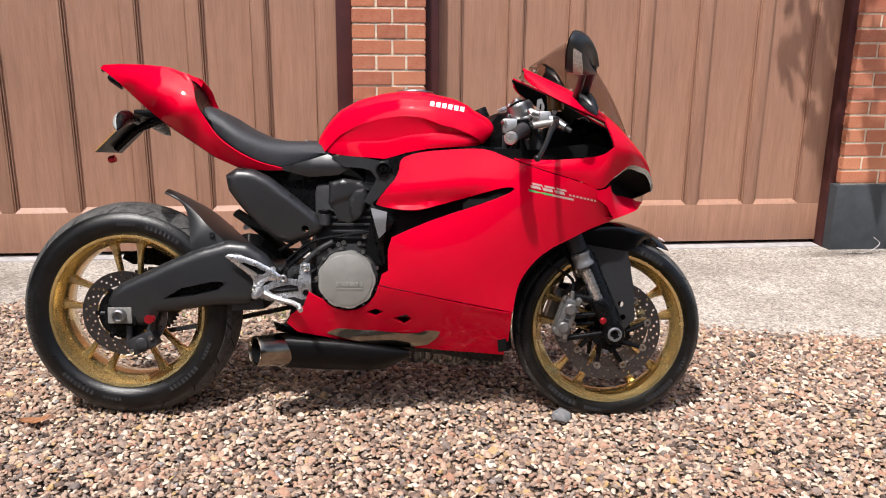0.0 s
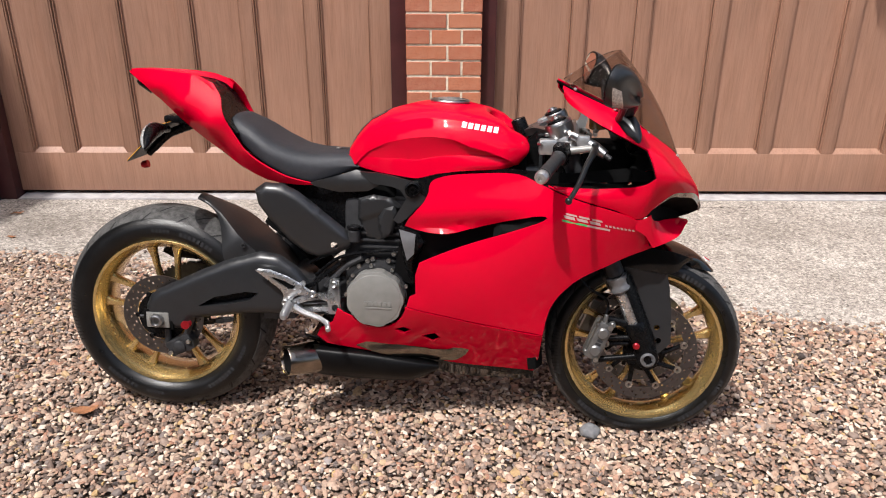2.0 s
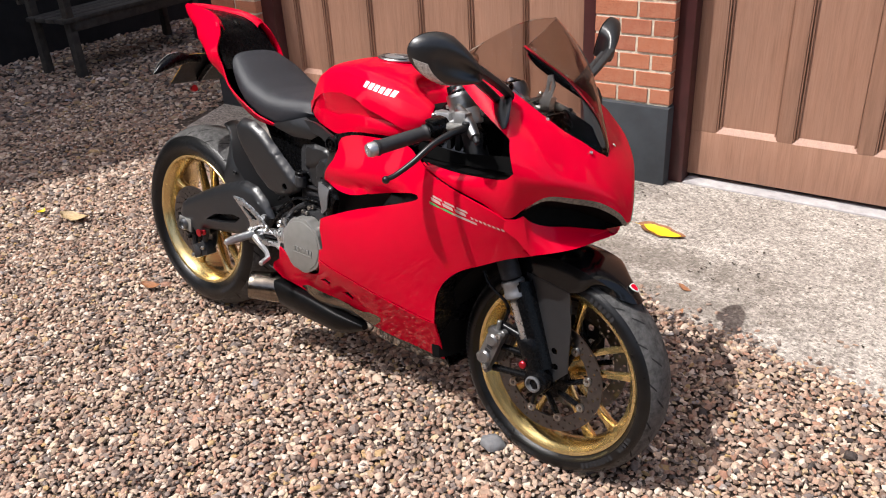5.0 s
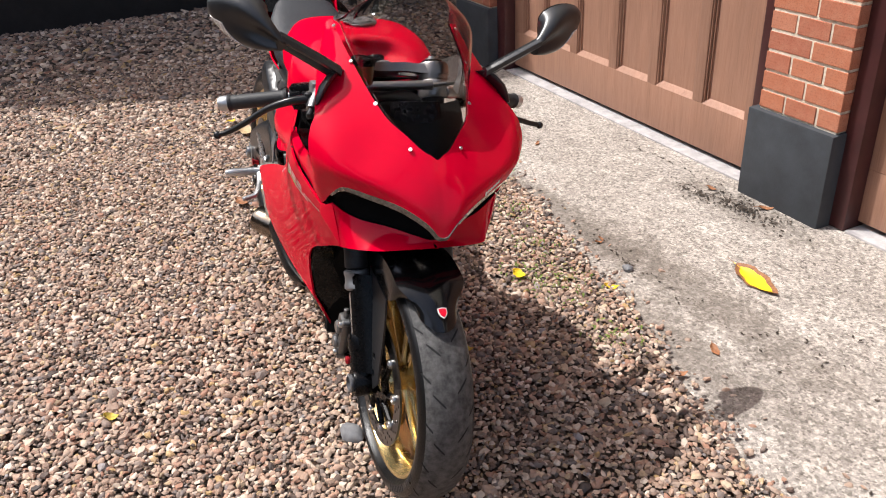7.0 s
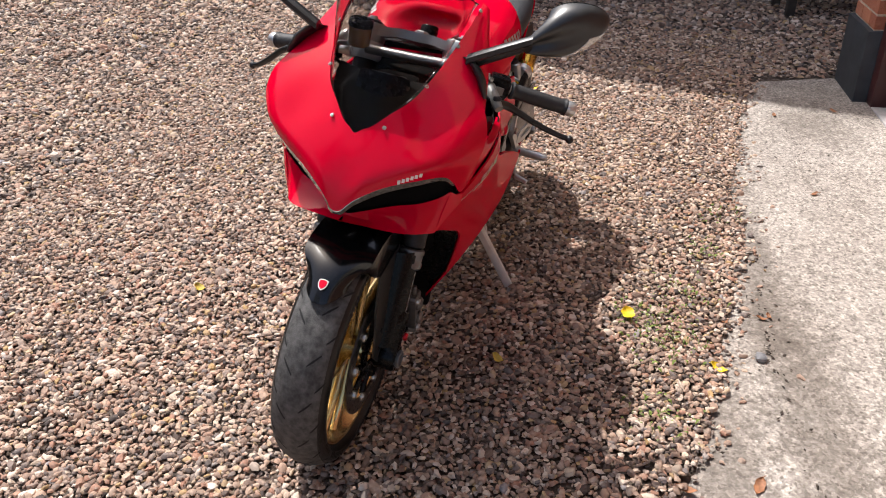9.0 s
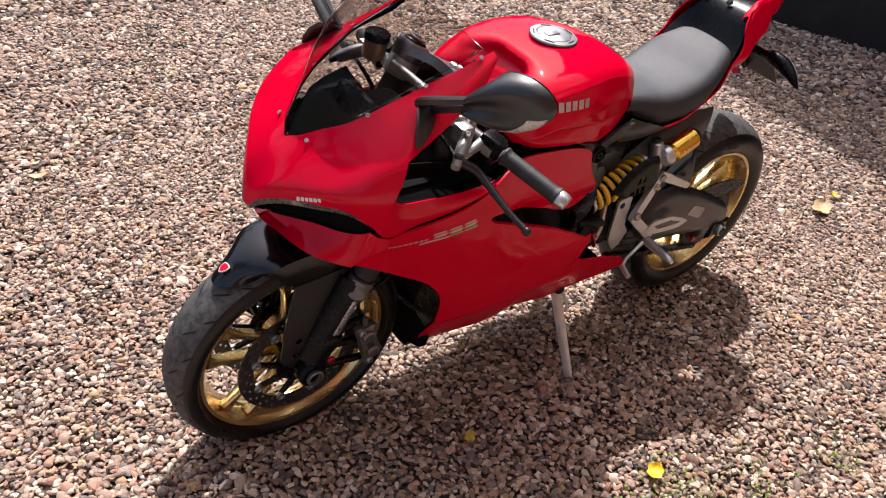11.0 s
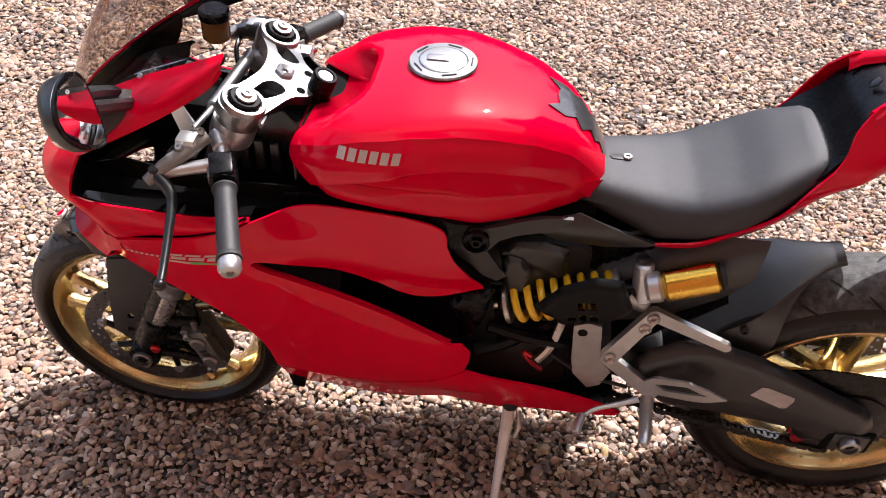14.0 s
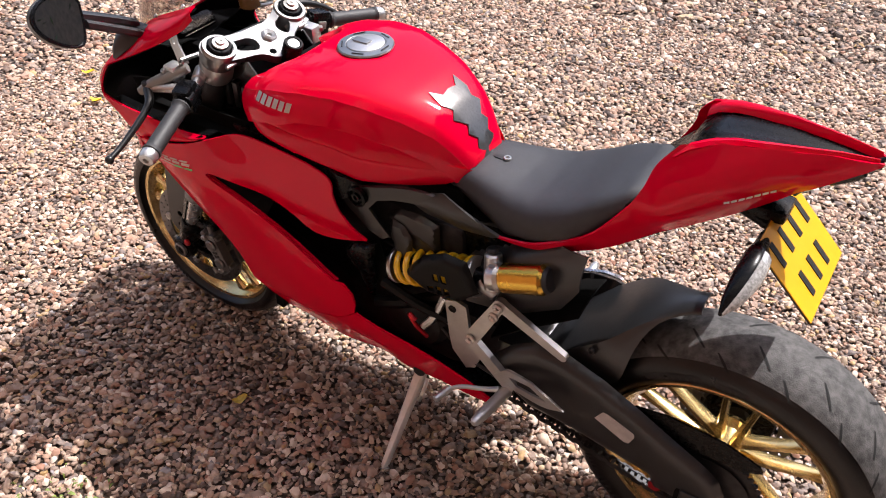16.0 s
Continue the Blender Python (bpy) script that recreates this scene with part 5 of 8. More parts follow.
cowl = part("nose_cowl", nose(), RED, bike, "glossy red nose cowl")
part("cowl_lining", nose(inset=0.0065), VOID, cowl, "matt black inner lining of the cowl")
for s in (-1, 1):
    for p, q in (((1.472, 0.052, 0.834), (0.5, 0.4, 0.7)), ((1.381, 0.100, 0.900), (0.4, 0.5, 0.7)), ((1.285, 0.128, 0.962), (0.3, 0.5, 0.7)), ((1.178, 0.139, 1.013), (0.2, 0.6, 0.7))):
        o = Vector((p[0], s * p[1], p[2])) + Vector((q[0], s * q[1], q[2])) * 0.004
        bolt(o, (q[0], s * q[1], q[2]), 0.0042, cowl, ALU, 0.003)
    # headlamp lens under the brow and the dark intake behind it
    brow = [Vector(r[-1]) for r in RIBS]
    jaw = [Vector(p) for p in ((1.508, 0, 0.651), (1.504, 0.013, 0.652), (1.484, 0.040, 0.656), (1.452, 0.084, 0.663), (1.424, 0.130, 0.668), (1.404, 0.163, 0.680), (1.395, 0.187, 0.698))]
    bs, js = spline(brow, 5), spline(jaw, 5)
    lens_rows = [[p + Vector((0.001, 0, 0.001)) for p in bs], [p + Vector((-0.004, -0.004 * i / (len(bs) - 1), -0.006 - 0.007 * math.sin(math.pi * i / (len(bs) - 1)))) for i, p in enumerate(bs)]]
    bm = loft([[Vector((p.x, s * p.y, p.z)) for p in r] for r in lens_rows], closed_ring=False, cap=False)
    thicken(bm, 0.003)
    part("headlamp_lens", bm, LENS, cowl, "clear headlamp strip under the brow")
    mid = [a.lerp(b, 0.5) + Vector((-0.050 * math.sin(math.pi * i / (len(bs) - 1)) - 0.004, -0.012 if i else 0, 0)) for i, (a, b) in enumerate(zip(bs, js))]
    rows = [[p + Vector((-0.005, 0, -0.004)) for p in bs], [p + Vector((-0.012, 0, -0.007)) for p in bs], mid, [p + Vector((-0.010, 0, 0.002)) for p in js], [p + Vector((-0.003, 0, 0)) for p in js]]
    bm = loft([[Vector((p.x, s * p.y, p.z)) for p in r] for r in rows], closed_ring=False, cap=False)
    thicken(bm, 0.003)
    # the black also stands for the shaded red inside the intake
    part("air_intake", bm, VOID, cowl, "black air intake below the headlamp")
    chin = [Vector(p) for p in ((1.528, 0, 0.644), (1.526, 0.016, 0.643), (1.514, 0.050, 0.636), (1.494, 0.100, 0.627), (1.476, 0.130, 0.622), (1.444, 0.152, 0.612), (1.410, 0.168, 0.602))]
    cs = spline(chin, 5)
    rows = [js, [a.lerp(b, 0.5) + Vector((-0.006, 0.002 if i else 0, -0.006)) for i, (a, b) in enumerate(zip(js, cs))], cs, [p + Vector((-0.035, -0.01 if i else 0, 0.004)) for i, p in enumerate(cs)]]
    bm = loft([[Vector((p.x, s * p.y, p.z)) for p in r] for r in rows], closed_ring=False, cap=False)
    thicken(bm, 0.003)
    part("chin_panel", bm, RED, cowl)
    bm = loft([[Vector((p.x - 0.008, s * (p.y - 0.006 if i else 0.0), p.z)) for i, p in enumerate(r)] for r in rows[:3]], closed_ring=False, cap=False)
    thicken(bm, 0.002)
    part("chin_lining", bm, VOID, cowl, "matt black inner side of the chin")
    # cheek joining jaw, seam and side panel
    rows = [[js[-1], Vector((1.380, 0.197, 0.688)), Vector((1.355, 0.203, 0.684))], [cs[-1], Vector((1.385, 0.19, 0.64)), Vector((1.355, 0.203, 0.66))]]
    bm = loft([[Vector((p.x, s * p.y, p.z)) for p in r] for r in rows], closed_ring=False, cap=False)
    thicken(bm, 0.003)
    part("cheek_panel", bm, RED, cowl)
# maker's mark above the left lamp, as plain blocks
cowl_tree = BVHTree.FromPolygons([v.co for v in cowl.data.vertices], [p.vertices[:] for p in cowl.data.polygons])
bm = bmesh.new()
for k in range(6):
    hit = cowl_tree.ray_cast(Vector((1.7, 0.106 + 0.0072 * k, 0.750 + 0.0030 * k)), Vector((-1, 0, 0)))
    if hit[0] is not None:
        nrm = hit[1] if hit[1].x > 0 else -hit[1]
        across = Vector((0, 0, 1)).cross(nrm).normalized()
        turn_ = Matrix((across, nrm.cross(across), nrm)).transposed().to_4x4()
        add_box(bm, (-0.0030, -0.0045, -0.001), (0.0030, 0.0045, 0.0008), 0.0, Matrix.Translation(hit[0]) @ turn_)
part("maker_mark", bm, WHITEPRINT, cowl)

# ---- screen ----
def screen():
    base = [(1.490, 0, 0.822), (1.475, 0.029, 0.838), (1.450, 0.055, 0.860), (1.418, 0.083, 0.883), (1.378, 0.100, 0.911), (1.336, 0.112, 0.938), (1.285, 0.120, 0.967), (1.225, 0.126, 0.994), (1.165, 0.127, 1.022)]
    rim = [(1.310, 0, 1.112), (1.309, 0.010, 1.112), (1.306, 0.020, 1.112), (1.300, 0.032, 1.111), (1.292, 0.046, 1.109), (1.280, 0.062, 1.104), (1.258, 0.082, 1.092), (1.215, 0.108, 1.062), (1.165, 0.127, 1.026)]
    bm = bmesh.new()
    for s in (1, -1):
        rows = []
        for a, b in zip(base, rim):
            a, b = Vector(a), Vector(b)
            out = Vector((0.016, 0.030 * (a.y / 0.127), 0.010))
            rows.append([a.lerp(b, t) + out * math.sin(math.pi * t) * (1 if a.y < 0.12 else 0.3) for t in np.linspace(0, 1, 10)])
        cols = [spline([r[k] for r in rows], 3) for k in range(10)]
        vs = [[bm.verts.new((p.x, s * p.y, p.z)) for p in c] for c in cols]
        for a, b in zip(vs, vs[1:]):
            for i in range(len(a) - 1):
                bm.faces.new((a[i], a[i + 1], b[i + 1], b[i]))
    bmesh.ops.remove_doubles(bm, verts=bm.verts, dist=2e-4)
    bmesh.ops.recalc_face_normals(bm, faces=bm.faces)
    thicken(bm, 0.0025)
    return bm


part("windscreen", screen(), SCREEN, bike, "smoke-tinted clear windscreen")

# ---- tank ----
def tank_top(x):
    return float(np.interp(x, (0.560, 0.572, 0.592, 0.625, 0.682, 0.749, 0.808, 0.876, 0.952, 1.020, 1.066), (0.832, 0.851, 0.880, 0.912, 0.941, 0.958, 0.966, 0.962, 0.946, 0.922, 0.900)))


def tank_width(x):
    return float(np.interp(x, (0.560, 0.572, 0.60, 0.65, 0.70, 0.76, 0.83, 0.90, 0.96, 1.01, 1.066), (0.060, 0.072, 0.092, 0.120, 0.143, 0.163, 0.183, 0.193, 0.190, 0.180, 0.150)))


def tank_foot(x):
    return float(np.interp(x, (0.560, 0.60, 0.65, 0.764, 0.822, 0.885, 0.949, 1.03, 1.066), (0.800, 0.783, 0.776, 0.768, 0.786, 0.797, 0.802, 0.806, 0.812)))


def tank():
    rows = []
    for x in np.concatenate([[0.560, 0.564, 0.572, 0.583], np.linspace(0.60, 1.03, 34), [1.045, 1.056, 1.064, 1.068]]):
        zt, w, zb = tank_top(x), tank_width(x), tank_foot(x)
        h = zt - zb
        knee = smoothstep(0.58, 0.74, x) * smoothstep(0.93, 0.82, x)      # hollow for the rider's knee
        flank = smoothstep(0.84, 0.93, x)
        half = [(0.0, zt), (0.28 * w, zt - 0.001), (0.55 * w, zt - 0.005), (0.76 * w, zt - 0.014), (0.875 * w, zt - 0.030), (0.885 * w, zt - 0.033),
                (0.965 * w, zt - 0.056), (1.0 * w, zt - 0.077 - 0.01 * flank), (0.998 * w, zt - 0.081 - 0.01 * flank), (w * (0.982 - 0.030 * knee - 0.03 * flank), zb + h * 0.43), (w * (0.955 - 0.040 * knee - 0.04 * flank), zb + h * 0.275), (w * (0.958 - 0.036 * knee - 0.03 * flank), zb + h * 0.245), (w * (0.955 - 0.03 * knee), zb + h * 0.10), (w * 0.93, zb)]
        pts = spline([Vector((0, y, max(z, zb + 0.0001 * i))) for i, (y, z) in enumerate(reversed(half))], 3)
        full = pts + [Vector((0, -p.y, p.z)) for p in reversed(pts[:-1])]
        ring_ = []
        for p in full:
            # the front edge is notched round the ignition lock
            xx = x
            if x > 0.93:
                xx -= 0.075 * smoothstep(0.93, 1.06, x) * smoothstep(0.115, 0.035, abs(p.y)) * smoothstep(0.84, 0.88, p.z)
            # the front edge bows forward and rolls over
            k = max(0.0, (x - 1.040) / 0.028)
            roll = 0.011 * (1 - math.sqrt(max(0.0, 1 - min(1, k) ** 2)))
            xx -= 0.024 * smoothstep(0.97, 1.06, x) * min(1.0, ((p.z - 0.858) / 0.047) ** 2)
            ring_.append(Vector((xx, p.y * (1 - roll / w), p.z + roll * (0.855 - p.z) / 0.047)))
        rows.append(ring_)
    bm = loft(rows, closed_ring=True, cap=True)
    return bm


tank_ob = part("fuel_tank", tank(), RED, bike, "glossy red sculpted fuel tank")


def tank_skin(x, y):
    """Height of the tank's upper skin."""
    w = tank_width(x)
    a = min(1, abs(y) / w)
    return tank_top(x) - float(np.interp(a, (0, 0.28, 0.55, 0.76, 0.90, 0.98, 1.0), (0, 0.001, 0.005, 0.013, 0.030, 0.052, 0.078)))


# filler cap: broad ring, inner lid, flap and key slot
m = axis_to((0.842, 0.0, 0.962), (0.846, 0.0, 1.1))
cap_ob = part("filler_cap", lathe([(0.030, 0), (0.054, 0), (0.056, 0.004), (0.054, 0.007), (0.040, 0.008), (0.038, 0.006), (0.030, 0.006)], m, 48, True), ALUBRIGHT, tank_ob, "polished aluminium filler cap")
part("lid", lathe([(0, 0.004), (0.037, 0.004), (0.037, 0.009), (0.034, 0.0105), (0, 0.0105)], m, 40), ALU, cap_ob)
bm = bmesh.new()
add_box(bm, (-0.008, -0.026, 0.0105), (0.010, 0.010, 0.0135), 0.002, m)
part("flap", bm, ALUBRIGHT, cap_ob)
bm = bmesh.new()
for i in range(5):
    a = 2 * math.pi * i / 5
    add_box(bm, (-0.012, -0.0012, 0.0078), (0.012, 0.0012, 0.009), 0, m @ Matrix.Rotation(a, 4, "Z") @ Matrix.Translation((0, 0.046, 0)))
pieces("cap_slot", bm, DARKMETAL, cap_ob)

# carbon pad on the tank's rear, ragged edge
pad = [(0.553, -0.018), (0.553, 0.018), (0.572, 0.030), (0.580, 0.020), (0.592, 0.038), (0.602, 0.026), (0.622, 0.052), (0.634, 0.036), (0.655, 0.050), (0.690, 0.046), (0.668, 0.024), (0.672, 0.0),
       (0.668, -0.024), (0.690, -0.046), (0.655, -0.050), (0.634, -0.036), (0.622, -0.052), (0.602, -0.026), (0.592, -0.038), (0.580, -0.020), (0.572, -0.030)]
pad = [(0.553 + (a - 0.553) * 0.86, b * 0.88) for a, b in pad]
part("tank_pad", shell(pad, lambda a, b: Vector((max(a, 0.5605) - 0.002, b, tank_skin(max(a, 0.5605), b) + 0.002 if a > 0.5605 else 0.834 - (0.5605 - a) * 3)), 0.002, 0.012), CARBON, tank_ob, "dark carbon weave tank pad with ragged edges")


def maker_blocks(s, x0, x1, z0, z1, height, mat, n=6):
    """The maker's mark on the tank's side, as plain slanted blocks."""
    out = []
    for k in range(n):
        a, b = (k + 0.08) / n, (k + 0.80) / n
        f = lambda t, up: (x0 + (x1 - x0) * t - 0.003 * up * (1 if x1 < x0 else -1), z0 + (z1 - z0) * t + height * up)
        out.append((f(a, 0), f(b, 0), f(b, 1), f(a, 1)))
    decal("maker_mark", out, tank_ob, s, mat, tank_ob, 0.0030)


maker_blocks(-1, 0.885, 0.985, 0.915, 0.899, 0.014, WHITEPRINT)
maker_blocks(1, 0.982, 0.880, 0.889, 0.897, 0.017, ALU)

# ---- seat ----
def seat():
    rows = []
    for x in np.linspace(0.222, 0.600, 32):
        zt = float(np.interp(x, (0.222, 0.238, 0.302, 0.35, 0.414, 0.463, 0.56, 0.585, 0.600), (0.908, 0.921, 0.889, 0.858, 0.829, 0.820, 0.819, 0.812, 0.800)))
        w = float(np.interp(x, (0.222, 0.24, 0.30, 0.34, 0.40, 0.46, 0.52, 0.56, 0.600), (0.075, 0.096, 0.120, 0.128, 0.124, 0.112, 0.096, 0.086, 0.078)))
        zb = float(np.interp(x, (0.222, 0.285, 0.333, 0.397, 0.461, 0.535, 0.600), (0.880, 0.826, 0.790, 0.755, 0.736, 0.757, 0.782)))
        half = [(0, zt), (0.4 * w, zt - 0.001), (0.70 * w, zt - 0.005), (0.88 * w, zt - 0.014), (0.98 * w, zt - 0.030), (1.0 * w, (zt + zb) / 2 - 0.01), (0.97 * w, zb + 0.006), (0.93 * w, zb)]
        pts = spline([Vector((x, y, max(z, zb + 0.0001 * (8 - i)))) for i, (y, z) in enumerate(reversed(half))], 3)
        rows.append(pts + [Vector((p.x, -p.y, p.z)) for p in reversed(pts[:-1])])
    return loft(rows)


seat_ob = part("seat", seat(), SEATMAT, bike, "charcoal grey grained rider's seat")
bolt((0.520, 0, 0.820), (0, 0, 1), 0.008, seat_ob, STEEL, 0.004)
part("bolt_plate", slab_poly([(0.522, -0.007), (0.545, -0.007), (0.550, 0), (0.545, 0.007), (0.522, 0.007)], 0.8175, 0.8210, 0.001, "z"), DARKMETAL, seat_ob)

# ---- tail ----
TAIL = thin_plate([(-0.078, 1.030, 0.012), (0.0, 1.030, 0.034), (0.06, 1.027, 0.052), (0.15, 1.018, 0.070), (0.216, 0.975, 0.096), (0.246, 0.888, 0.122), (0.285, 0.832, 0.135), (0.397, 0.760, 0.132), (0.461, 0.739, 0.122),
                   (0.335, 0.743, 0.096), (0.2, 0.816, 0.058), (0.134, 0.856, 0.042), (0.078, 0.896, 0.030), (0.015, 0.951, 0.020), (0.1, 0.955, 0.096), (0.19, 0.895, 0.124), (0.02, 0.995, 0.060), (-0.04, 1.01, 0.030)])
TAIL_EDGE = [(0.192, 1.006), (0.216, 0.972), (0.225, 0.935), (0.246, 0.888), (0.285, 0.832), (0.332, 0.792), (0.397, 0.758), (0.470, 0.738)]
TAIL_LOW = [(0.470, 0.734), (0.413, 0.734), (0.335, 0.743), (0.262, 0.775), (0.198, 0.816), (0.134, 0.856), (0.078, 0.896), (0.015, 0.951), (-0.026, 0.991), (-0.075, 1.025)]
for s in (-1, 1):
    outline = [(-0.078, 1.031), (-0.02, 1.033), (0.06, 1.029), (0.146, 1.021)] + curve2(TAIL_EDGE) + curve2(TAIL_LOW)
    tl = part("tail_panel", shell(outline, lambda a, b: Vector((a, s * TAIL(a, b), b)), 0.004, 0.014), RED, bike, "glossy red tail panel")
    if s > 0:
        zb = lambda x: 0.936 - 0.40 * (x - 0.10)
        decal("tail_mark", [((x, zb(x)), (x + 0.0072, zb(x + 0.0072)), (x + 0.0072, zb(x + 0.0072) + 0.0065), (x, zb(x) + 0.0065)) for x in [0.044 + 0.0092 * k for k in range(7)]], tl, s, WHITEPRINT, tl)
    # rail rolled over from the panel's upper edge towards the cover
    rows = []
    for x, z, w in ((-0.070, 1.0305, 0.012), (-0.02, 1.032, 0.026), (0.06, 1.028, 0.050), (0.12, 1.0225, 0.063), (0.150, 1.016, 0.072), (0.178, 1.004, 0.083), (0.196, 0.988, 0.090)):
        rows.append([Vector((x, s * w * 1.02, z)), Vector((x, s * w * 0.94, z + 0.006)), Vector((x, s * w * 0.84, z + 0.006)), Vector((x, s * w * 0.74, z + 0.001)), Vector((x, s * w * 0.70, z - 0.008))])
    bm = loft(rows, closed_ring=False, cap=False)
    bmesh.ops.recalc_face_normals(bm, faces=bm.faces)
    thicken(bm, 0.003)
    part("tail_rail", bm, RED, tl)
# black centre strip over the tail, dipping into the seat back
rows = []
for x, z, w in ((-0.076, 1.030, 0.010), (-0.02, 1.031, 0.026), (0.06, 1.027, 0.048), (0.12, 1.020, 0.060), (0.155, 1.011, 0.068), (0.180, 0.996, 0.078), (0.200, 0.970, 0.090), (0.215, 0.935, 0.100), (0.240, 0.905, 0.110), (0.262, 0.880, 0.112)):
    rows.append([Vector((x, w * u, z - 0.006 - 0.008 * (1 - abs(u)) + 0.004 * (1 - u * u))) for u in np.linspace(-1, 1, 11)])
bm = loft([[r[k] for r in rows] for k in range(11)], closed_ring=False, cap=False)
bmesh.ops.recalc_face_normals(bm, faces=bm.faces)
if max(bm.faces, key=lambda f: f.calc_center_median().z).normal.z < 0:
    bmesh.ops.reverse_faces(bm, faces=bm.faces)
thicken(bm, 0.004)
hump = part("tail_cover", bm, BLACK, bike, "charcoal grey pillion cover along the tail")
part("badge", lathe([(0, 0), (0.011, 0), (0.011, 0.002), (0.007, 0.003), (0, 0.003)], axis_to((0.176, 0.0, 0.999), (0.24, 0.0, 1.06)), 5), GLOSSBLACK, hump)
# underside
rows = []
for (x, z), w in zip(TAIL_LOW, (0.116, 0.110, 0.092, 0.076, 0.054, 0.038, 0.026, 0.017, 0.012, 0.008)):
    rows.append([Vector((x, w * u, z + 0.012 * (1 - u * u))) for u in np.linspace(-1, 1, 7)])
bm = loft(rows, closed_ring=False, cap=False)
thicken(bm, 0.003)
part("undertail", bm, BLACK, bike, "black undertail")
lamp = lathe([(0, 0), (0.011, 0), (0.014, 0.01), (0.012, 0.05), (0, 0.052)], axis_to((-0.055, 0, 1.006), (0.03, 0, 0.94)), 12)
part("tail_lamp", lamp, GLOSSBLACK, bike)

# ---- number plate carrier, plate, rear indicators ----
carrier = part("plate_bracket", tube([(0.10, 0, 0.885), (0.06, 0, 0.868), (0.020, 0, 0.850), (-0.02, 0, 0.815), (-0.045, 0, 0.79)], 0.011, 10, 5, [0.016, 0.013, 0.012, 0.011, 0.009]), BLACK, bike, "black tail tidy bracket")
part("bracket_arm", box((0.02, -0.03, 0.845), (0.16, 0.03, 0.868), 0.008, Matrix.Translation((0.0, 0, 0.04)) @ Matrix.Rotation(radians(0), 4, "Y")), BLACK, carrier)
PL = Matrix.Translation((-0.034, 0.006, 0.818)) @ Euler((0, radians(46), 0)).to_matrix().to_4x4()
bm = bmesh.new()
add_box(bm, (-0.0010, -0.098, -0.048), (0.0006, 0.098, 0.104), 0.0, PL)
YPLATE = simple("yellow_plate", (0.70, 0.34, 0.006), 0.35, 0, 0.2, 0.04, 30)
plate = part("number_plate", bm, YPLATE, bike, "yellow rear number plate with plain dark bars")
bm = bmesh.new()
for row, n in ((0.064, 4), (-0.008, 3)):
    for k in range(n):
        c = (k - (n - 1) / 2) * 0.044
        add_box(bm, (-0.0026, c - 0.0065, row - 0.022), (-0.0012, c + 0.0065, row + 0.022), 0.0, PL)
pieces("plate_bar", bm, DARKMETAL, plate)
bm = bmesh.new()
add_box(bm, (0.0007, -0.099, -0.049), (0.0030, 0.099, 0.105), 0.0, PL)
part("plate_backing", bm, DARKMETAL, plate)
part("plate_lamp", lathe([(0, 0), (0.011, 0), (0.011, 0.014), (0.008, 0.02), (0, 0.02)], axis_to((-0.040, -0.02, 0.765), (-0.075, -0.02, 0.755)), 14), REDANO, carrier, "small red reflector")
for s in (-1, 1):
    # swept wing of black plastic whose rear half is a ribbed clear lens
    path = spline([Vector((0.040, s * 0.050, 0.872)), Vector((0.036, s * 0.095, 0.878)), Vector((0.034, s * 0.140, 0.876)), Vector((0.038, s * 0.185, 0.862)), Vector((0.046, s * 0.222, 0.842))], 4)
    fat = [float(np.interp(k / (len(path) - 1), (0, 0.2, 0.36, 0.6, 0.85, 1.0), (0.010, 0.013, 0.021, 0.022, 0.014, 0.003))) for k in range(len(path))]
    rows = [[p + Vector((0.95 * r * math.cos(a), 0, r * math.sin(a))) for a in np.linspace(0, 2 * math.pi, 17)[:-1]] for p, r in zip(path, fat)]
    st = part("rear_indicator", loft(rows), BLACK, bike, "black rear indicator with clear lens")
    rows = [[p + Vector((1.06 * r * math.cos(a) - 0.001, 0, 1.06 * r * math.sin(a))) for a in np.linspace(0.62 * math.pi, 1.42 * math.pi, 9)] for p, r in list(zip(path, fat))[6:]]
    bm = loft(rows, closed_ring=False, cap=False)
    thicken(bm, 0.002)
    part("lens", bm, CLEARLENS, st, "ribbed clear lens")

# the tail unit sits a little to the right of the wheel plane
TAIL_UNIT = ("tail_", "undertail", "badge", "plate_", "bracket_", "number_", "rear_indicator")
for ob in bike.children_recursive:
    if ob.type == "MESH" and ob.name.startswith(TAIL_UNIT) or (ob.parent and ob.parent.name.startswith("rear_indicator")):
        for v in ob.data.vertices:
            v.co.y -= 0.018 * smoothstep(0.46, 0.15, v.co.x)

# ---- frame, airbox covers, engine ----
body = bmesh.new()
add_box(body, (0.55, -0.105, 0.30), (0.86, 0.105, 0.70), 0.03)
add_box(body, (0.80, -0.10, 0.34), (1.14, 0.10, 0.60), 0.03)
add_box(body, (0.62, -0.075, 0.60), (1.05, 0.075, 0.79), 0.03)
add_box(body, (0.45, -0.085, 0.33), (0.60, 0.085, 0.46), 0.02)
pieces("engine_block", body, DARKMETAL, bike, "dark twin-cylinder engine block")
# near-black filler blocks, added so see-through gaps read as dark
part("inner_lining", box((0.86, -0.135, 0.58), (1.30, 0.135, 0.72), 0.03), VOID, bike, "near-black filler block inside the fairing")
part("frame_core", box((0.40, -0.085, 0.64), (0.555, 0.085, 0.733), 0.02), VOID, bike, "near-black filler block under the seat")
part("frame_core", box((0.56, -0.085, 0.64), (0.70, 0.085, 0.776), 0.02), VOID, bike, "near-black filler block under the seat")
# cooling fins of the rear cylinder
for k in range(6):
    part("cylinder_fin", box((0.60, -0.118, 0.615 - 0.02 * k), (0.74, 0.118, 0.623 - 0.02 * k), 0.003), DARKMETAL, bike)

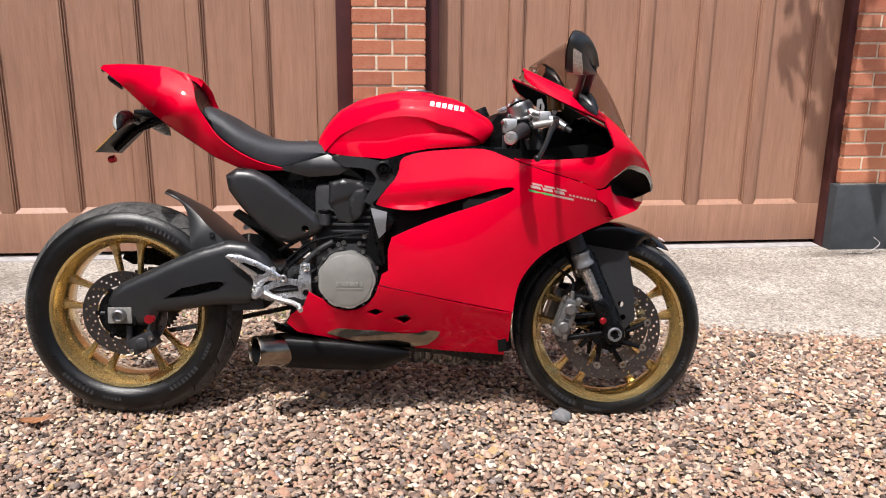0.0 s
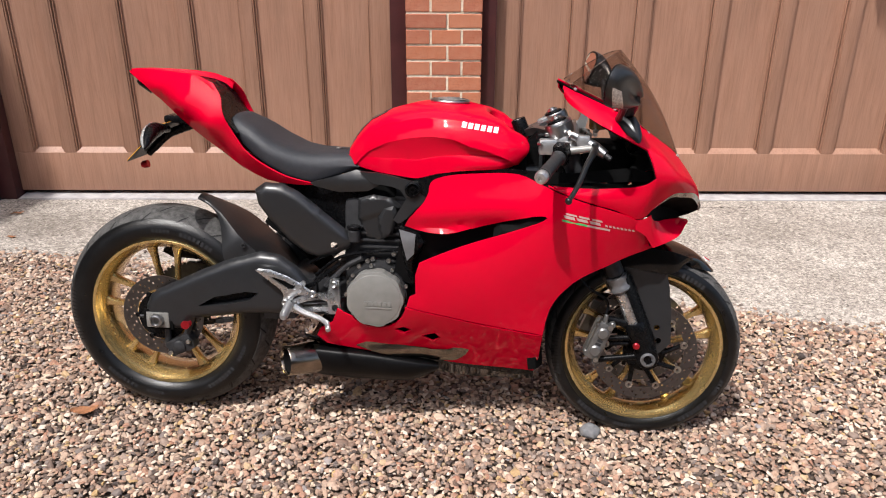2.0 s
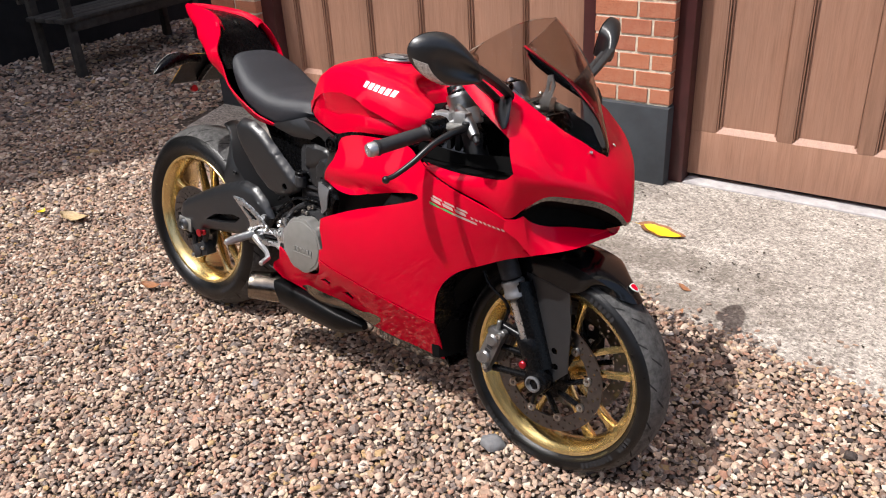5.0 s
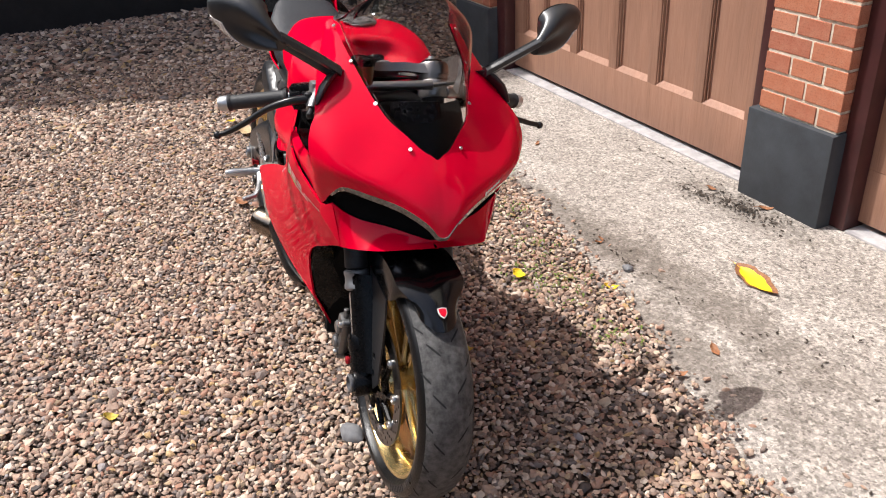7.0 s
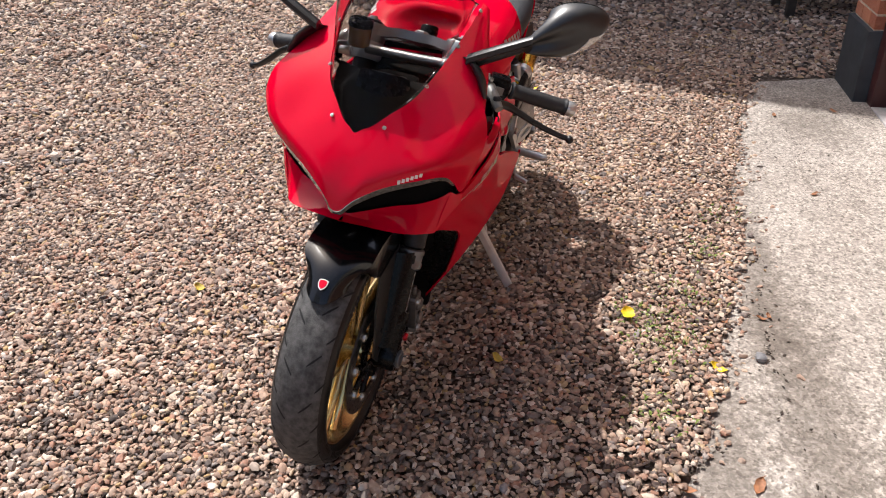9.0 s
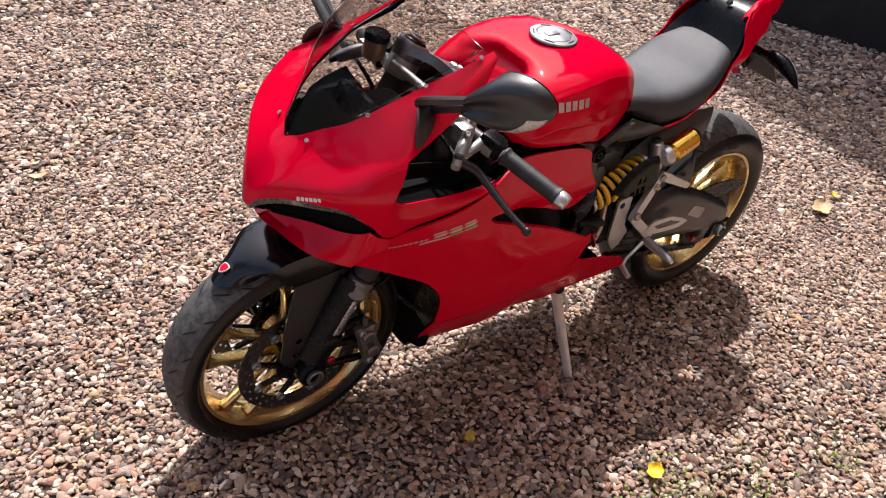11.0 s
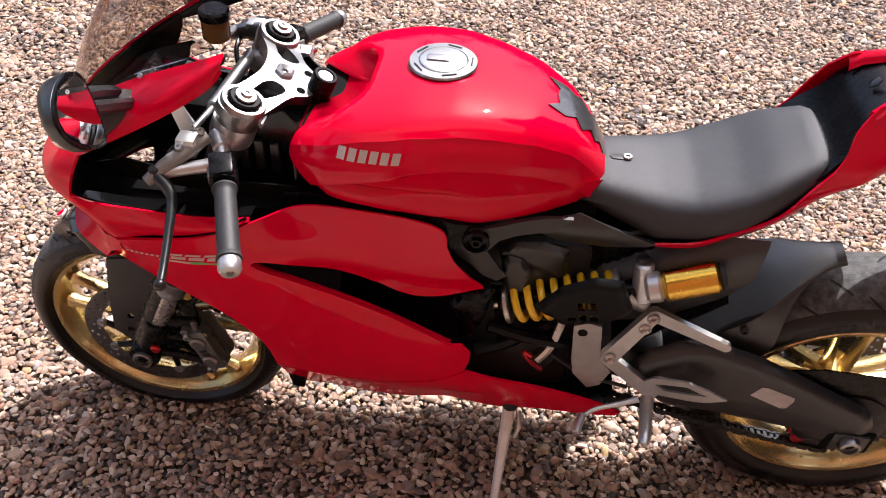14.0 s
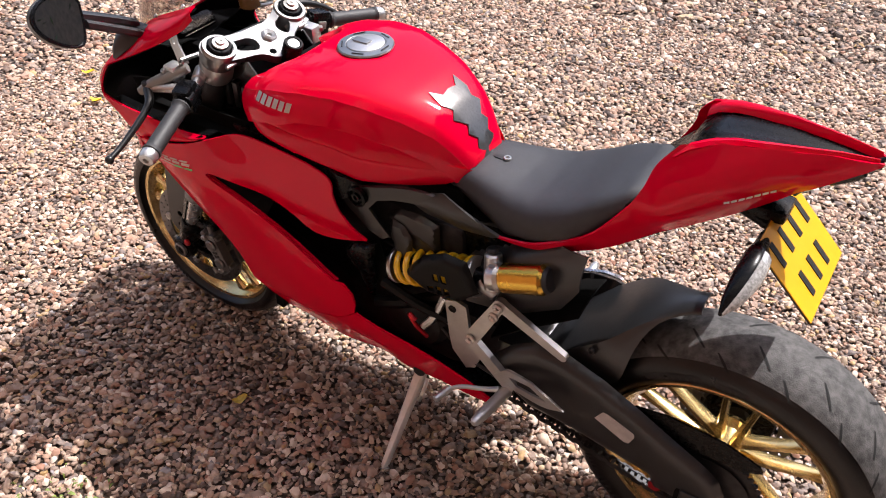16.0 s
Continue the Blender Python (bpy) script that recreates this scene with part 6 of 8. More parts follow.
for s in (-1, 1):
    y = lambda v: s * v
    # subframe cover under the seat
    sub = [(0.463, 0.740), (0.500, 0.752), (0.536, 0.762), (0.593, 0.780), (0.620, 0.772), (0.645, 0.757), (0.658, 0.741), (0.625, 0.721), (0.541, 0.715), (0.475, 0.732)]
    part("subframe_cover", shell(sub, lambda a, b: Vector((a, s * (0.112 + 0.012 * math.sin(math.pi * min(1, max(0, (b - 0.71) / 0.07)))), b)), 0.006, 0.016), SATIN, bike, "satin black subframe cover")
    # frame plate that sweeps round the tank foot to the airbox bolt
    plate_ = [(0.604, 0.777), (0.650, 0.776), (0.692, 0.772), (0.748, 0.762), (0.785, 0.765), (0.803, 0.745), (0.800, 0.725), (0.789, 0.705), (0.762, 0.682), (0.740, 0.656), (0.716, 0.639), (0.700, 0.648), (0.722, 0.685), (0.738, 0.712), (0.720, 0.735), (0.692, 0.742), (0.640, 0.745)]
    fr = part("frame_plate", shell(plate_, lambda a, b: Vector((a, s * (0.128 + 0.035 * smoothstep(0.62, 0.78, a)), b)), 0.008, 0.016), SATIN, bike, "satin black frame side plate")
    part("pivot_boss", lathe([(0, 0), (0.022, 0), (0.022, 0.010), (0.017, 0.012), (0.016, 0.004), (0.009, 0.004), (0.009, 0.012), (0.005, 0.012), (0.005, 0.006), (0, 0.006)], axis_to((0.757, s * 0.160, 0.740), (0.757, s * 0.3, 0.740)), 24), BLACK, fr)
    # cam cover with ribs
    cam_ = [(0.598, 0.700), (0.640, 0.712), (0.690, 0.705), (0.722, 0.682), (0.706, 0.640), (0.690, 0.600), (0.66, 0.575), (0.620, 0.585), (0.596, 0.640)]
    CAM_DROP = edge_drop(cam_, 0.012)
    cc = part("cam_cover", shell(cam_, lambda a, b: Vector((a, s * (0.120 + 0.007 * smoothstep(0.655, 0.662, b + 0.35 * (0.66 - a)) - 0.9 * CAM_DROP(a, b)), b)), 0.010, 0.008), SATIN, bike, "black ribbed cam cover")
    rib_ = [(0.655, 0.650), (0.672, 0.676), (0.700, 0.684), (0.710, 0.668), (0.706, 0.635), (0.694, 0.598), (0.668, 0.590), (0.656, 0.615)]
    RIB_DROP = edge_drop(rib_, 0.010)
    bm = shell(rib_, lambda u, v: Vector((u, s * (0.138 - 0.9 * RIB_DROP(u, v)), v)), 0.014, 0.008)
    part("cover_rib", bm, SATIN, cc)
    # rounded plastic shroud below the subframe
    shroud = [(0.288, 0.780), (0.292, 0.700), (0.330, 0.622), (0.40, 0.575), (0.52, 0.56), (0.60, 0.60), (0.600, 0.70), (0.470, 0.742), (0.426, 0.752), (0.358, 0.765)] if s > 0 else [(0.305, 0.718), (0.335, 0.739), (0.385, 0.737), (0.430, 0.716), (0.475, 0.682), (0.520, 0.645), (0.560, 0.612), (0.588, 0.582), (0.575, 0.556), (0.529, 0.534), (0.484, 0.523), (0.446, 0.534), (0.396, 0.572), (0.345, 0.631), (0.313, 0.676)]

    SHROUD_DROP = edge_drop(shroud, 0.026)

    def shroud_y(a, b):
        d = ((a - 0.34) * 0.579 + (b - 0.69) * 0.815) / 0.075
        if s < 0:
            return -(0.150 - 0.9 * SHROUD_DROP(a, b) - 0.10 * max(0.0, (0.66 - b)) ** 1.2)
        return s * (0.088 + 0.050 * math.sqrt(max(0.0, 1 - min(1, d * d))))
    part("shroud", shell(shroud, lambda a, b: Vector((a, shroud_y(a, b), b)), 0.004, 0.010, [ring(0.011, 12, 0.532, 0.567)] if s < 0 else []), SATIN, bike, "matt black rounded side shroud")
    part("rear_frame", shell([(0.380, 0.738), (0.47, 0.730), (0.56, 0.716), (0.605, 0.70), (0.610, 0.62), (0.60, 0.56), (0.52, 0.56), (0.45, 0.62)], lambda a, b: Vector((a, s * 0.090, b)), 0.006, 0.025), BLACK, bike, "black rear frame plate")
    # black bracket behind the scoop with a pale face
    br = [(0.716, 0.640), (0.770, 0.625), (0.795, 0.595), (0.770, 0.540), (0.772, 0.465), (0.752, 0.455), (0.735, 0.52)]
    bd_ = edge_drop(br, 0.014)
    part("scoop_bracket", shell(br, lambda a, b: Vector((a, s * (0.155 + 0.03 * smoothstep(0.45, 0.60, b) - bd_(a, b)), b)), 0.006, 0.007), BLACK, bike, "satin black bracket behind the scoop")
br = [(0.722, 0.632), (0.768, 0.620), (0.764, 0.565), (0.745, 0.545)]
part("scoop_trim", shell(br, lambda a, b: Vector((a, -(0.192 - 0.25 * max(0, b - 0.60)), b)), 0.004, 0.010), TRIMGREY, bike, "satin grey scoop trim plate")

# clutch cover: turned disc with a lobed edge and a raised mark
lob = []
for i in range(120):
    a = 2 * math.pi * i / 120
    lob.append((cov.x + (0.081 + 0.0016 * math.copysign(abs(math.cos(9 * a)) ** 0.4, math.cos(9 * a))) * math.cos(a), cov.z + (0.081 + 0.0016 * math.copysign(abs(math.cos(9 * a)) ** 0.4, math.cos(9 * a))) * math.sin(a)))
clutch = part("clutch_cover", slab_poly(lob, -0.150, -0.190, 0.004), GREYMETAL, bike, "grey painted round clutch cover")
part("cover_face", lathe([(0, 0), (0.0735, 0), (0.0725, 0.0025), (0.070, 0.0035), (0, 0.0042)], axis_to((cov.x, -0.189, cov.z), (cov.x, -0.3, cov.z)), 48), GREYMETAL, clutch)
bm = bmesh.new()
for k in range(6):
    add_box(bm, (cov.x - 0.030 + 0.0135 * k, -0.1952, cov.z - 0.018), (cov.x - 0.020 + 0.0135 * k, -0.192, cov.z - 0.005), 0.001)
add_box(bm, (cov.x - 0.030, -0.1948, cov.z - 0.026), (cov.x + 0.047, -0.192, cov.z - 0.022), 0.0)
part("maker_mark", bm, GREYMETAL, clutch)
part("clutch_housing", lathe([(0, 0), (0.092, 0), (0.094, 0.02), (0.086, 0.05), (0, 0.05)], axis_to((cov.x, -0.10, cov.z), (cov.x, -0.3, cov.z)), 40), DARKMETAL, bike)
for i in range(9):
    a = 2 * math.pi * (i + 0.5) / 9
    bolt((cov.x + 0.089 * math.cos(a), -0.150, cov.z + 0.089 * math.sin(a)), (0, -1, 0), 0.006, clutch, STEEL, 0.007)
# alternator cover on the other side
part("alternator_cover", lathe([(0, 0), (0.085, 0), (0.085, 0.02), (0.072, 0.04), (0.045, 0.048), (0, 0.048)], axis_to((0.665, 0.09, 0.42), (0.665, 0.3, 0.42)), 40), DARKMETAL, bike, "dark alternator cover")
# hoses, wires, brake fluid pot and unions by the clutch
for pts, r, mat in (([(0.46, -0.115, 0.452), (0.53, -0.12, 0.520), (0.62, -0.125, 0.545), (0.745, -0.13, 0.555)], 0.0035, DARKMETAL), ([(0.47, -0.12, 0.47), (0.55, -0.125, 0.530), (0.66, -0.13, 0.552), (0.75, -0.13, 0.565)], 0.0048, BLACK),
                    ([(0.45, -0.10, 0.50), (0.52, -0.115, 0.542), (0.57, -0.118, 0.575), (0.58, -0.112, 0.61)], 0.006, BLACK), ([(0.50, -0.125, 0.44), (0.56, -0.13, 0.50), (0.61, -0.13, 0.53)], 0.008, DARKMETAL),
                    ([(0.45, -0.12, 0.43), (0.50, -0.13, 0.475), (0.545, -0.13, 0.51)], 0.007, BLACK), ([(0.60, 0.10, 0.50), (0.68, 0.135, 0.47), (0.74, 0.15, 0.45)], 0.016, MATT), ([(0.56, 0.12, 0.46), (0.64, 0.15, 0.50), (0.72, 0.15, 0.52)], 0.012, MATT),
                    ([(0.585, 0.12, 0.52), (0.60, 0.14, 0.47), (0.62, 0.15, 0.44)], 0.009, STEEL), ([(0.61, 0.152, 0.415), (0.632, 0.160, 0.445), (0.648, 0.16, 0.47), (0.632, 0.16, 0.46)], 0.005, REDANO)):
    part("hose", tube(pts, r, 8, 8), mat, bike)
pot = part("fluid_pot", rod((0.586, -0.125, 0.575), (0.586, -0.125, 0.612), 0.018, 0.018, 20), DARKMETAL, bike, "smoky brake fluid pot")
part("pot_lid", rod((0.586, -0.125, 0.612), (0.586, -0.125, 0.622), 0.0195, 0.0195, 20), BLACK, pot)
for px_, pz in ((0.625, 0.522), (0.640, 0.528), (0.600, 0.505), (0.57, 0.455), (0.685, 0.525), (0.70, 0.545), (0.565, 0.50)):
    bolt((px_, -0.128, pz), (0, -1, 0), 0.007, bike, STEEL, 0.008)

# ---- exhaust under the belly ----
rows = []
for x, top, low, fat in ((0.452, 0.244, 0.172, 0.82), (0.462, 0.249, 0.160, 0.95), (0.480, 0.251, 0.155, 1.0), (0.56, 0.246, 0.150, 1.0), (0.64, 0.240, 0.148, 1.0), (0.70, 0.232, 0.147, 0.96), (0.745, 0.224, 0.150, 0.85), (0.785, 0.215, 0.165, 0.6), (0.83, 0.205, 0.188, 0.3)):
    h_ = top - low
    sect = [(-0.070, top), (-0.135, top), (-0.149, top - 0.10 * h_), (-0.152, top - 0.35 * h_), (-0.142, top - 0.66 * h_), (-0.124, low + 0.10 * h_), (-0.112, low), (-0.070, low)]
    rows.append([Vector((x, -0.105 + (p.x + 0.105) * fat, p.y)) for p in spline([Vector((a, b, 0)) for a, b in sect], 3)])
can = part("silencer", loft(rows), MATT, bike, "matt black exhaust silencer")
ax = Vector((-0.79, -0.60, 0.06)).normalized()
c0 = Vector((0.470, -0.104, 0.210))
part("silencer_tip", lathe([(0.040, 0.0), (0.047, 0.008), (0.048, 0.030), (0.0445, 0.088), (0.0445, 0.102), (0.0425, 0.106), (0.039, 0.105), (0.037, 0.100), (0.034, 0.06), (0, 0.05)], axis_to(c0, c0 + ax), 36), HEATSTEEL, can, "brown-tinted steel exhaust outlet")
part("outlet_bore", lathe([(0.0335, 0.062), (0.0352, 0.098), (0.0335, 0.098), (0.031, 0.064), (0, 0.064), (0, 0.062)], axis_to(c0, c0 + ax), 24), VOID, can, "near-black inner skin of the exhaust bore")
part("exhaust_pipe", tube([(0.72, -0.05, 0.20), (0.80, -0.06, 0.22), (0.95, -0.05, 0.235), (1.05, -0.02, 0.28)], 0.024, 14, 8), STEEL, bike)

# ---- swingarm ----
arm_r = [(-0.046, 0.352), (-0.030, 0.385), (-0.005, 0.405), (0.136, 0.472), (0.218, 0.506), (0.308, 0.531), (0.364, 0.524), (0.413, 0.492), (0.453, 0.443), (0.411, 0.376), (0.361, 0.345), (0.263, 0.341), (0.180, 0.328), (0.098, 0.316), (0.085, 0.280), (-0.030, 0.278), (-0.052, 0.305)]
slot = [(0.119, 0.362), (0.169, 0.393), (0.267, 0.414), (0.303, 0.411), (0.274, 0.387), (0.201, 0.370)]


ARM_DROP = edge_drop(arm_r, 0.030)


def arm(s, y0, y1, slot_=None):
    def bulge(a, b):
        return s * (y1 + 0.008 * math.sin(math.pi * min(1, max(0, (b - 0.28) / 0.25))) - 0.7 * ARM_DROP(a, b))
    bm = shell(arm_r, lambda a, b: Vector((a, bulge(a, b), b)), 0.0, 0.009, [slot_] if slot_ else [])
    bm.normal_update()
    f = bm.faces[:]
    if (f[0].normal.y > 0) != (s > 0):
        bmesh.ops.reverse_faces(bm, faces=f)
    thicken(bm, abs(y1 - y0))
    return bm


sw = part("swingarm", arm(-1, 0.085, 0.128, slot), SWING, bike, "dark grey cast swingarm")
part("swingarm_recess", shell(slot, lambda a, b: Vector((a, -0.105, b)), 0.004, 0.02), BLACK, sw)
part("swingarm_leg", arm(1, 0.105, 0.150), SWING, sw)
part("swingarm_bridge", box((0.375, -0.10, 0.36), (0.47, 0.11, 0.455), 0.02), SWING, sw)
bm = bmesh.new()
q = [(0.216, 0.424), (0.202, 0.450), (0.190, 0.450), (0.136, 0.430), (0.134, 0.420), (0.142, 0.398), (0.152, 0.396)]
part("sticker", shell(q, lambda a, b: Vector((a, 0.1585, b)), 0.001, 0.02), THRESH, sw, "pale worn warning sticker")
for s, nut in ((-1, 0.128), (1, 0.152)):
    part("adjuster", box((RA.x - 0.034, min(s * nut, s * (nut + 0.008)), RA.z - 0.024), (RA.x + 0.036, max(s * nut, s * (nut + 0.008)), RA.z + 0.024), 0.004), GREYMETAL if s < 0 else SWING, sw)
    # near-black plate painted in for the shaded cutout round the adjuster
    part("adjuster_window", box((RA.x - 0.044, min(s * (nut - 0.004), s * (nut + 0.003)), RA.z - 0.031), (RA.x + 0.046, max(s * (nut - 0.004), s * (nut + 0.003)), RA.z + 0.031), 0.003), VOID, sw)
    part("axle_nut", lathe([(0.009, 0), (0.021, 0), (0.022, 0.003), (0.019, 0.014), (0.014, 0.016), (0.013, 0.008), (0.009, 0.008)], axis_to((RA.x, s * (nut + 0.006), RA.z), (RA.x, s, RA.z)), 24), ALUBRIGHT, sw)
    part("adjuster_bolt", rod((RA.x - 0.06, s * (nut - 0.01), RA.z + 0.004), (RA.x - 0.035, s * (nut - 0.01), RA.z + 0.004), 0.005), DARKMETAL, sw)
    part("stand_bobbin", lathe([(0, 0), (0.013, 0), (0.013, 0.004), (0.008, 0.008), (0.008, 0.014), (0.013, 0.018), (0.013, 0.022), (0, 0.023)], axis_to((0.078, s * 0.120, 0.303 if s < 0 else 0.285), (0.078, s, 0.303 if s < 0 else 0.285)), 18), REDANO, sw, "red anodised stand bobbin")
# rear caliper slung below the arm
m = Matrix.Translation((0.050, -0.102, 0.228)) @ Euler((0, radians(-25), 0)).to_matrix().to_4x4()
bm = bmesh.new()
add_box(bm, (-0.040, -0.024, -0.024), (0.042, 0.020, 0.026), 0.008, m)
add_lathe(bm, [(0, 0), (0.019, 0), (0.019, 0.008), (0.015, 0.011), (0, 0.011)], m @ axis_to((0, -0.022, 0.0), (0, -1, 0)), 20)
add_rod(bm, m @ Vector((0.03, -0.01, 0.02)), (0.082, -0.112, 0.30), 0.010, 0.009)
add_rod(bm, m @ Vector((-0.035, -0.01, 0.02)), (0.012, -0.112, 0.285), 0.010, 0.009)
bmesh.ops.recalc_face_normals(bm, faces=bm.faces)
rc = part("rear_caliper", bm, DARKMETAL, bike, "dark rear brake caliper")
bolt(m @ Vector((-0.034, -0.026, -0.008)), (0, -1, 0), 0.007, rc, STEEL, 0.006)
bolt(m @ Vector((0.034, -0.026, 0.004)), (0, -1, 0), 0.007, rc, STEEL, 0.006)
# chain guard and hugger
cg = [(0.153, 0.470), (0.090, 0.484), (-0.020, 0.482), (-0.085, 0.462), (-0.092, 0.448), (-0.060, 0.430), (0.006, 0.428), (0.063, 0.420), (0.13, 0.45)]
part("chain_guard", shell(cg, lambda a, b: Vector((a, 0.128, b)), 0.004, 0.02), BLACK, bike, "black plastic chain guard")


def hugger():
    rows_ = []
    for a in np.linspace(73, 2, 26):
        t = (73 - a) / 71
        ar = math.radians(a)
        w = 0.030 + 0.080 * smoothstep(0.0, 0.42, t)
        R = 0.352 + 0.026 * (1 - t) + 0.065 * smoothstep(0.35, 1, t)
        drop = 0.006 + 0.085 * smoothstep(0.12, 0.5, t)
        row = []
        for u in np.linspace(-1, 1, 17):
            au = abs(u)
            yy = math.copysign(w * min(1, au / 0.66), u)
            r = R - (0.008 * (au / 0.66) ** 2 if au < 0.66 else 0.008 + drop * (au - 0.66) / 0.34)
            row.append(RA + Vector((r * math.cos(ar), yy, r * math.sin(ar))))
        rows_.append(row)
    b = loft(rows_, closed_ring=False, cap=False)
    return thicken(b, 0.003)


# dark sheet added to hide the sunlit swingarm bridge ahead of the wheel
rows = [[Vector((x, 0.035 + 0.66 * w * u, z - 0.012 * u * u)) for u in np.linspace(-1, 1, 9)] for x, z, w in ((0.300, 0.612, 0.095), (0.345, 0.582, 0.112), (0.395, 0.545, 0.118), (0.440, 0.500, 0.118), (0.480, 0.462, 0.110))]
bm = loft(rows, closed_ring=False, cap=False)
thicken(bm, 0.003)
part("splash_guard", bm, VOID, bike, "near-black sheet added over the sunlit swingarm bridge")
hug = part("rear_hugger", hugger(), SATIN, bike, "satin black rear wheel hugger")
for s in (-1, 1):
    bolt((0.258, s * 0.112, 0.548), (0, s, 0), 0.008, hug, DARKMETAL, 0.006)

# ---- rear shock on the left ----
A, B = Vector((0.688, 0.130, 0.570)), Vector((0.470, 0.132, 0.640))
shock = part("rear_shock", rod(A + (B - A) * -0.08, B, 0.017, 0.021, 18), BLACK, bike, "rear shock absorber with yellow spring")
d = (B - A).normalized()
sx = d.orthogonal().normalized()
sy = d.cross(sx)
coil = [A + d * (0.006 + 0.180 * t) + (sx * math.cos(2 * math.pi * 7.5 * t) + sy * math.sin(2 * math.pi * 7.5 * t)) * 0.034 for t in np.linspace(0, 1, 150)]
part("spring", tube(coil, 0.0068, 8, 1), YELLOW, shock, "bright yellow coil spring")
part("spring_seat", rod(A - d * 0.006, A + d * 0.004, 0.040, 0.040, 24), STEEL, shock)
part("spring_collar", rod(A + d * 0.188, A + d * 0.200, 0.041, 0.041, 24), ALU, shock)
part("shock_eye", rod(A - d * 0.05, A - d * 0.0, 0.010, 0.013, 12), STEEL, shock)
cover = [(0.646, 0.601), (0.629, 0.627), (0.603, 0.661), (0.552, 0.690), (0.506, 0.689), (0.477, 0.623), (0.517, 0.584), (0.591, 0.575)]
slots = [[(0.575, 0.637), (0.564, 0.641), (0.559, 0.622), (0.571, 0.620)], [(0.558, 0.641), (0.545, 0.644), (0.540, 0.625), (0.553, 0.623)], [(0.587, 0.599), (0.573, 0.605), (0.569, 0.592), (0.584, 0.588)], [(0.568, 0.608), (0.556, 0.611), (0.551, 0.592), (0.562, 0.589)], [(0.550, 0.611), (0.537, 0.612), (0.532, 0.595), (0.545, 0.592)]]
guard_drop = edge_drop(cover, 0.016)
part("shock_guard", shell(cover, lambda a, b: Vector((a, 0.180 - guard_drop(a, b), b)), 0.004, 0.006, slots), MATT, shock, "black slotted shock guard")
res = part("shock_reservoir", rod((0.438, 0.150, 0.674), (0.350, 0.144, 0.707), 0.0285, 0.0285, 28), SHOCKGOLD, shock, "gold anodised shock reservoir")
part("reservoir_cap", rod((0.350, 0.144, 0.707), (0.342, 0.1435, 0.710), 0.025, 0.023, 24), DARKMETAL, shock)
part("reservoir_neck", rod((0.464, 0.150, 0.664), (0.437, 0.150, 0.6745), 0.026, 0.027, 24), ALU, shock)
part("reservoir_head", rod((0.472, 0.125, 0.700), (0.462, 0.140, 0.625), 0.017, 0.019, 18), ALU, shock)
part("adjuster_knob", rod((0.474, 0.123, 0.700), (0.476, 0.121, 0.709), 0.013, 0.012, 14), DARKMETAL, shock)
part("shock_tail", rod((0.49, 0.132, 0.632), (0.45, 0.140, 0.615), 0.024, 0.018, 18), ALUBRIGHT, shock)


# ---- foot-peg hangers, pegs, levers, side stand ----
def bar_link(bm, a, b, r0, r1, flat=0.007):
    """A flat forged link with round eyes."""
    a, b = Vector(a), Vector(b)
    d_ = b - a
    L = d_.length
    out = []
    for i in range(9):
        t = math.pi / 2 + math.pi * i / 8
        out.append((r0 * math.cos(t), r0 * math.sin(t)))
    for i in range(9):
        t = -math.pi / 2 + math.pi * i / 8
        out.append((L + r1 * math.cos(t), r1 * math.sin(t)))
    xx = d_.normalized()
    yy = Vector((0, 1, 0))
    yy = (yy - xx * yy.dot(xx)).normalized()
    zz = xx.cross(yy)
    m_ = Matrix.Translation(a) @ Matrix((xx, yy, zz)).transposed().to_4x4()
    f0 = [bm.verts.new(m_ @ Vector((u, -flat, v))) for u, v in out]
    f1 = [bm.verts.new(m_ @ Vector((u, flat, v))) for u, v in out]
    bm.faces.new(f0)
    bm.faces.new(list(reversed(f1)))
    for i in range(len(out)):
        j = (i + 1) % len(out)
        bm.faces.new((f0[j], f0[i], f1[i], f1[j]))


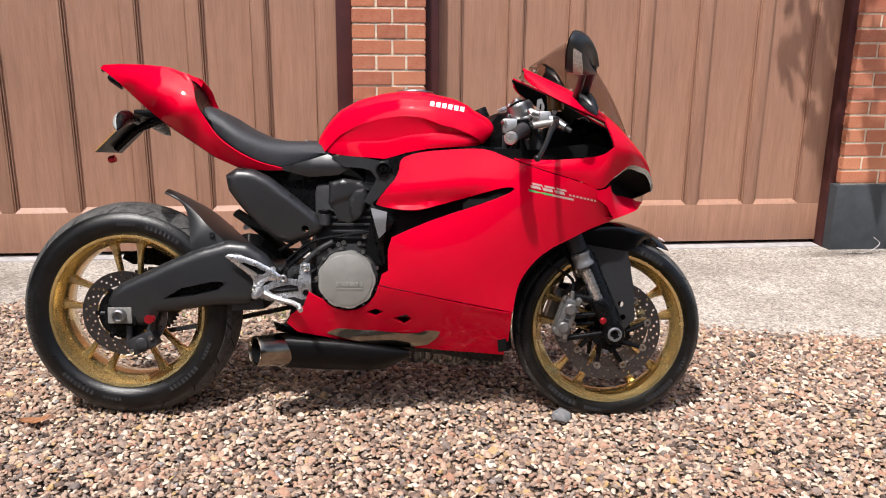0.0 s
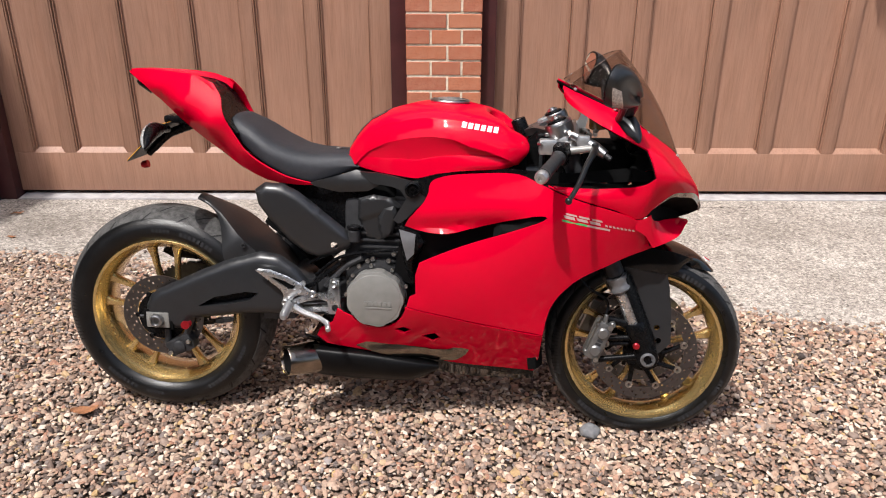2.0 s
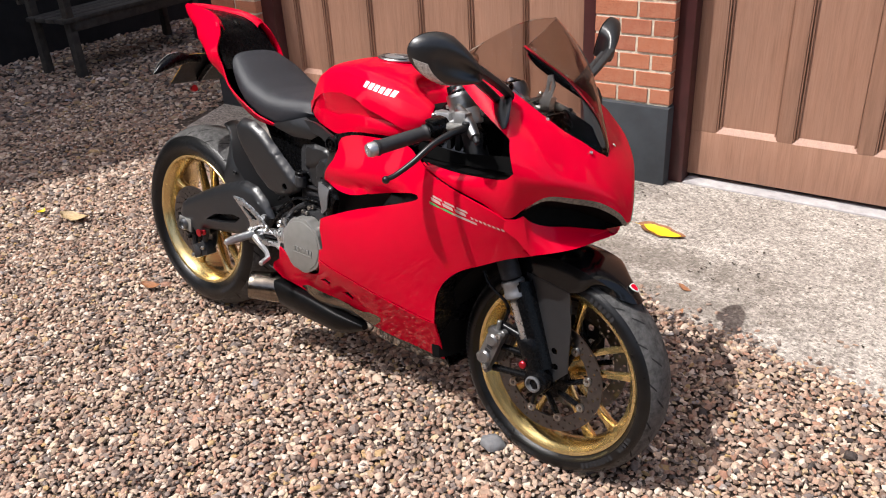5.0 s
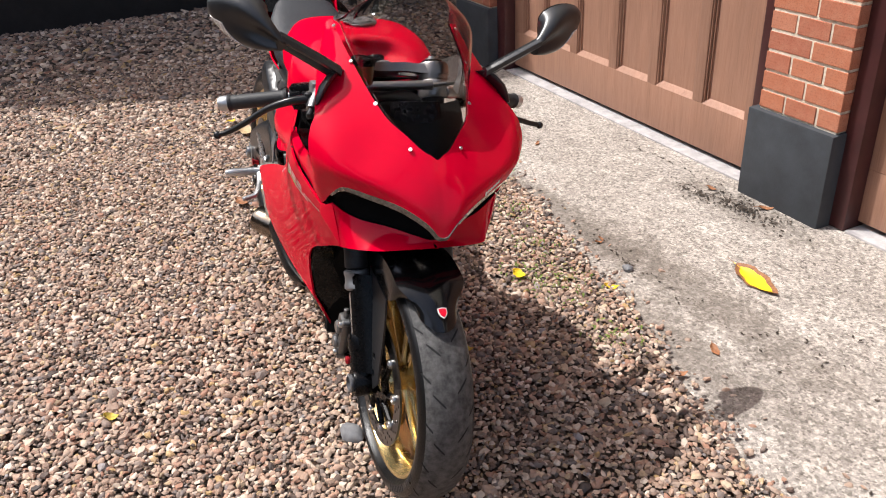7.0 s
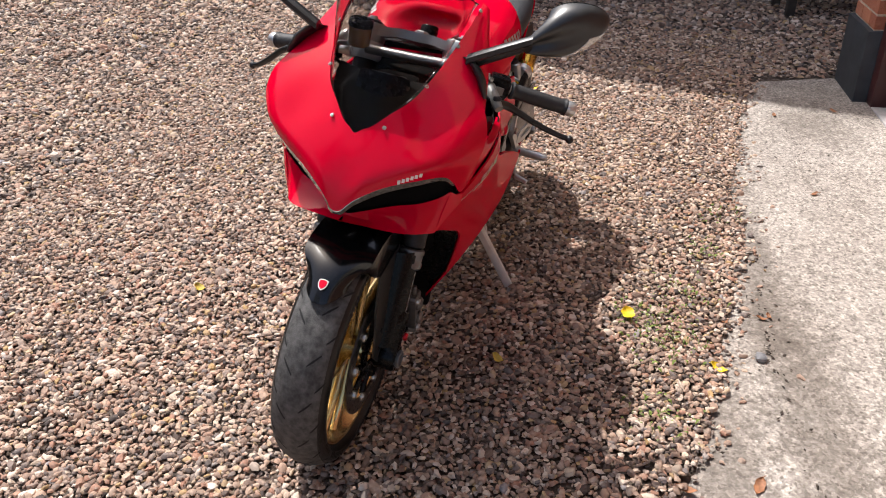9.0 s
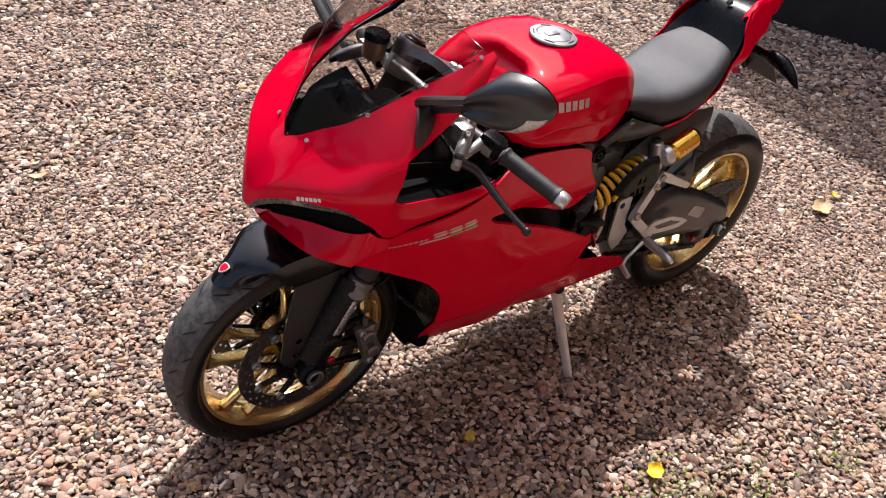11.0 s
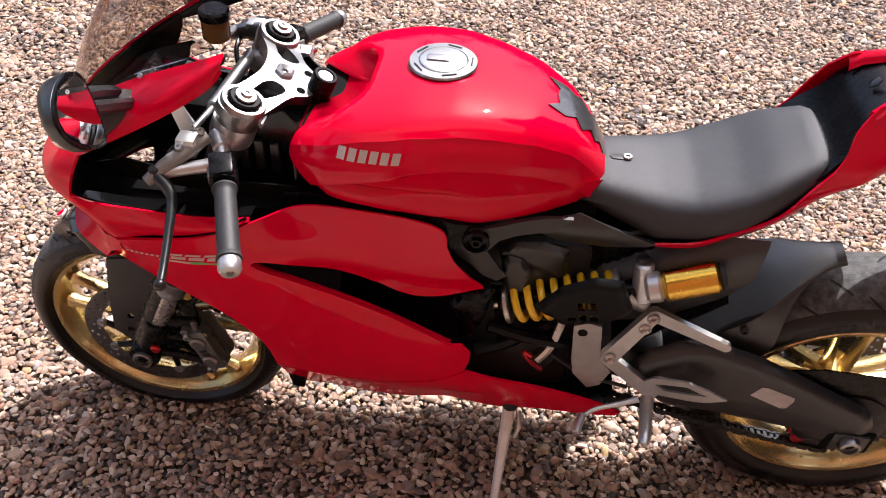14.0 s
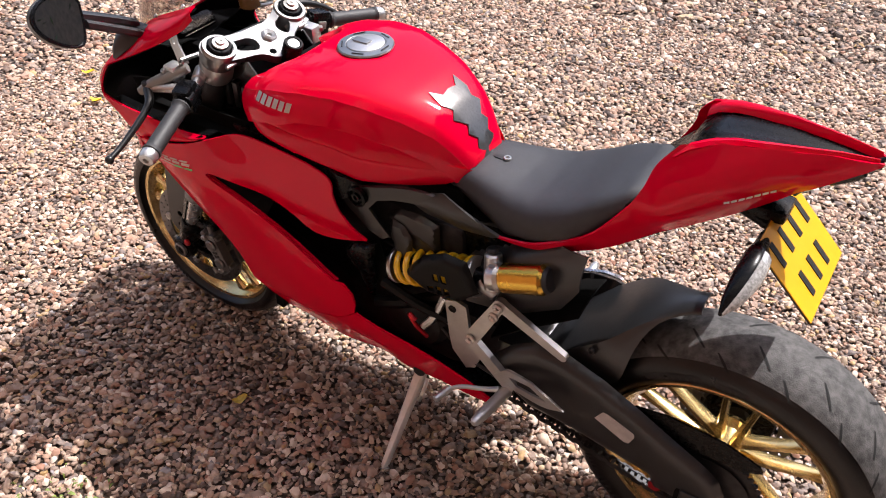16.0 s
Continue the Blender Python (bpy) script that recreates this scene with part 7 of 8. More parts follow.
for s in (-1, 1):
    Y = lambda v: s * v
    bm = bmesh.new()
    if s > 0:
        bar_link(bm, (0.492, Y(0.160), 0.492), (0.436, Y(0.152), 0.606), 0.016, 0.013)
        bar_link(bm, (0.436, Y(0.152), 0.606), (0.297, Y(0.155), 0.548), 0.013, 0.009, 0.006)
        bar_link(bm, (0.495, Y(0.160), 0.485), (0.400, Y(0.165), 0.408), 0.013, 0.014)
    else:
        bar_link(bm, (0.440, Y(0.150), 0.452), (0.395, Y(0.160), 0.405), 0.008, 0.011, 0.005)
    bmesh.ops.recalc_face_normals(bm, faces=bm.faces)
    hg = part("peg_hanger", bm, ALU, bike, "bare aluminium foot-peg hanger")
    for p in (((0.492, 0.168, 0.494), (0.437, 0.160, 0.603), (0.446, 0.160, 0.575)) if s > 0 else ((0.534, 0.164, 0.458), (0.472, 0.166, 0.428), (0.392, 0.166, 0.398))):
        part("hanger_bolt", lathe([(0.004, 0), (0.011, 0), (0.011, 0.005), (0.008, 0.008), (0.004, 0.004)], axis_to((p[0], s * p[1], p[2]), (p[0], s, p[2])), 16, True), STEEL, hg)
    if s < 0:
        arms = [(0.519, 0.466), (0.528, 0.472), (0.545, 0.470), (0.550, 0.400), (0.552, 0.382), (0.540, 0.368), (0.522, 0.366), (0.500, 0.374), (0.430, 0.362), (0.404, 0.368), (0.396, 0.384), (0.405, 0.400), (0.440, 0.418), (0.486, 0.427), (0.512, 0.424)]
        part("hanger_plate", shell(arms, lambda a, b: Vector((a, -0.160 + 0.16 * max(0.0, b - 0.41), b)), 0.014, 0.010, [[(0.424, 0.392), (0.452, 0.402), (0.490, 0.410), (0.512, 0.404), (0.514, 0.388), (0.496, 0.388), (0.440, 0.380)], ring(0.010, 14, 0.534, 0.385)]), POLISHED, hg)
        plate_ = [(0.306, 0.490), (0.316, 0.495), (0.350, 0.494), (0.400, 0.476), (0.437, 0.456), (0.474, 0.430), (0.470, 0.422), (0.430, 0.420), (0.404, 0.410), (0.398, 0.398), (0.386, 0.394), (0.385, 0.424), (0.376, 0.436)]
        HEEL_DROP = edge_drop(plate_, 0.010)
        part("heel_guard", shell(plate_, lambda a, b: Vector((a, -0.166 + 0.3 * HEEL_DROP(a, b), b)), 0.006, 0.007, [[(0.350, 0.471), (0.360, 0.473), (0.392, 0.462), (0.426, 0.445), (0.422, 0.438), (0.402, 0.438)]]), POLISHED, hg, "polished aluminium heel guard")
        part("heel_guard_backing", shell([(0.336, 0.478), (0.394, 0.470), (0.440, 0.444), (0.432, 0.430), (0.398, 0.428)], lambda a, b: Vector((a, -0.156, b)), 0.003, 0.02), VOID, hg)
    if s > 0:
        pl = [(0.566, 0.545), (0.540, 0.556), (0.516, 0.550), (0.508, 0.49), (0.502, 0.455), (0.478, 0.428), (0.492, 0.385), (0.514, 0.372), (0.548, 0.412), (0.556, 0.45)]
        part("hanger_plate", shell(pl, lambda a, b: Vector((a, s * 0.148, b)), 0.008, 0.02), ALU, hg)
        part("hanger_hole", lathe([(0, 0), (0.009, 0), (0.009, 0.002), (0, 0.002)], axis_to((0.548, s * 0.1475, 0.530), (0.548, s, 0.530)), 16), BLACK, hg)
        heel = [(0.432, 0.428), (0.405, 0.456), (0.345, 0.470), (0.305, 0.460), (0.268, 0.440), (0.300, 0.428), (0.385, 0.412)]
        part("heel_guard", shell(heel, lambda a, b: Vector((a, s * (0.172 + 0.02 * smoothstep(0.42, 0.30, a)), b)), 0.005, 0.012, [[(0.398, 0.440), (0.345, 0.457), (0.305, 0.446), (0.378, 0.428)]]), ALU, hg)
    part("foot_peg", lathe([(0, 0), (0.012, 0), (0.013, 0.01), (0.0125, 0.085), (0.010, 0.105), (0.006, 0.112), (0, 0.113)], axis_to((0.402, s * 0.168, 0.392), (0.415, s * 0.275, 0.395)), 16), ALU, hg, "aluminium foot peg")
    part("pedal", tube([(0.418, s * 0.172, 0.388), (0.45, s * 0.178, 0.374), (0.495, s * 0.19, 0.364), (0.520, s * 0.205, 0.356)], 0.006, 8, 6, [0.010, 0.008, 0.007] if s < 0 else [0.007, 0.005, 0.0045]), ALU, hg)
    part("pedal_rod", tube([(0.44, s * 0.150, 0.392), (0.52, s * 0.140, 0.40), (0.60, s * 0.12, 0.43)], 0.004, 8, 6), DARKMETAL, hg)
    part("pedal_pad", rod((0.519, s * 0.200, 0.356), (0.532, s * 0.242, 0.350), 0.0080, 0.0075, 12), ALU, hg)

# ---- side stand ----
bm = bmesh.new()
rows = []
for t in np.linspace(0, 1, 8):
    c = Vector((0.652, 0.112, 0.250)).lerp(Vector((0.662, 0.270, 0.040)), t)
    w = 0.0135 - 0.0065 * t
    rows.append([c + Vector((w * u, 0.011 * v, 0.007 * v)) for u, v in ((-1, -0.6), (-0.6, -1), (0.6, -1), (1, -0.6), (1, 0.6), (0.6, 1), (-0.6, 1), (-1, 0.6))])
stand = part("side_stand", loft(rows), STANDGREY, bike, "pale grey side stand leg")
part("stand_foot", rod((0.640, 0.272, 0.034), (0.690, 0.274, 0.034), 0.007, 0.006, 12), ALU, stand)
part("stand_spring", tube([(0.632, 0.125, 0.235), (0.628, 0.15, 0.215), (0.634, 0.16, 0.19)], 0.005, 8, 5), STEEL, stand)
part("stand_pivot", rod((0.652, 0.085, 0.255), (0.652, 0.135, 0.255), 0.018, 0.016, 18), DARKMETAL, stand)

# ---- cockpit: yoke, bars, levers ----
UP = Vector((-0.4, 0, 0.917)).normalized()
FWD = Vector((0.917, 0, 0.4)).normalized()
O = Vector((1.118, 0, 0.903))
half = [(0.066, 0.107), (0.056, 0.134), (0.028, 0.145), (0.0, 0.130), (-0.012, 0.098), (-0.034, 0.052), (-0.060, 0.030), (-0.070, 0.0)]
front = [(0.026, 0.0), (0.030, 0.030), (0.044, 0.066)]
outline = curve2([front[0], front[1], front[2]] + half, 4)
outline = outline + [(a, -b) for a, b in reversed(outline[1:-1])]
wins = [curve2([(0.026, 0.070), (0.014, 0.077), (0.000, 0.076), (-0.020, 0.052), (-0.022, 0.042), (-0.012, 0.034), (0.004, 0.034), (0.016, 0.046)], 2), curve2([(0.016, -0.046), (0.004, -0.034), (-0.012, -0.034), (-0.022, -0.042), (-0.020, -0.052), (0.000, -0.076), (0.014, -0.077), (0.026, -0.070)], 2), ring(0.008, 12, -0.044, 0.026), ring(0.008, 12, -0.044, -0.026)]
bm = shell(outline, lambda a, b: O + FWD * a + Vector((0, b, 0)) + UP * (0.016 - 0.010 * smoothstep(0.03, 0.10, abs(b))), 0.0, 0.012, wins)
if bm.faces[:][0].normal.dot(UP) < 0:
    bmesh.ops.reverse_faces(bm, faces=bm.faces[:])
thicken(bm, 0.020)
yoke = part("top_yoke", bm, ALUBRIGHT, bike, "bright machined aluminium top yoke")
for s in (-1, 1):
    c = O + FWD * 0.028 + Vector((0, s * 0.107, 0)) + UP * 0.004
    part("fork_eye", lathe([(0.028, -0.030), (0.035, -0.030), (0.0362, -0.024), (0.0362, 0.006), (0.034, 0.010), (0.0285, 0.010)], axis_to(c, c + UP), 36, True), ALUBRIGHT, yoke)
    part("fork_cap", lathe([(0, 0.004), (0.026, 0.004), (0.026, 0.013), (0.023, 0.016), (0.012, 0.016), (0.011, 0.020), (0, 0.020)], axis_to(c, c + UP), 24), BLACK, yoke, "black fork cap with silver adjuster")
    part("adjuster", lathe([(0, 0.018), (0.017, 0.018), (0.0165, 0.021), (0.010, 0.0215), (0.009, 0.026), (0.004, 0.026), (0.003, 0.023), (0, 0.023)], axis_to(c, c + UP), 12), STEEL, yoke)
    part("pinch_bolt", rod(c + FWD * -0.038 + UP * -0.012 + Vector((0, -s * 0.01, 0)), c + FWD * -0.038 + UP * -0.012 + Vector((0, s * 0.016, 0)), 0.005), STEEL, yoke)
part("stem_nut", lathe([(0.006, 0.014), (0.017, 0.014), (0.017, 0.022), (0.013, 0.025), (0.006, 0.020)], axis_to(O + FWD * -0.008, O + FWD * -0.008 + UP), 6, True), ALU, yoke)
part("ignition_lock", lathe([(0, -0.03), (0.021, -0.03), (0.021, 0.012), (0.019, 0.015), (0.015, 0.015), (0.014, 0.011), (0, 0.011)], axis_to((1.040, 0, 0.905), Vector((1.040, 0, 0.905)) + UP), 24), BLACK, bike, "black ignition lock")
part("key_face", lathe([(0, 0.0115), (0.0125, 0.0115), (0.0125, 0.0135), (0, 0.0135)], axis_to((1.040, 0, 0.905), Vector((1.040, 0, 0.905)) + UP), 18), ALU, bike)
part("lower_yoke", box((1.225, -0.135, 0.700), (1.285, 0.135, 0.735), 0.008), BLACK, bike)
part("steering_damper", rod((1.19, -0.10, 0.885), (1.20, 0.09, 0.893), 0.011, 0.011, 16), ALUBRIGHT, bike, "polished steering damper")
part("damper_rod", rod((1.20, 0.09, 0.893), (1.205, 0.16, 0.90), 0.005, 0.005, 12), STEEL, bike)

for s in (-1, 1):
    S = lambda x, y, z: Vector((x, s * y, z))
    a, b = S(1.172, 0.140, 0.868), S(1.094, 0.366, 0.822)
    d = (b - a).normalized()
    clampc = on_fork(0.872, s * 0.106)
    bar = part("handlebar", rod(a - d * 0.02, b - d * 0.004, 0.0112, None, 18), ALU, bike, "clip-on handlebar")
    part("bar_clamp", lathe([(0.0268, -0.020), (0.034, -0.020), (0.036, -0.014), (0.036, 0.014), (0.034, 0.020), (0.0268, 0.020)], axis_to(clampc, clampc + UP), 30, True), ALU, bar)
    part("clamp_arm", rod(clampc + Vector((0.02, s * 0.02, 0)), a + d * 0.02, 0.015, 0.014, 14), ALU, bar)
    # ribbed grip
    prof = [(0.0115, 0.095)]
    prof += [(0.019, 0.097), (0.020, 0.101), (0.0175, 0.105)]
    for k in range(22):
        z = 0.108 + 0.0052 * k
        prof += [(0.0168, z), (0.0162, z + 0.0026)]
    prof += [(0.0175, 0.224), (0.019, 0.226), (0.019, 0.230), (0.0115, 0.231)]
    part("grip", lathe(prof, axis_to(a, b), 22), GRIP, bar, "black rubber grip")
    part("bar_end", lathe([(0, 0.229), (0.0155, 0.229), (0.017, 0.233), (0.017, 0.246), (0.014, 0.252), (0.006, 0.253), (0.005, 0.248), (0, 0.248)], axis_to(a, b), 22), ALU, bar, "machined bar-end weight")
    m = axis_to(a, b)
    bm = bmesh.new()
    add_lathe(bm, [(0.0115, 0.040), (0.020, 0.042), (0.021, 0.060), (0.019, 0.064), (0.022, 0.067), (0.022, 0.090), (0.0115, 0.092)], m, 20, True)
    add_box(bm, (-0.020, -0.028, 0.045), (0.016, 0.026, 0.088), 0.005, m)
    bmesh.ops.recalc_face_normals(bm, faces=bm.faces)
    sg = part("switchgear", bm, BLACK, bar, "black switch housing")
    bm = bmesh.new()
    add_box(bm, (-0.024, -0.012, 0.058), (-0.018, 0.006, 0.078), 0.002, m)
    add_box(bm, (0.000, -0.034, 0.055), (0.010, -0.026, 0.070), 0.002, m)
    part("switch_button", bm, GREYMETAL, sg)
    # lever with perch and ball end
    pv = S(1.250, 0.222, 0.854) if s > 0 else S(1.234, 0.205, 0.872)
    perch = part("lever_perch", tube([a + d * 0.048, (a + d * 0.045).lerp(pv, 0.5), pv], 0.010, 12, 6, [0.012, 0.010, 0.009]), GREYMETAL if s < 0 else ALU, bar, "cast lever perch")
    part("lever_pivot", rod(pv + Vector((0, 0, -0.014)), pv + Vector((0, 0, 0.014)), 0.009, 0.009, 14), DARKMETAL, perch)
    lev = part("hand_lever", tube([pv, *([S(1.222, 0.244, 0.842), S(1.213, 0.268, 0.830), S(1.206, 0.310, 0.812), S(1.199, 0.352, 0.798), S(1.194, 0.382, 0.791)] if s > 0 else [S(1.226, 0.246, 0.864), S(1.208, 0.290, 0.842), S(1.190, 0.330, 0.808), S(1.172, 0.364, 0.782), S(1.162, 0.384, 0.772)])], 0.007, 10, 6, [0.010, 0.009, 0.0075, 0.0068, 0.0062, 0.006]), LEVER, bar, "black hand lever with ball end")
    bm = bmesh.new()
    bmesh.ops.create_uvsphere(bm, u_segments=14, v_segments=10, radius=0.009, matrix=Matrix.Translation(S(1.194, 0.385, 0.790) if s > 0 else S(1.161, 0.387, 0.771)))
    part("lever_ball", bm, LEVER, lev)
    part("cable", tube([pv + Vector((0.0, 0, 0.0)), S(1.238, 0.150, 0.862), S(1.225, 0.115, 0.83), S(1.21, 0.10, 0.78)], 0.0045, 8, 8), BLACK, bar)
# clutch cylinder and its flat bracket on the left bar
cl = part("clutch_cylinder", tube([(1.262, 0.232, 0.846), (1.238, 0.212, 0.862), (1.205, 0.182, 0.880), (1.182, 0.162, 0.892)], 0.012, 14, 5, [0.009, 0.0125, 0.0125, 0.010]), GREYMETAL, bike, "cast grey clutch cylinder")
part("cylinder_flange", box((1.196, 0.160, 0.864), (1.226, 0.190, 0.898), 0.005), ALU, cl)
part("bracket", shell([(1.205, 0.885), (1.236, 0.880), (1.250, 0.935), (1.240, 0.962), (1.226, 0.958), (1.224, 0.925)], lambda a, b: Vector((a, 0.142, b)), 0.004, 0.012, [[(1.232, 0.920), (1.238, 0.921), (1.240, 0.945), (1.235, 0.945)]]), ALU, cl)
for q in ((1.217, 0.195, 0.888), (1.190, 0.168, 0.902)):
    bolt(q, (0, 0.4, 0.9), 0.006, cl, STEEL, 0.006)
# brake master cylinder and fluid cup on the right bar
mc = part("master_cylinder", tube([(1.262, -0.205, 0.856), (1.236, -0.190, 0.872), (1.205, -0.172, 0.888), (1.178, -0.158, 0.900)], 0.014, 14, 5, [0.012, 0.0155, 0.0145, 0.011]), ALUBRIGHT, bike, "bright brake master cylinder")
part("cylinder_flange", box((1.190, -0.195, 0.868), (1.222, -0.165, 0.902), 0.005), ALU, mc)
part("banjo_bolt", rod((1.176, -0.158, 0.898), (1.166, -0.152, 0.908), 0.009, 0.008, 6), STEEL, mc)
part("push_rod", rod((1.262, -0.205, 0.856), (1.276, -0.213, 0.846), 0.007, 0.007, 12), DARKMETAL, mc)
part("clamp_block", box((1.092, -0.150, 0.842), (1.140, -0.118, 0.884), 0.007), ALU, bike, "cast handlebar clamp block")
part("clamp_bolt", rod((1.090, -0.146, 0.872), (1.100, -0.156, 0.872), 0.006, 0.006, 10), STEEL, bike)
# near-black block added to darken the gap behind the bars
part("head_cover", box((1.058, -0.074, 0.765), (1.205, 0.074, 0.862), 0.02), VOID, bike, "near-black filler block behind the handlebars")
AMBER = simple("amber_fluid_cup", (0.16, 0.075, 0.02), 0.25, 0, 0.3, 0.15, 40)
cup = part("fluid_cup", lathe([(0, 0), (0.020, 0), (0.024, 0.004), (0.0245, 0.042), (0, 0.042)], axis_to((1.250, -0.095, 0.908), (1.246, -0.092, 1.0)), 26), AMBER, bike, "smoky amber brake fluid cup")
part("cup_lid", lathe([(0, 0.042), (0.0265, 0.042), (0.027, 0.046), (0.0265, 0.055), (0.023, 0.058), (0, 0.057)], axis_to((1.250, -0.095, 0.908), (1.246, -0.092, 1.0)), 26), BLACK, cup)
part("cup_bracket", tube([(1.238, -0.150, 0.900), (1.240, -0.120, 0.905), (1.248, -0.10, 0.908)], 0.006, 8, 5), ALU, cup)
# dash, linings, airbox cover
# block added to stop the view through the cockpit and keep it dark
part("dash_support", box((1.225, -0.050, 0.755), (1.350, 0.050, 0.868), 0.02), VOID, bike, "near-black filler block behind the forks")
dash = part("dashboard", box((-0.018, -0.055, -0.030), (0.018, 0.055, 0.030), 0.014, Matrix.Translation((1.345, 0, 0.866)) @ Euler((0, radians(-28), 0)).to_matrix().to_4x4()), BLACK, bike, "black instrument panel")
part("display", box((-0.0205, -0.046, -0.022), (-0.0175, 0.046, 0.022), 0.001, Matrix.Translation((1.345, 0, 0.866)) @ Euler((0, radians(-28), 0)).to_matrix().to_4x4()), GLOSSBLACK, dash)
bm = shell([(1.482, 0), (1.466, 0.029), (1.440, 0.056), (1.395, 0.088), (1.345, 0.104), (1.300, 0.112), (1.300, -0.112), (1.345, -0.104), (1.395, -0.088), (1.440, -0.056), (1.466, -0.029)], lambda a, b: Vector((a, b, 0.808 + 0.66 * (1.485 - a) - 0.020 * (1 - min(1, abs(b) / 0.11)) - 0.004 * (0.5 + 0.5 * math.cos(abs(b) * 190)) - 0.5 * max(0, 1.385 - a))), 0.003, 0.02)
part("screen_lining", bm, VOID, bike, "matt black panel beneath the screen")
# cockpit shade is carried by the near-black of these panels
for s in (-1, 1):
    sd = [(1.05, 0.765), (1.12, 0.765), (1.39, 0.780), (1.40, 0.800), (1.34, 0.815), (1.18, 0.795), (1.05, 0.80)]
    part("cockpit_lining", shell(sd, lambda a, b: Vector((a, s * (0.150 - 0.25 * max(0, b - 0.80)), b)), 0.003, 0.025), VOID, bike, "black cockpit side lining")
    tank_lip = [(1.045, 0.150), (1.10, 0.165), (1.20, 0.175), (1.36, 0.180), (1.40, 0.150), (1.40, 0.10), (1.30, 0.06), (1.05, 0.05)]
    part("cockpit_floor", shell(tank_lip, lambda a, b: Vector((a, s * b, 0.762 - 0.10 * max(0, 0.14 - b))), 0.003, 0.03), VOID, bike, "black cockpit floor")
for s in (-1, 1):
    rows = [[Vector((x, s * (y - d), z - 0.15 * d)) for x, y, z in ((1.388, 0.226, 0.786), (1.360, 0.221, 0.780), (1.300, 0.214, 0.771), (1.220, 0.210, 0.766), (1.150, 0.204, 0.768), (1.120, 0.199, 0.771))] for d in (0.0, 0.012, 0.030)]
    bm = loft(rows, closed_ring=False, cap=False)
    thicken(bm, 0.003)
    part("opening_ledge", bm, GLOSSBLACK, bike, "gloss black ledge inside the cockpit opening")
for s in (-1, 1):
    pl = [(1.058, 0.772), (1.120, 0.764), (1.186, 0.766), (1.172, 0.840), (1.146, 0.876), (1.086, 0.898), (1.060, 0.868)]
    hp = part("head_panel", shell(pl, lambda a, b: Vector((a, s * (0.088 + 0.012 * smoothstep(0.80, 0.77, b)), b)), 0.004, 0.016), GLOSSBLACK, bike, "gloss black ribbed panel beside the steering head")
    for k in range(3):
        x0 = 1.096 + 0.026 * k
        part("panel_rib", box((x0, min(s * 0.088, s * 0.098), 0.782), (x0 + 0.015, max(s * 0.088, s * 0.098), 0.838 + 0.004 * k), 0.003), SATIN, hp)
part("airbox_cover", box((1.000, -0.125, 0.770), (1.062, 0.125, 0.875), 0.015), VOID, bike, "black airbox cover before the tank")
bm = bmesh.new()
for k in range(3):
    add_box(bm, (1.0625, 0.045 + 0.028 * k, 0.79), (1.066, 0.066 + 0.028 * k, 0.85), 0.001)
part("cover_grille", bm, GREYMETAL, bike)

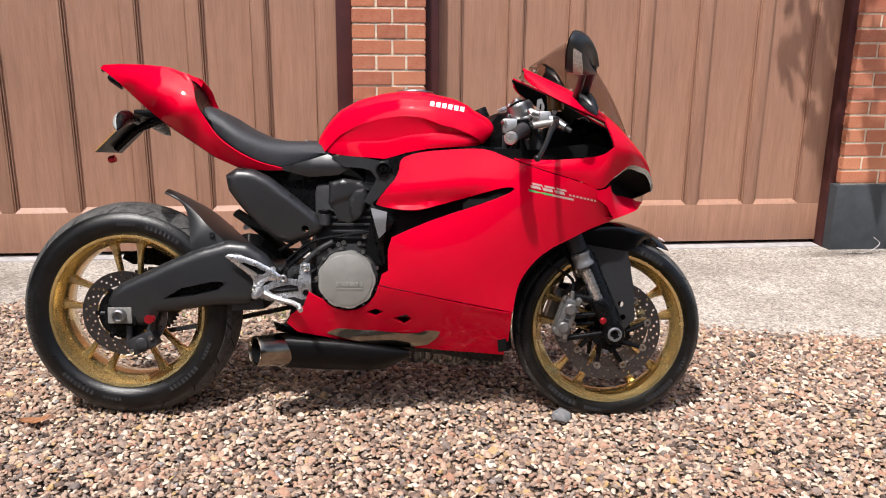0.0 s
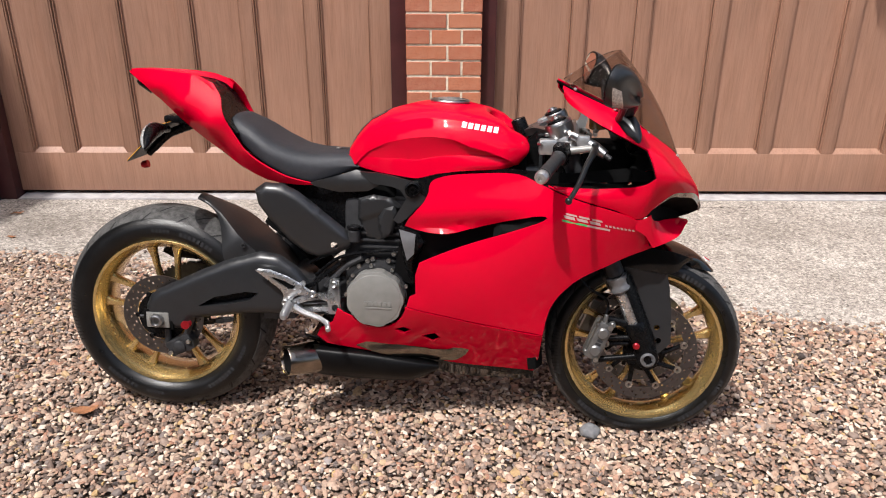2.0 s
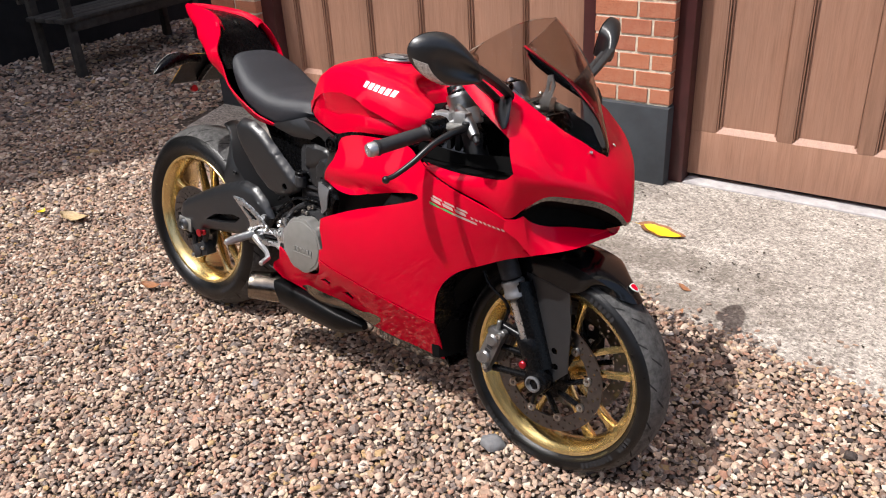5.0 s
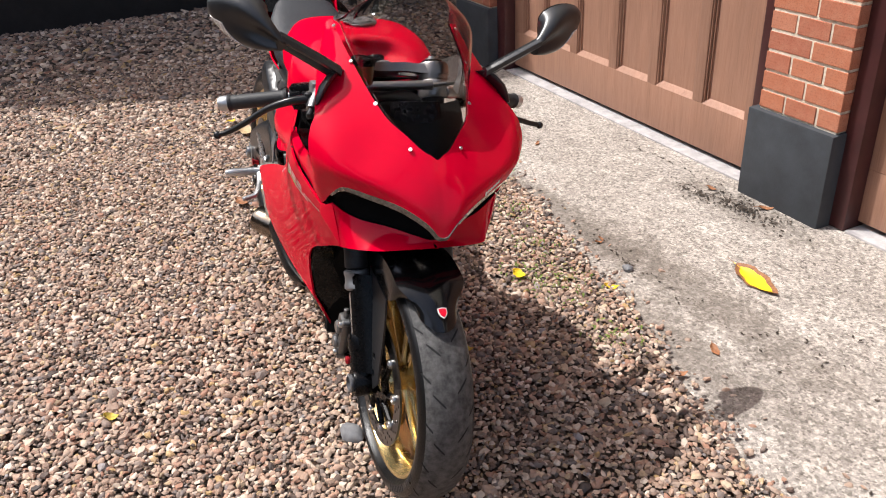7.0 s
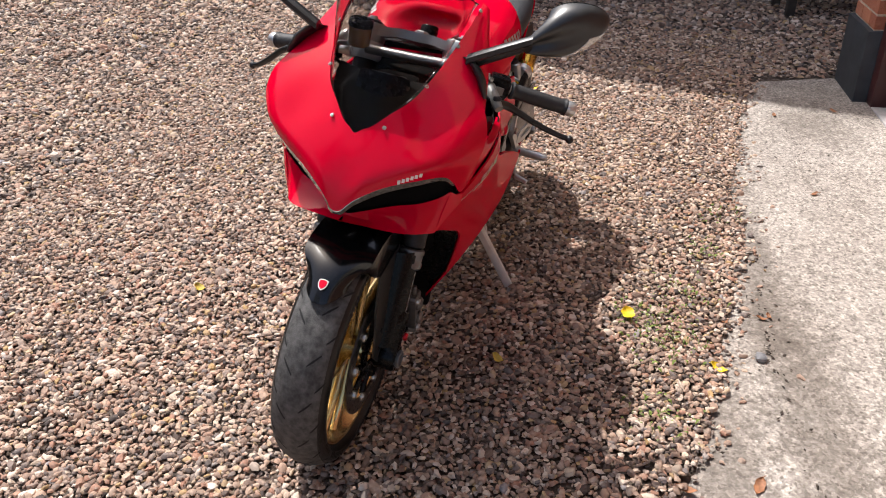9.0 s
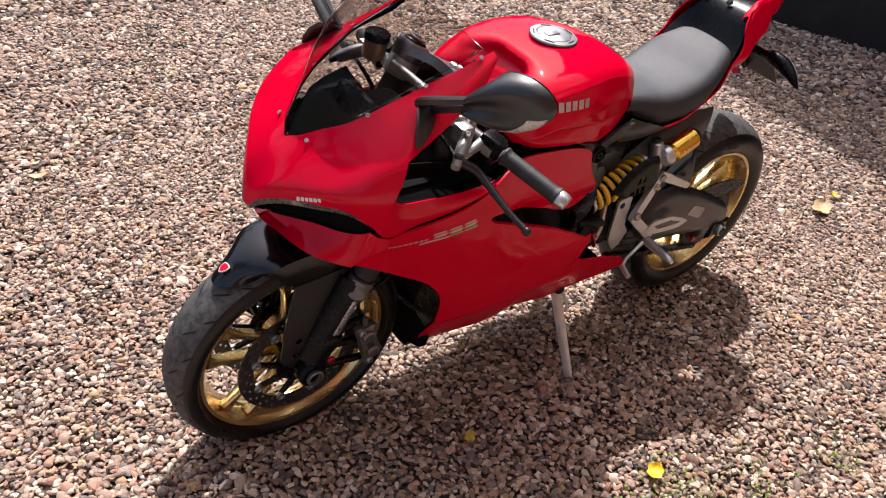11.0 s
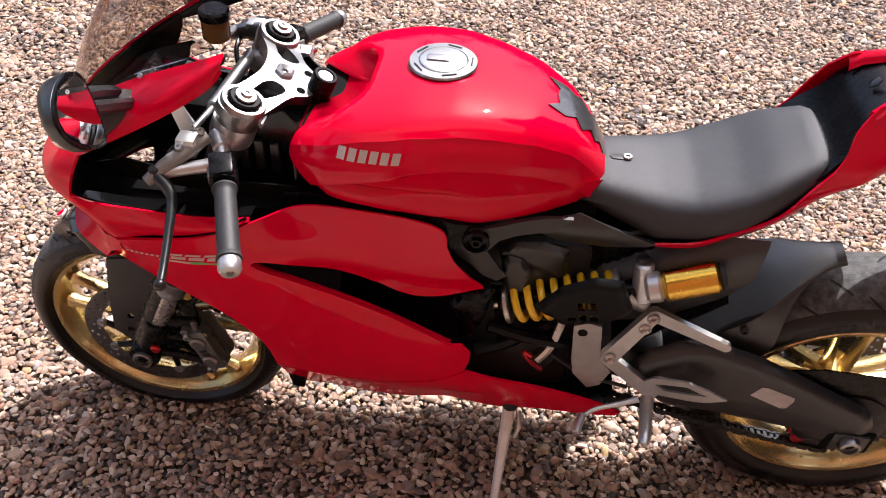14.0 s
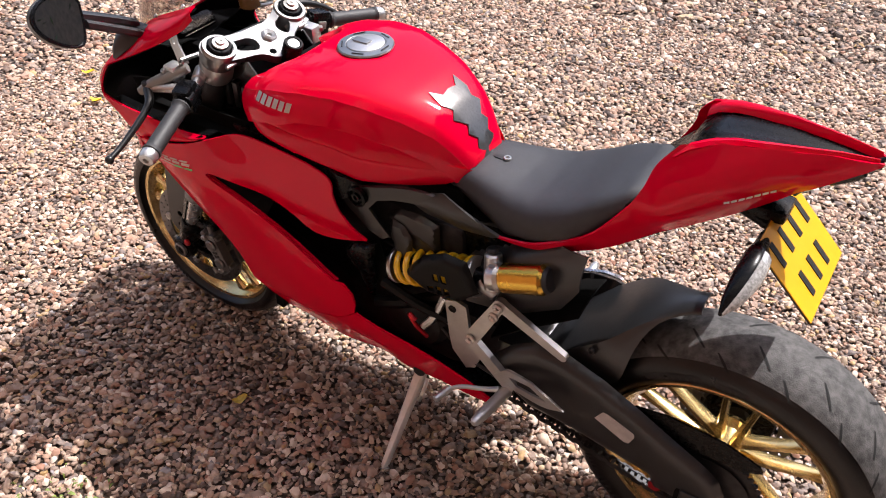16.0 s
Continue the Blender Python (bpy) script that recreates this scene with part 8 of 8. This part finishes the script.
# ---- mirrors with indicators ----
HEAD = [(0.004, 0.036), (0.016, 0.052), (0.044, 0.058), (0.078, 0.050), (0.106, 0.030), (0.118, 0.004), (0.110, -0.022), (0.086, -0.044), (0.054, -0.058), (0.026, -0.061), (0.010, -0.048), (0.004, -0.006)]
for s, tip_z in ((-1, 0.0), (1, 0.08)):
    S = lambda x, y, z: Vector((x, s * y, z))
    # boomerang foot on the cowl's shoulder
    rows = []
    for p, a, b in (((1.286, 0.146, 0.946), 0.006, 0.005), ((1.298, 0.160, 0.948), 0.018, 0.009), ((1.312, 0.178, 0.941), 0.023, 0.011), ((1.326, 0.196, 0.924), 0.019, 0.010), ((1.338, 0.207, 0.905), 0.012, 0.007), ((1.344, 0.213, 0.892), 0.004, 0.004)):
        rows.append([S(p[0] + a * math.cos(t), p[1] + b * math.sin(t), p[2] + 0.5 * a * math.cos(t)) for t in np.linspace(0, 2 * math.pi, 13)[:-1]])
    foot = part("mirror", loft(rows), SATIN, bike, "black folding mirror with indicator lens")
    # broad stalk of two blades with a slot between them
    bm = bmesh.new()
    for dx, wd in ((0.011, 0.012), (-0.016, 0.008)):
        pts = [S(1.306 + dx, 0.160, 0.946 + dx * 0.65), S(1.310 + dx, 0.205, 0.972 + dx * 0.65), S(1.309 + dx * 0.8, 0.282, 1.014 + dx * 0.5)]
        ring_ = []
        for p in spline(pts, 5):
            ring_.append([p + Vector((wd * u, 0, 0.010 * v)) for u, v in ((-1, -0.5), (-0.5, -1), (0.5, -1), (1, -0.5), (1, 0.5), (0.5, 1), (-0.5, 1), (-1, 0.5))])
        vs_ = [[bm.verts.new(p) for p in r] for r in ring_]
        for p, q in zip(vs_, vs_[1:]):
            for k in range(8):
                bm.faces.new((p[k], p[(k + 1) % 8], q[(k + 1) % 8], q[k]))
        bm.faces.new(vs_[0])
        bm.faces.new(vs_[-1])
    bmesh.ops.recalc_face_normals(bm, faces=bm.faces)
    part("mirror_arm", bm, SATIN, foot)
    o = S(1.264, 0.300, 1.033)
    back = S(-0.93, -0.20, 0.27).normalized() if s > 0 else S(-0.89, -0.34, 0.27).normalized()
    e1 = S(-0.06, 0.84, 0.20 + tip_z)
    e1 = (e1 - back * e1.dot(back)).normalized()
    e2 = back.cross(e1).normalized()
    if e2.z < 0:
        e2 = -e2
    rim_ = curve2(HEAD + [HEAD[0]], 4)[:-1]
    mid_u = 0.058
    LAYERS = ((0.0, 0.96, 0), (0.002, 1.0, 0), (0.016, 0.99, -0.002), (0.030, 0.93, -0.010), (0.043, 0.79, -0.028), (0.054, 0.58, -0.054), (0.060, 0.36, -0.080), (0.063, 0.20, -0.098))
    at = lambda u, v, k, f, sh: o + e1 * (mid_u + (u - mid_u) * k + sh) + e2 * (v * 0.84 * k) - back * (1.0 * f * (0.75 + 0.25 * math.sin(math.pi * min(1, max(0, u / 0.12)))))
    part("mirror_shell", loft([[at(u, v, k, f, sh) for u, v in rim_] for f, k, sh in LAYERS]), SATIN, foot)
    gl = shell(rim_[::2], lambda u, v: at(u, v, 0.88, -0.0015, 0), 0.0012, 0.02)
    part("mirror_face", gl, MIRRORGLASS, foot, "mirror glass")
    bm = loft([[at(u, v, k, f, 0) for u, v in rim_] for f, k in ((0.001, 1.004), (-0.0025, 0.985), (-0.003, 0.930), (-0.001, 0.885))], cap=False)
    part("mirror_rim", bm, BLACK, foot, "black rim of the mirror")
    low = sorted([i for i, (u, v) in enumerate(rim_) if v < -0.010 and 0.026 < u < 0.112], key=lambda i: rim_[i][0])
    rows = [[at(*rim_[i], k, f + 0.0012, sh) for i in low] for f, k, sh in ((0.018, 0.985, -0.003), (0.030, 0.93, -0.010), (0.040, 0.83, -0.023))]
    bm = loft(rows, closed_ring=False, cap=False)
    thicken(bm, 0.0025)
    part("indicator_lens", bm, INDLENS, foot, "clear indicator lens")

# ---- fallen leaves, litter, weeds, bench, trees ----
def leaf_mesh(length, width, curl, rnd):
    """One curled leaf with a pointed tip, a bent midrib and a stalk."""
    bm = bmesh.new()
    n = 9
    rows = []
    for i in range(n + 1):
        u = i / n
        w = width * 0.5 * math.sin(math.pi * u ** 0.8) ** 0.8 * (1 + 0.12 * math.sin(17 * u + length * 300)) if 0 < i < n else 0.0008
        x = length * (u - 0.5)
        z = curl * (2 * u - 1) ** 2
        rows.append([bm.verts.new((x, s * w, z + curl * 0.9 * abs(s) ** 2 * (0.6 + 0.5 * math.sin(5 * u + 1)))) for s in (-1, -0.5, 0, 0.5, 1)])
    for a, b in zip(rows, rows[1:]):
        for k in range(4):
            bm.faces.new((a[k], b[k], b[k + 1], a[k + 1]))
    bmesh.ops.recalc_face_normals(bm, faces=bm.faces)
    thicken(bm, 0.0006)
    add_tube(bm, [(-length * 0.5, 0, curl), (-length * 0.62, 0.002, curl * 0.7), (-length * 0.78, 0.006, curl * 0.4)], 0.0009, 5, 2)
    return bm


def fallen_leaf(x, y, z, length, width, mat, words, yaw, curl=0.008):
    rnd = random.Random(int(x * 1000))
    o = link_mesh("fallen_leaf", leaf_mesh(length, width, curl, rnd), mat)
    o.matrix_basis = pose(x, y, z, rnd.uniform(-6, 6), rnd.uniform(-6, 6), yaw)
    return tagged(o, words, "leaf", "fallen leaves")


SLAB = -0.0205
big = fallen_leaf(1.214, 1.229, SLAB + 0.008, 0.165, 0.058, LEAFYELLOW, "large yellow fallen leaf with brown edge on concrete", -7, 0.006)
edge = link_mesh("withered_edge", leaf_mesh(0.205, 0.084, 0.007, random.Random(1)), LEAFBROWN, big, "withered brown edge")
edge.matrix_basis = pose(-0.006, 0.008, -0.003, 0, 0, 2)
fallen_leaf(0.814, 0.552, 0.012, 0.052, 0.04, LEAFYELLOW, "bright yellow fallen leaf on gravel", 20)
fallen_leaf(0.908, -0.787, 0.012, 0.042, 0.028, LEAFDULL, "faded yellow fallen leaf on gravel", 70)
fallen_leaf(-0.271, -0.14, 0.016, 0.085, 0.042, LEAFBROWN, "red-brown dry fallen leaf on gravel", 20)
fallen_leaf(-1.095, 0.089, 0.018, 0.16, 0.075, LEAFBUFF, "large dry buff fallen leaf on gravel", 15, 0.016)
fallen_leaf(1.108, 0.198, 0.012, 0.04, 0.026, LEAFDULL, "faded yellow fallen leaf on shaded gravel", 50)
fallen_leaf(1.46, -1.70, 0.014, 0.075, 0.045, LEAFBUFF, "buff dry fallen leaf on gravel", -30)
for x, y, yaw in ((2.758, -0.862, 10), (3.015, -1.053, 40), (2.963, -1.161, -25)):
    fallen_leaf(x, y, 0.014, 0.055, 0.034, LEAFYELLOW, "small yellow fallen leaf on gravel", yaw)
fallen_leaf(-1.317, 0.057, 0.014, 0.045, 0.03, LEAFYELLOW, "small yellow fallen leaf on gravel", 100)
fallen_leaf(1.00, 0.80, SLAB + 0.004, 0.05, 0.028, LEAFYELLOW, "pale yellow fallen leaf on concrete edge", 60)
for x, y, n, yaw in ((0.574, 1.622, 0.05, 10), (0.822, 1.669, 0.06, 60), (1.44, 0.848, 0.055, -20), (0.718, 0.952, 0.035, 80), (-1.182, 1.269, 0.04, 5), (-1.292, 1.569, 0.05, 30),
                     (-0.243, 1.28, 0.04, -50), (0.703, 0.974, 0.03, 15), (0.759, 0.839, 0.03, 130), (1.478, 0.684, 0.05, 75)):
    fallen_leaf(x, y, SLAB + 0.003, n, n * 0.45, LEAFBROWN, "small brown dry leaf scrap on concrete", yaw, 0.005)


def pebble(x, y, z, size, words):
    rnd = random.Random(9)
    bm = bmesh.new()
    bmesh.ops.create_icosphere(bm, subdivisions=2, radius=1.0)
    for v in bm.verts:
        k = 1 + 0.28 * noise.noise(v.co * 1.3 + Vector((x * 9, y * 9, 0)))
        v.co = Vector((v.co.x * size[0], v.co.y * size[1], v.co.z * size[2])) * k
    o = link_mesh("stone", bm, GREYSTONE)
    o.matrix_basis = pose(x, y, z, 0, 8, 35)
    return tagged(o, words, "stone")


pebble(1.285, -0.231, 0.012, (0.036, 0.028, 0.02), "large smooth grey flint lying on the gravel")
pebble(0.93, 0.92, SLAB + 0.008, (0.02, 0.016, 0.012), "grey stone strayed onto the concrete")


def litter(name, spots, mat, words, n, seed, category="litter"):
    """Crumbs of leaf mould: uncountable small flat scraps."""
    rs = random.Random(seed)
    bm = bmesh.new()
    for x, y, rx, ry, share in spots:
        for _ in range(int(n * share)):
            a, r = rs.uniform(0, 2 * math.pi), abs(rs.gauss(0, 0.5))
            cx, cy = x + rx * r * math.cos(a), y + ry * r * math.sin(a)
            if cy > 1.69:
                continue
            s, t = rs.uniform(0.002, 0.008), rs.uniform(0, 6.3)
            up = rs.uniform(0.001, 0.005)
            q = []
            for da, k in ((0, 1.3), (1.6, 0.6), (3.1, 1.2), (4.7, 0.55)):
                q.append(bm.verts.new((cx + s * k * math.cos(t + da), cy + s * k * math.sin(t + da), SLAB + 0.0015 + up * rs.random())))
            top = bm.verts.new((cx, cy, SLAB + 0.002 + up))
            for i in range(4):
                bm.faces.new((q[i], q[(i + 1) % 4], top))
    o = link_mesh(name, bm, mat, smooth=False)
    return tagged(o, words, category, kind="stuff")


litter("leaf_litter", [(0.78, 1.60, 0.30, 0.10, 1.0), (0.60, 1.55, 0.25, 0.09, 0.35), (3.40, 1.6, 0.25, 0.05, 0.2), (0.2, 1.66, 0.5, 0.02, 0.08), (2.2, 1.66, 0.9, 0.02, 0.10)],
       DIRT, "dark damp leaf mould swept against the plinth", 380, 4)
litter("leaf_litter", [(0.9, 0.95, 1.0, 0.12, 1.0), (1.6, 1.1, 1.2, 0.5, 0.5), (-0.6, 1.3, 0.8, 0.3, 0.7)], DIRT, "scattered brown leaf crumbs on concrete", 90, 6)


def weeds(name, spots, seed):
    rs = random.Random(seed)
    bm = bmesh.new()
    for x, y, r, n in spots:
        for _ in range(n):
            a, d = rs.uniform(0, 6.3), r * rs.random() ** 0.7
            cx, cy = x + d * math.cos(a), y + d * math.sin(a)
            s, t, h = rs.uniform(0.004, 0.010), rs.uniform(0, 6.3), rs.uniform(0.004, 0.018)
            p = [bm.verts.new((cx, cy, -0.01 + h * 0.3)), bm.verts.new((cx + s * math.cos(t + 0.5), cy + s * math.sin(t + 0.5), -0.008 + h)),
                 bm.verts.new((cx + 2 * s * math.cos(t), cy + 2 * s * math.sin(t), -0.010 + h)), bm.verts.new((cx + s * math.cos(t - 0.5), cy + s * math.sin(t - 0.5), -0.008 + h))]
            bm.faces.new(p)
    o = link_mesh(name, bm, WEED, smooth=False)
    return tagged(o, "small green weeds and moss along the slab edge", "weeds", kind="stuff")


WEED = simple("weed_leaf", (0.14, 0.19, 0.035), 0.6, 0, 0, 0.4, 20)
weeds("weeds", [(0.79, 0.63, 0.13, 90), (0.95, 0.66, 0.13, 80), (0.33, 0.80, 0.10, 40), (1.25, 0.64, 0.12, 50), (0.62, 0.74, 0.14, 50), (0.0, 0.88, 0.12, 30)], 8)

wire = link_mesh("wire", tube([(3.32, 1.64, -0.018), (3.42, 1.60, -0.016), (3.50, 1.62, 0.0), (3.56, 1.665, 0.02), (3.53, 1.675, 0.05)], 0.0022, 6, 5), THRESH)
tagged(wire, "thin bent pale wire lying by the plinth", "wire")


def bench():
    b = thing("garden_bench", "old dark wooden garden bench standing in deep shade", "bench", pose(-3.72, 2.95, -0.02, 0, 0, 96))
    for k in range(4):
        part("seat_slat", box((-1.35, -0.20 + k * 0.105, 0.40), (0.05, -0.105 + k * 0.105, 0.43), 0.006), DARKWOOD, b)
    for k in range(3):
        part("back_slat", box((-1.35, 0.235, 0.52 + k * 0.12), (0.05, 0.262, 0.61 + k * 0.12), 0.006), DARKWOOD, b)
    part("apron_rail", box((-1.30, -0.19, 0.33), (0.0, -0.165, 0.40), 0.004), DARKWOOD, b)
    for x in (-1.30, -0.06):
        part("front_leg", box((x, -0.19, 0.0), (x + 0.06, -0.13, 0.40), 0.006), DARKWOOD, b)
        part("back_leg", box((x, 0.19, 0.0), (x + 0.06, 0.245, 0.88), 0.006), DARKWOOD, b)
        part("arm_rest", box((x - 0.005, -0.22, 0.60), (x + 0.065, 0.23, 0.63), 0.008), DARKWOOD, b)
        part("arm_post", box((x, -0.19, 0.43), (x + 0.06, -0.13, 0.60), 0.006), DARKWOOD, b)
    return b


bench()


def foliage(bm, spots, seed, size=0.075):
    """Loose leaves about the ends of twigs."""
    rs = random.Random(seed)
    for (x, y, z), r, n in spots:
        for _ in range(n):
            d = Vector((rs.gauss(0, 1), rs.gauss(0, 1), rs.gauss(0, 0.8))).normalized() * r * rs.random() ** 0.45
            c = Vector((x, y, z)) + d
            ax = Vector((rs.uniform(-1, 1), rs.uniform(-1, 1), rs.uniform(-0.9, 0.3))).normalized()
            sd = ax.cross(Vector((rs.uniform(-0.4, 0.4), rs.uniform(-0.4, 0.4), 1))).normalized()
            s = size * rs.uniform(0.6, 1.3)
            q = [bm.verts.new(c), bm.verts.new(c + ax * s * 0.5 + sd * s * 0.28), bm.verts.new(c + ax * s), bm.verts.new(c + ax * s * 0.5 - sd * s * 0.28)]
            bm.faces.new(q)
    return bm


def tree(x, y, height, spread, seed, boughs=(), label="leafy green tree beside the drive"):
    rs = random.Random(seed)
    t = thing("tree", label, "tree", pose(x, y, -0.03))
    part("trunk", tube([(0, 0, -0.1), (0.05, 0.03, height * 0.25), (-0.04, 0.06, height * 0.5), (0.05, 0, height * 0.78)], 0.16, 12, 6, [0.21, 0.16, 0.13, 0.10, 0.05]), BARK, t)
    spots = []
    for k in range(12):
        a = k * 2.4 + rs.uniform(-0.3, 0.3)
        z0 = height * (0.36 + 0.034 * k)
        n = spread * rs.uniform(0.65, 1.0) * (1 - 0.035 * k)
        e = Vector((n * math.cos(a), n * math.sin(a), z0 + height * rs.uniform(0.06, 0.2)))
        m = Vector((e.x * 0.5, e.y * 0.5, z0 + height * 0.10))
        part("limb", tube([(0, 0, z0), m, e], 0.05, 8, 5, [0.07, 0.045, 0.015]), BARK, t)
        for u in (0.45, 0.7, 0.9, 1.05):
            c = m.lerp(e, (u - 0.45) / 0.6)
            spots.append(((c.x + rs.uniform(-0.3, 0.3), c.y + rs.uniform(-0.3, 0.3), c.z + rs.uniform(-0.1, 0.4)), rs.uniform(0.35, 0.6), 70))
    for pts, clumps in boughs:
        part("limb", tube([Vector(p) - Vector((x, y, 0)) for p in pts], 0.03, 8, 5, [0.06, 0.035, 0.008]), BARK, t)
        spots += [((c[0] - x, c[1] - y, c[2]), r, n) for c, r, n in clumps]
    part("crown", foliage(bmesh.new(), spots, seed + 1, 0.11), LEAFGREEN, t, smooth=False)
    return t


tree(6.3, -3.2, 7.5, 2.2, 21, [([(6.3, -3.2, 3.4), (4.4, -0.7, 3.9), (2.45, 1.0, 3.15)],
     [((2.36, 1.0, 3.24), 0.08, 10), ((2.56, 1.0, 3.13), 0.11, 26), ((2.60, 0.98, 2.92), 0.08, 16), ((2.71, 1.0, 3.28), 0.14, 30), ((2.66, 1.0, 2.57), 0.07, 12),
      ((2.90, 0.92, 2.72), 0.15, 26), ((3.02, 0.92, 2.40), 0.14, 22), ((3.06, 0.92, 2.12), 0.12, 18), ((3.35, 0.5, 3.5), 0.4, 60), ((4.0, -0.3, 3.9), 0.5, 60)])])
tree(-3.0, -9.5, 6.5, 2.6, 31)
tree(1.6, -10.2, 7.0, 2.8, 41)
tree(8.8, -9.6, 7.0, 2.8, 51)
tree(-7.2, -10.4, 7.5, 3.0, 71)
tree(-0.8, -12.4, 8.0, 3.0, 81)


def hedge(x0, x1, y, height, seed):
    rs = random.Random(seed)
    h = thing("hedge", "dense dark green hedge along the drive", "hedge", pose((x0 + x1) / 2, y, -0.03))
    w = (x1 - x0) / 2
    core = box((-w, -0.35, 0), (w, 0.35, height * 0.9), 0.15)
    part("branches", core, BARK, h)
    bm = bmesh.new()
    spots = [((rs.uniform(-w, w), rs.uniform(-0.25, 0.35), height * rs.uniform(0.04, 1.0)), 0.32, 36) for _ in range(int(w * height * 16))]
    part("foliage", foliage(bm, spots, seed, 0.12), LEAFGREEN, h, smooth=False)
    return h


hedge(-9.0, 10.0, -7.8, 4.3, 61)

# ---- bricks, one by one ----
def brick_mesh(w, h, d):
    bm = box((0, 0, 0), (w, d, h), 0.003)
    me = bpy.data.meshes.new("brick")
    bm.to_mesh(me)
    bm.free()
    me.materials.append(BRICK)
    return me


COURSE, JOINT = 0.0750, 0.011
shapes = {}
rnd = random.Random(11)
for (nm, x0, x1), core in zip(PIERS, pier_cores):
    width = x1 - x0
    for k in range(25):
        z = 0.3447 + k * COURSE
        if width < 0.40:
            cuts = (0.545,) if k % 2 else (0.325, 0.735)
        elif width < 0.5:
            cuts = (0.62,) if k % 2 else (0.30,)
        else:
            n = 0.2165 / width
            cuts = [n * (i + (0.5 if k % 2 else 1.0)) for i in range(6) if n * (i + (0.5 if k % 2 else 1.0)) < 0.97]
        ends = [0.0] + list(cuts) + [1.0]
        for a, b in zip(ends, ends[1:]):
            xa = x0 + a * width + (JOINT / 2 if a > 0 else 0)
            xb = x0 + b * width - (JOINT / 2 if b < 1 else 0)
            key = round(xb - xa, 3)
            if key not in shapes:
                shapes[key] = brick_mesh(key, COURSE - JOINT, 0.10)
            o = new("brick", shapes[key])
            o.parent = core
            o.location = (xa, WALL_Y + rnd.uniform(-0.002, 0.002), z + JOINT / 2)
            o.rotation_euler = (rnd.uniform(-0.01, 0.01), 0, rnd.uniform(-0.006, 0.006))
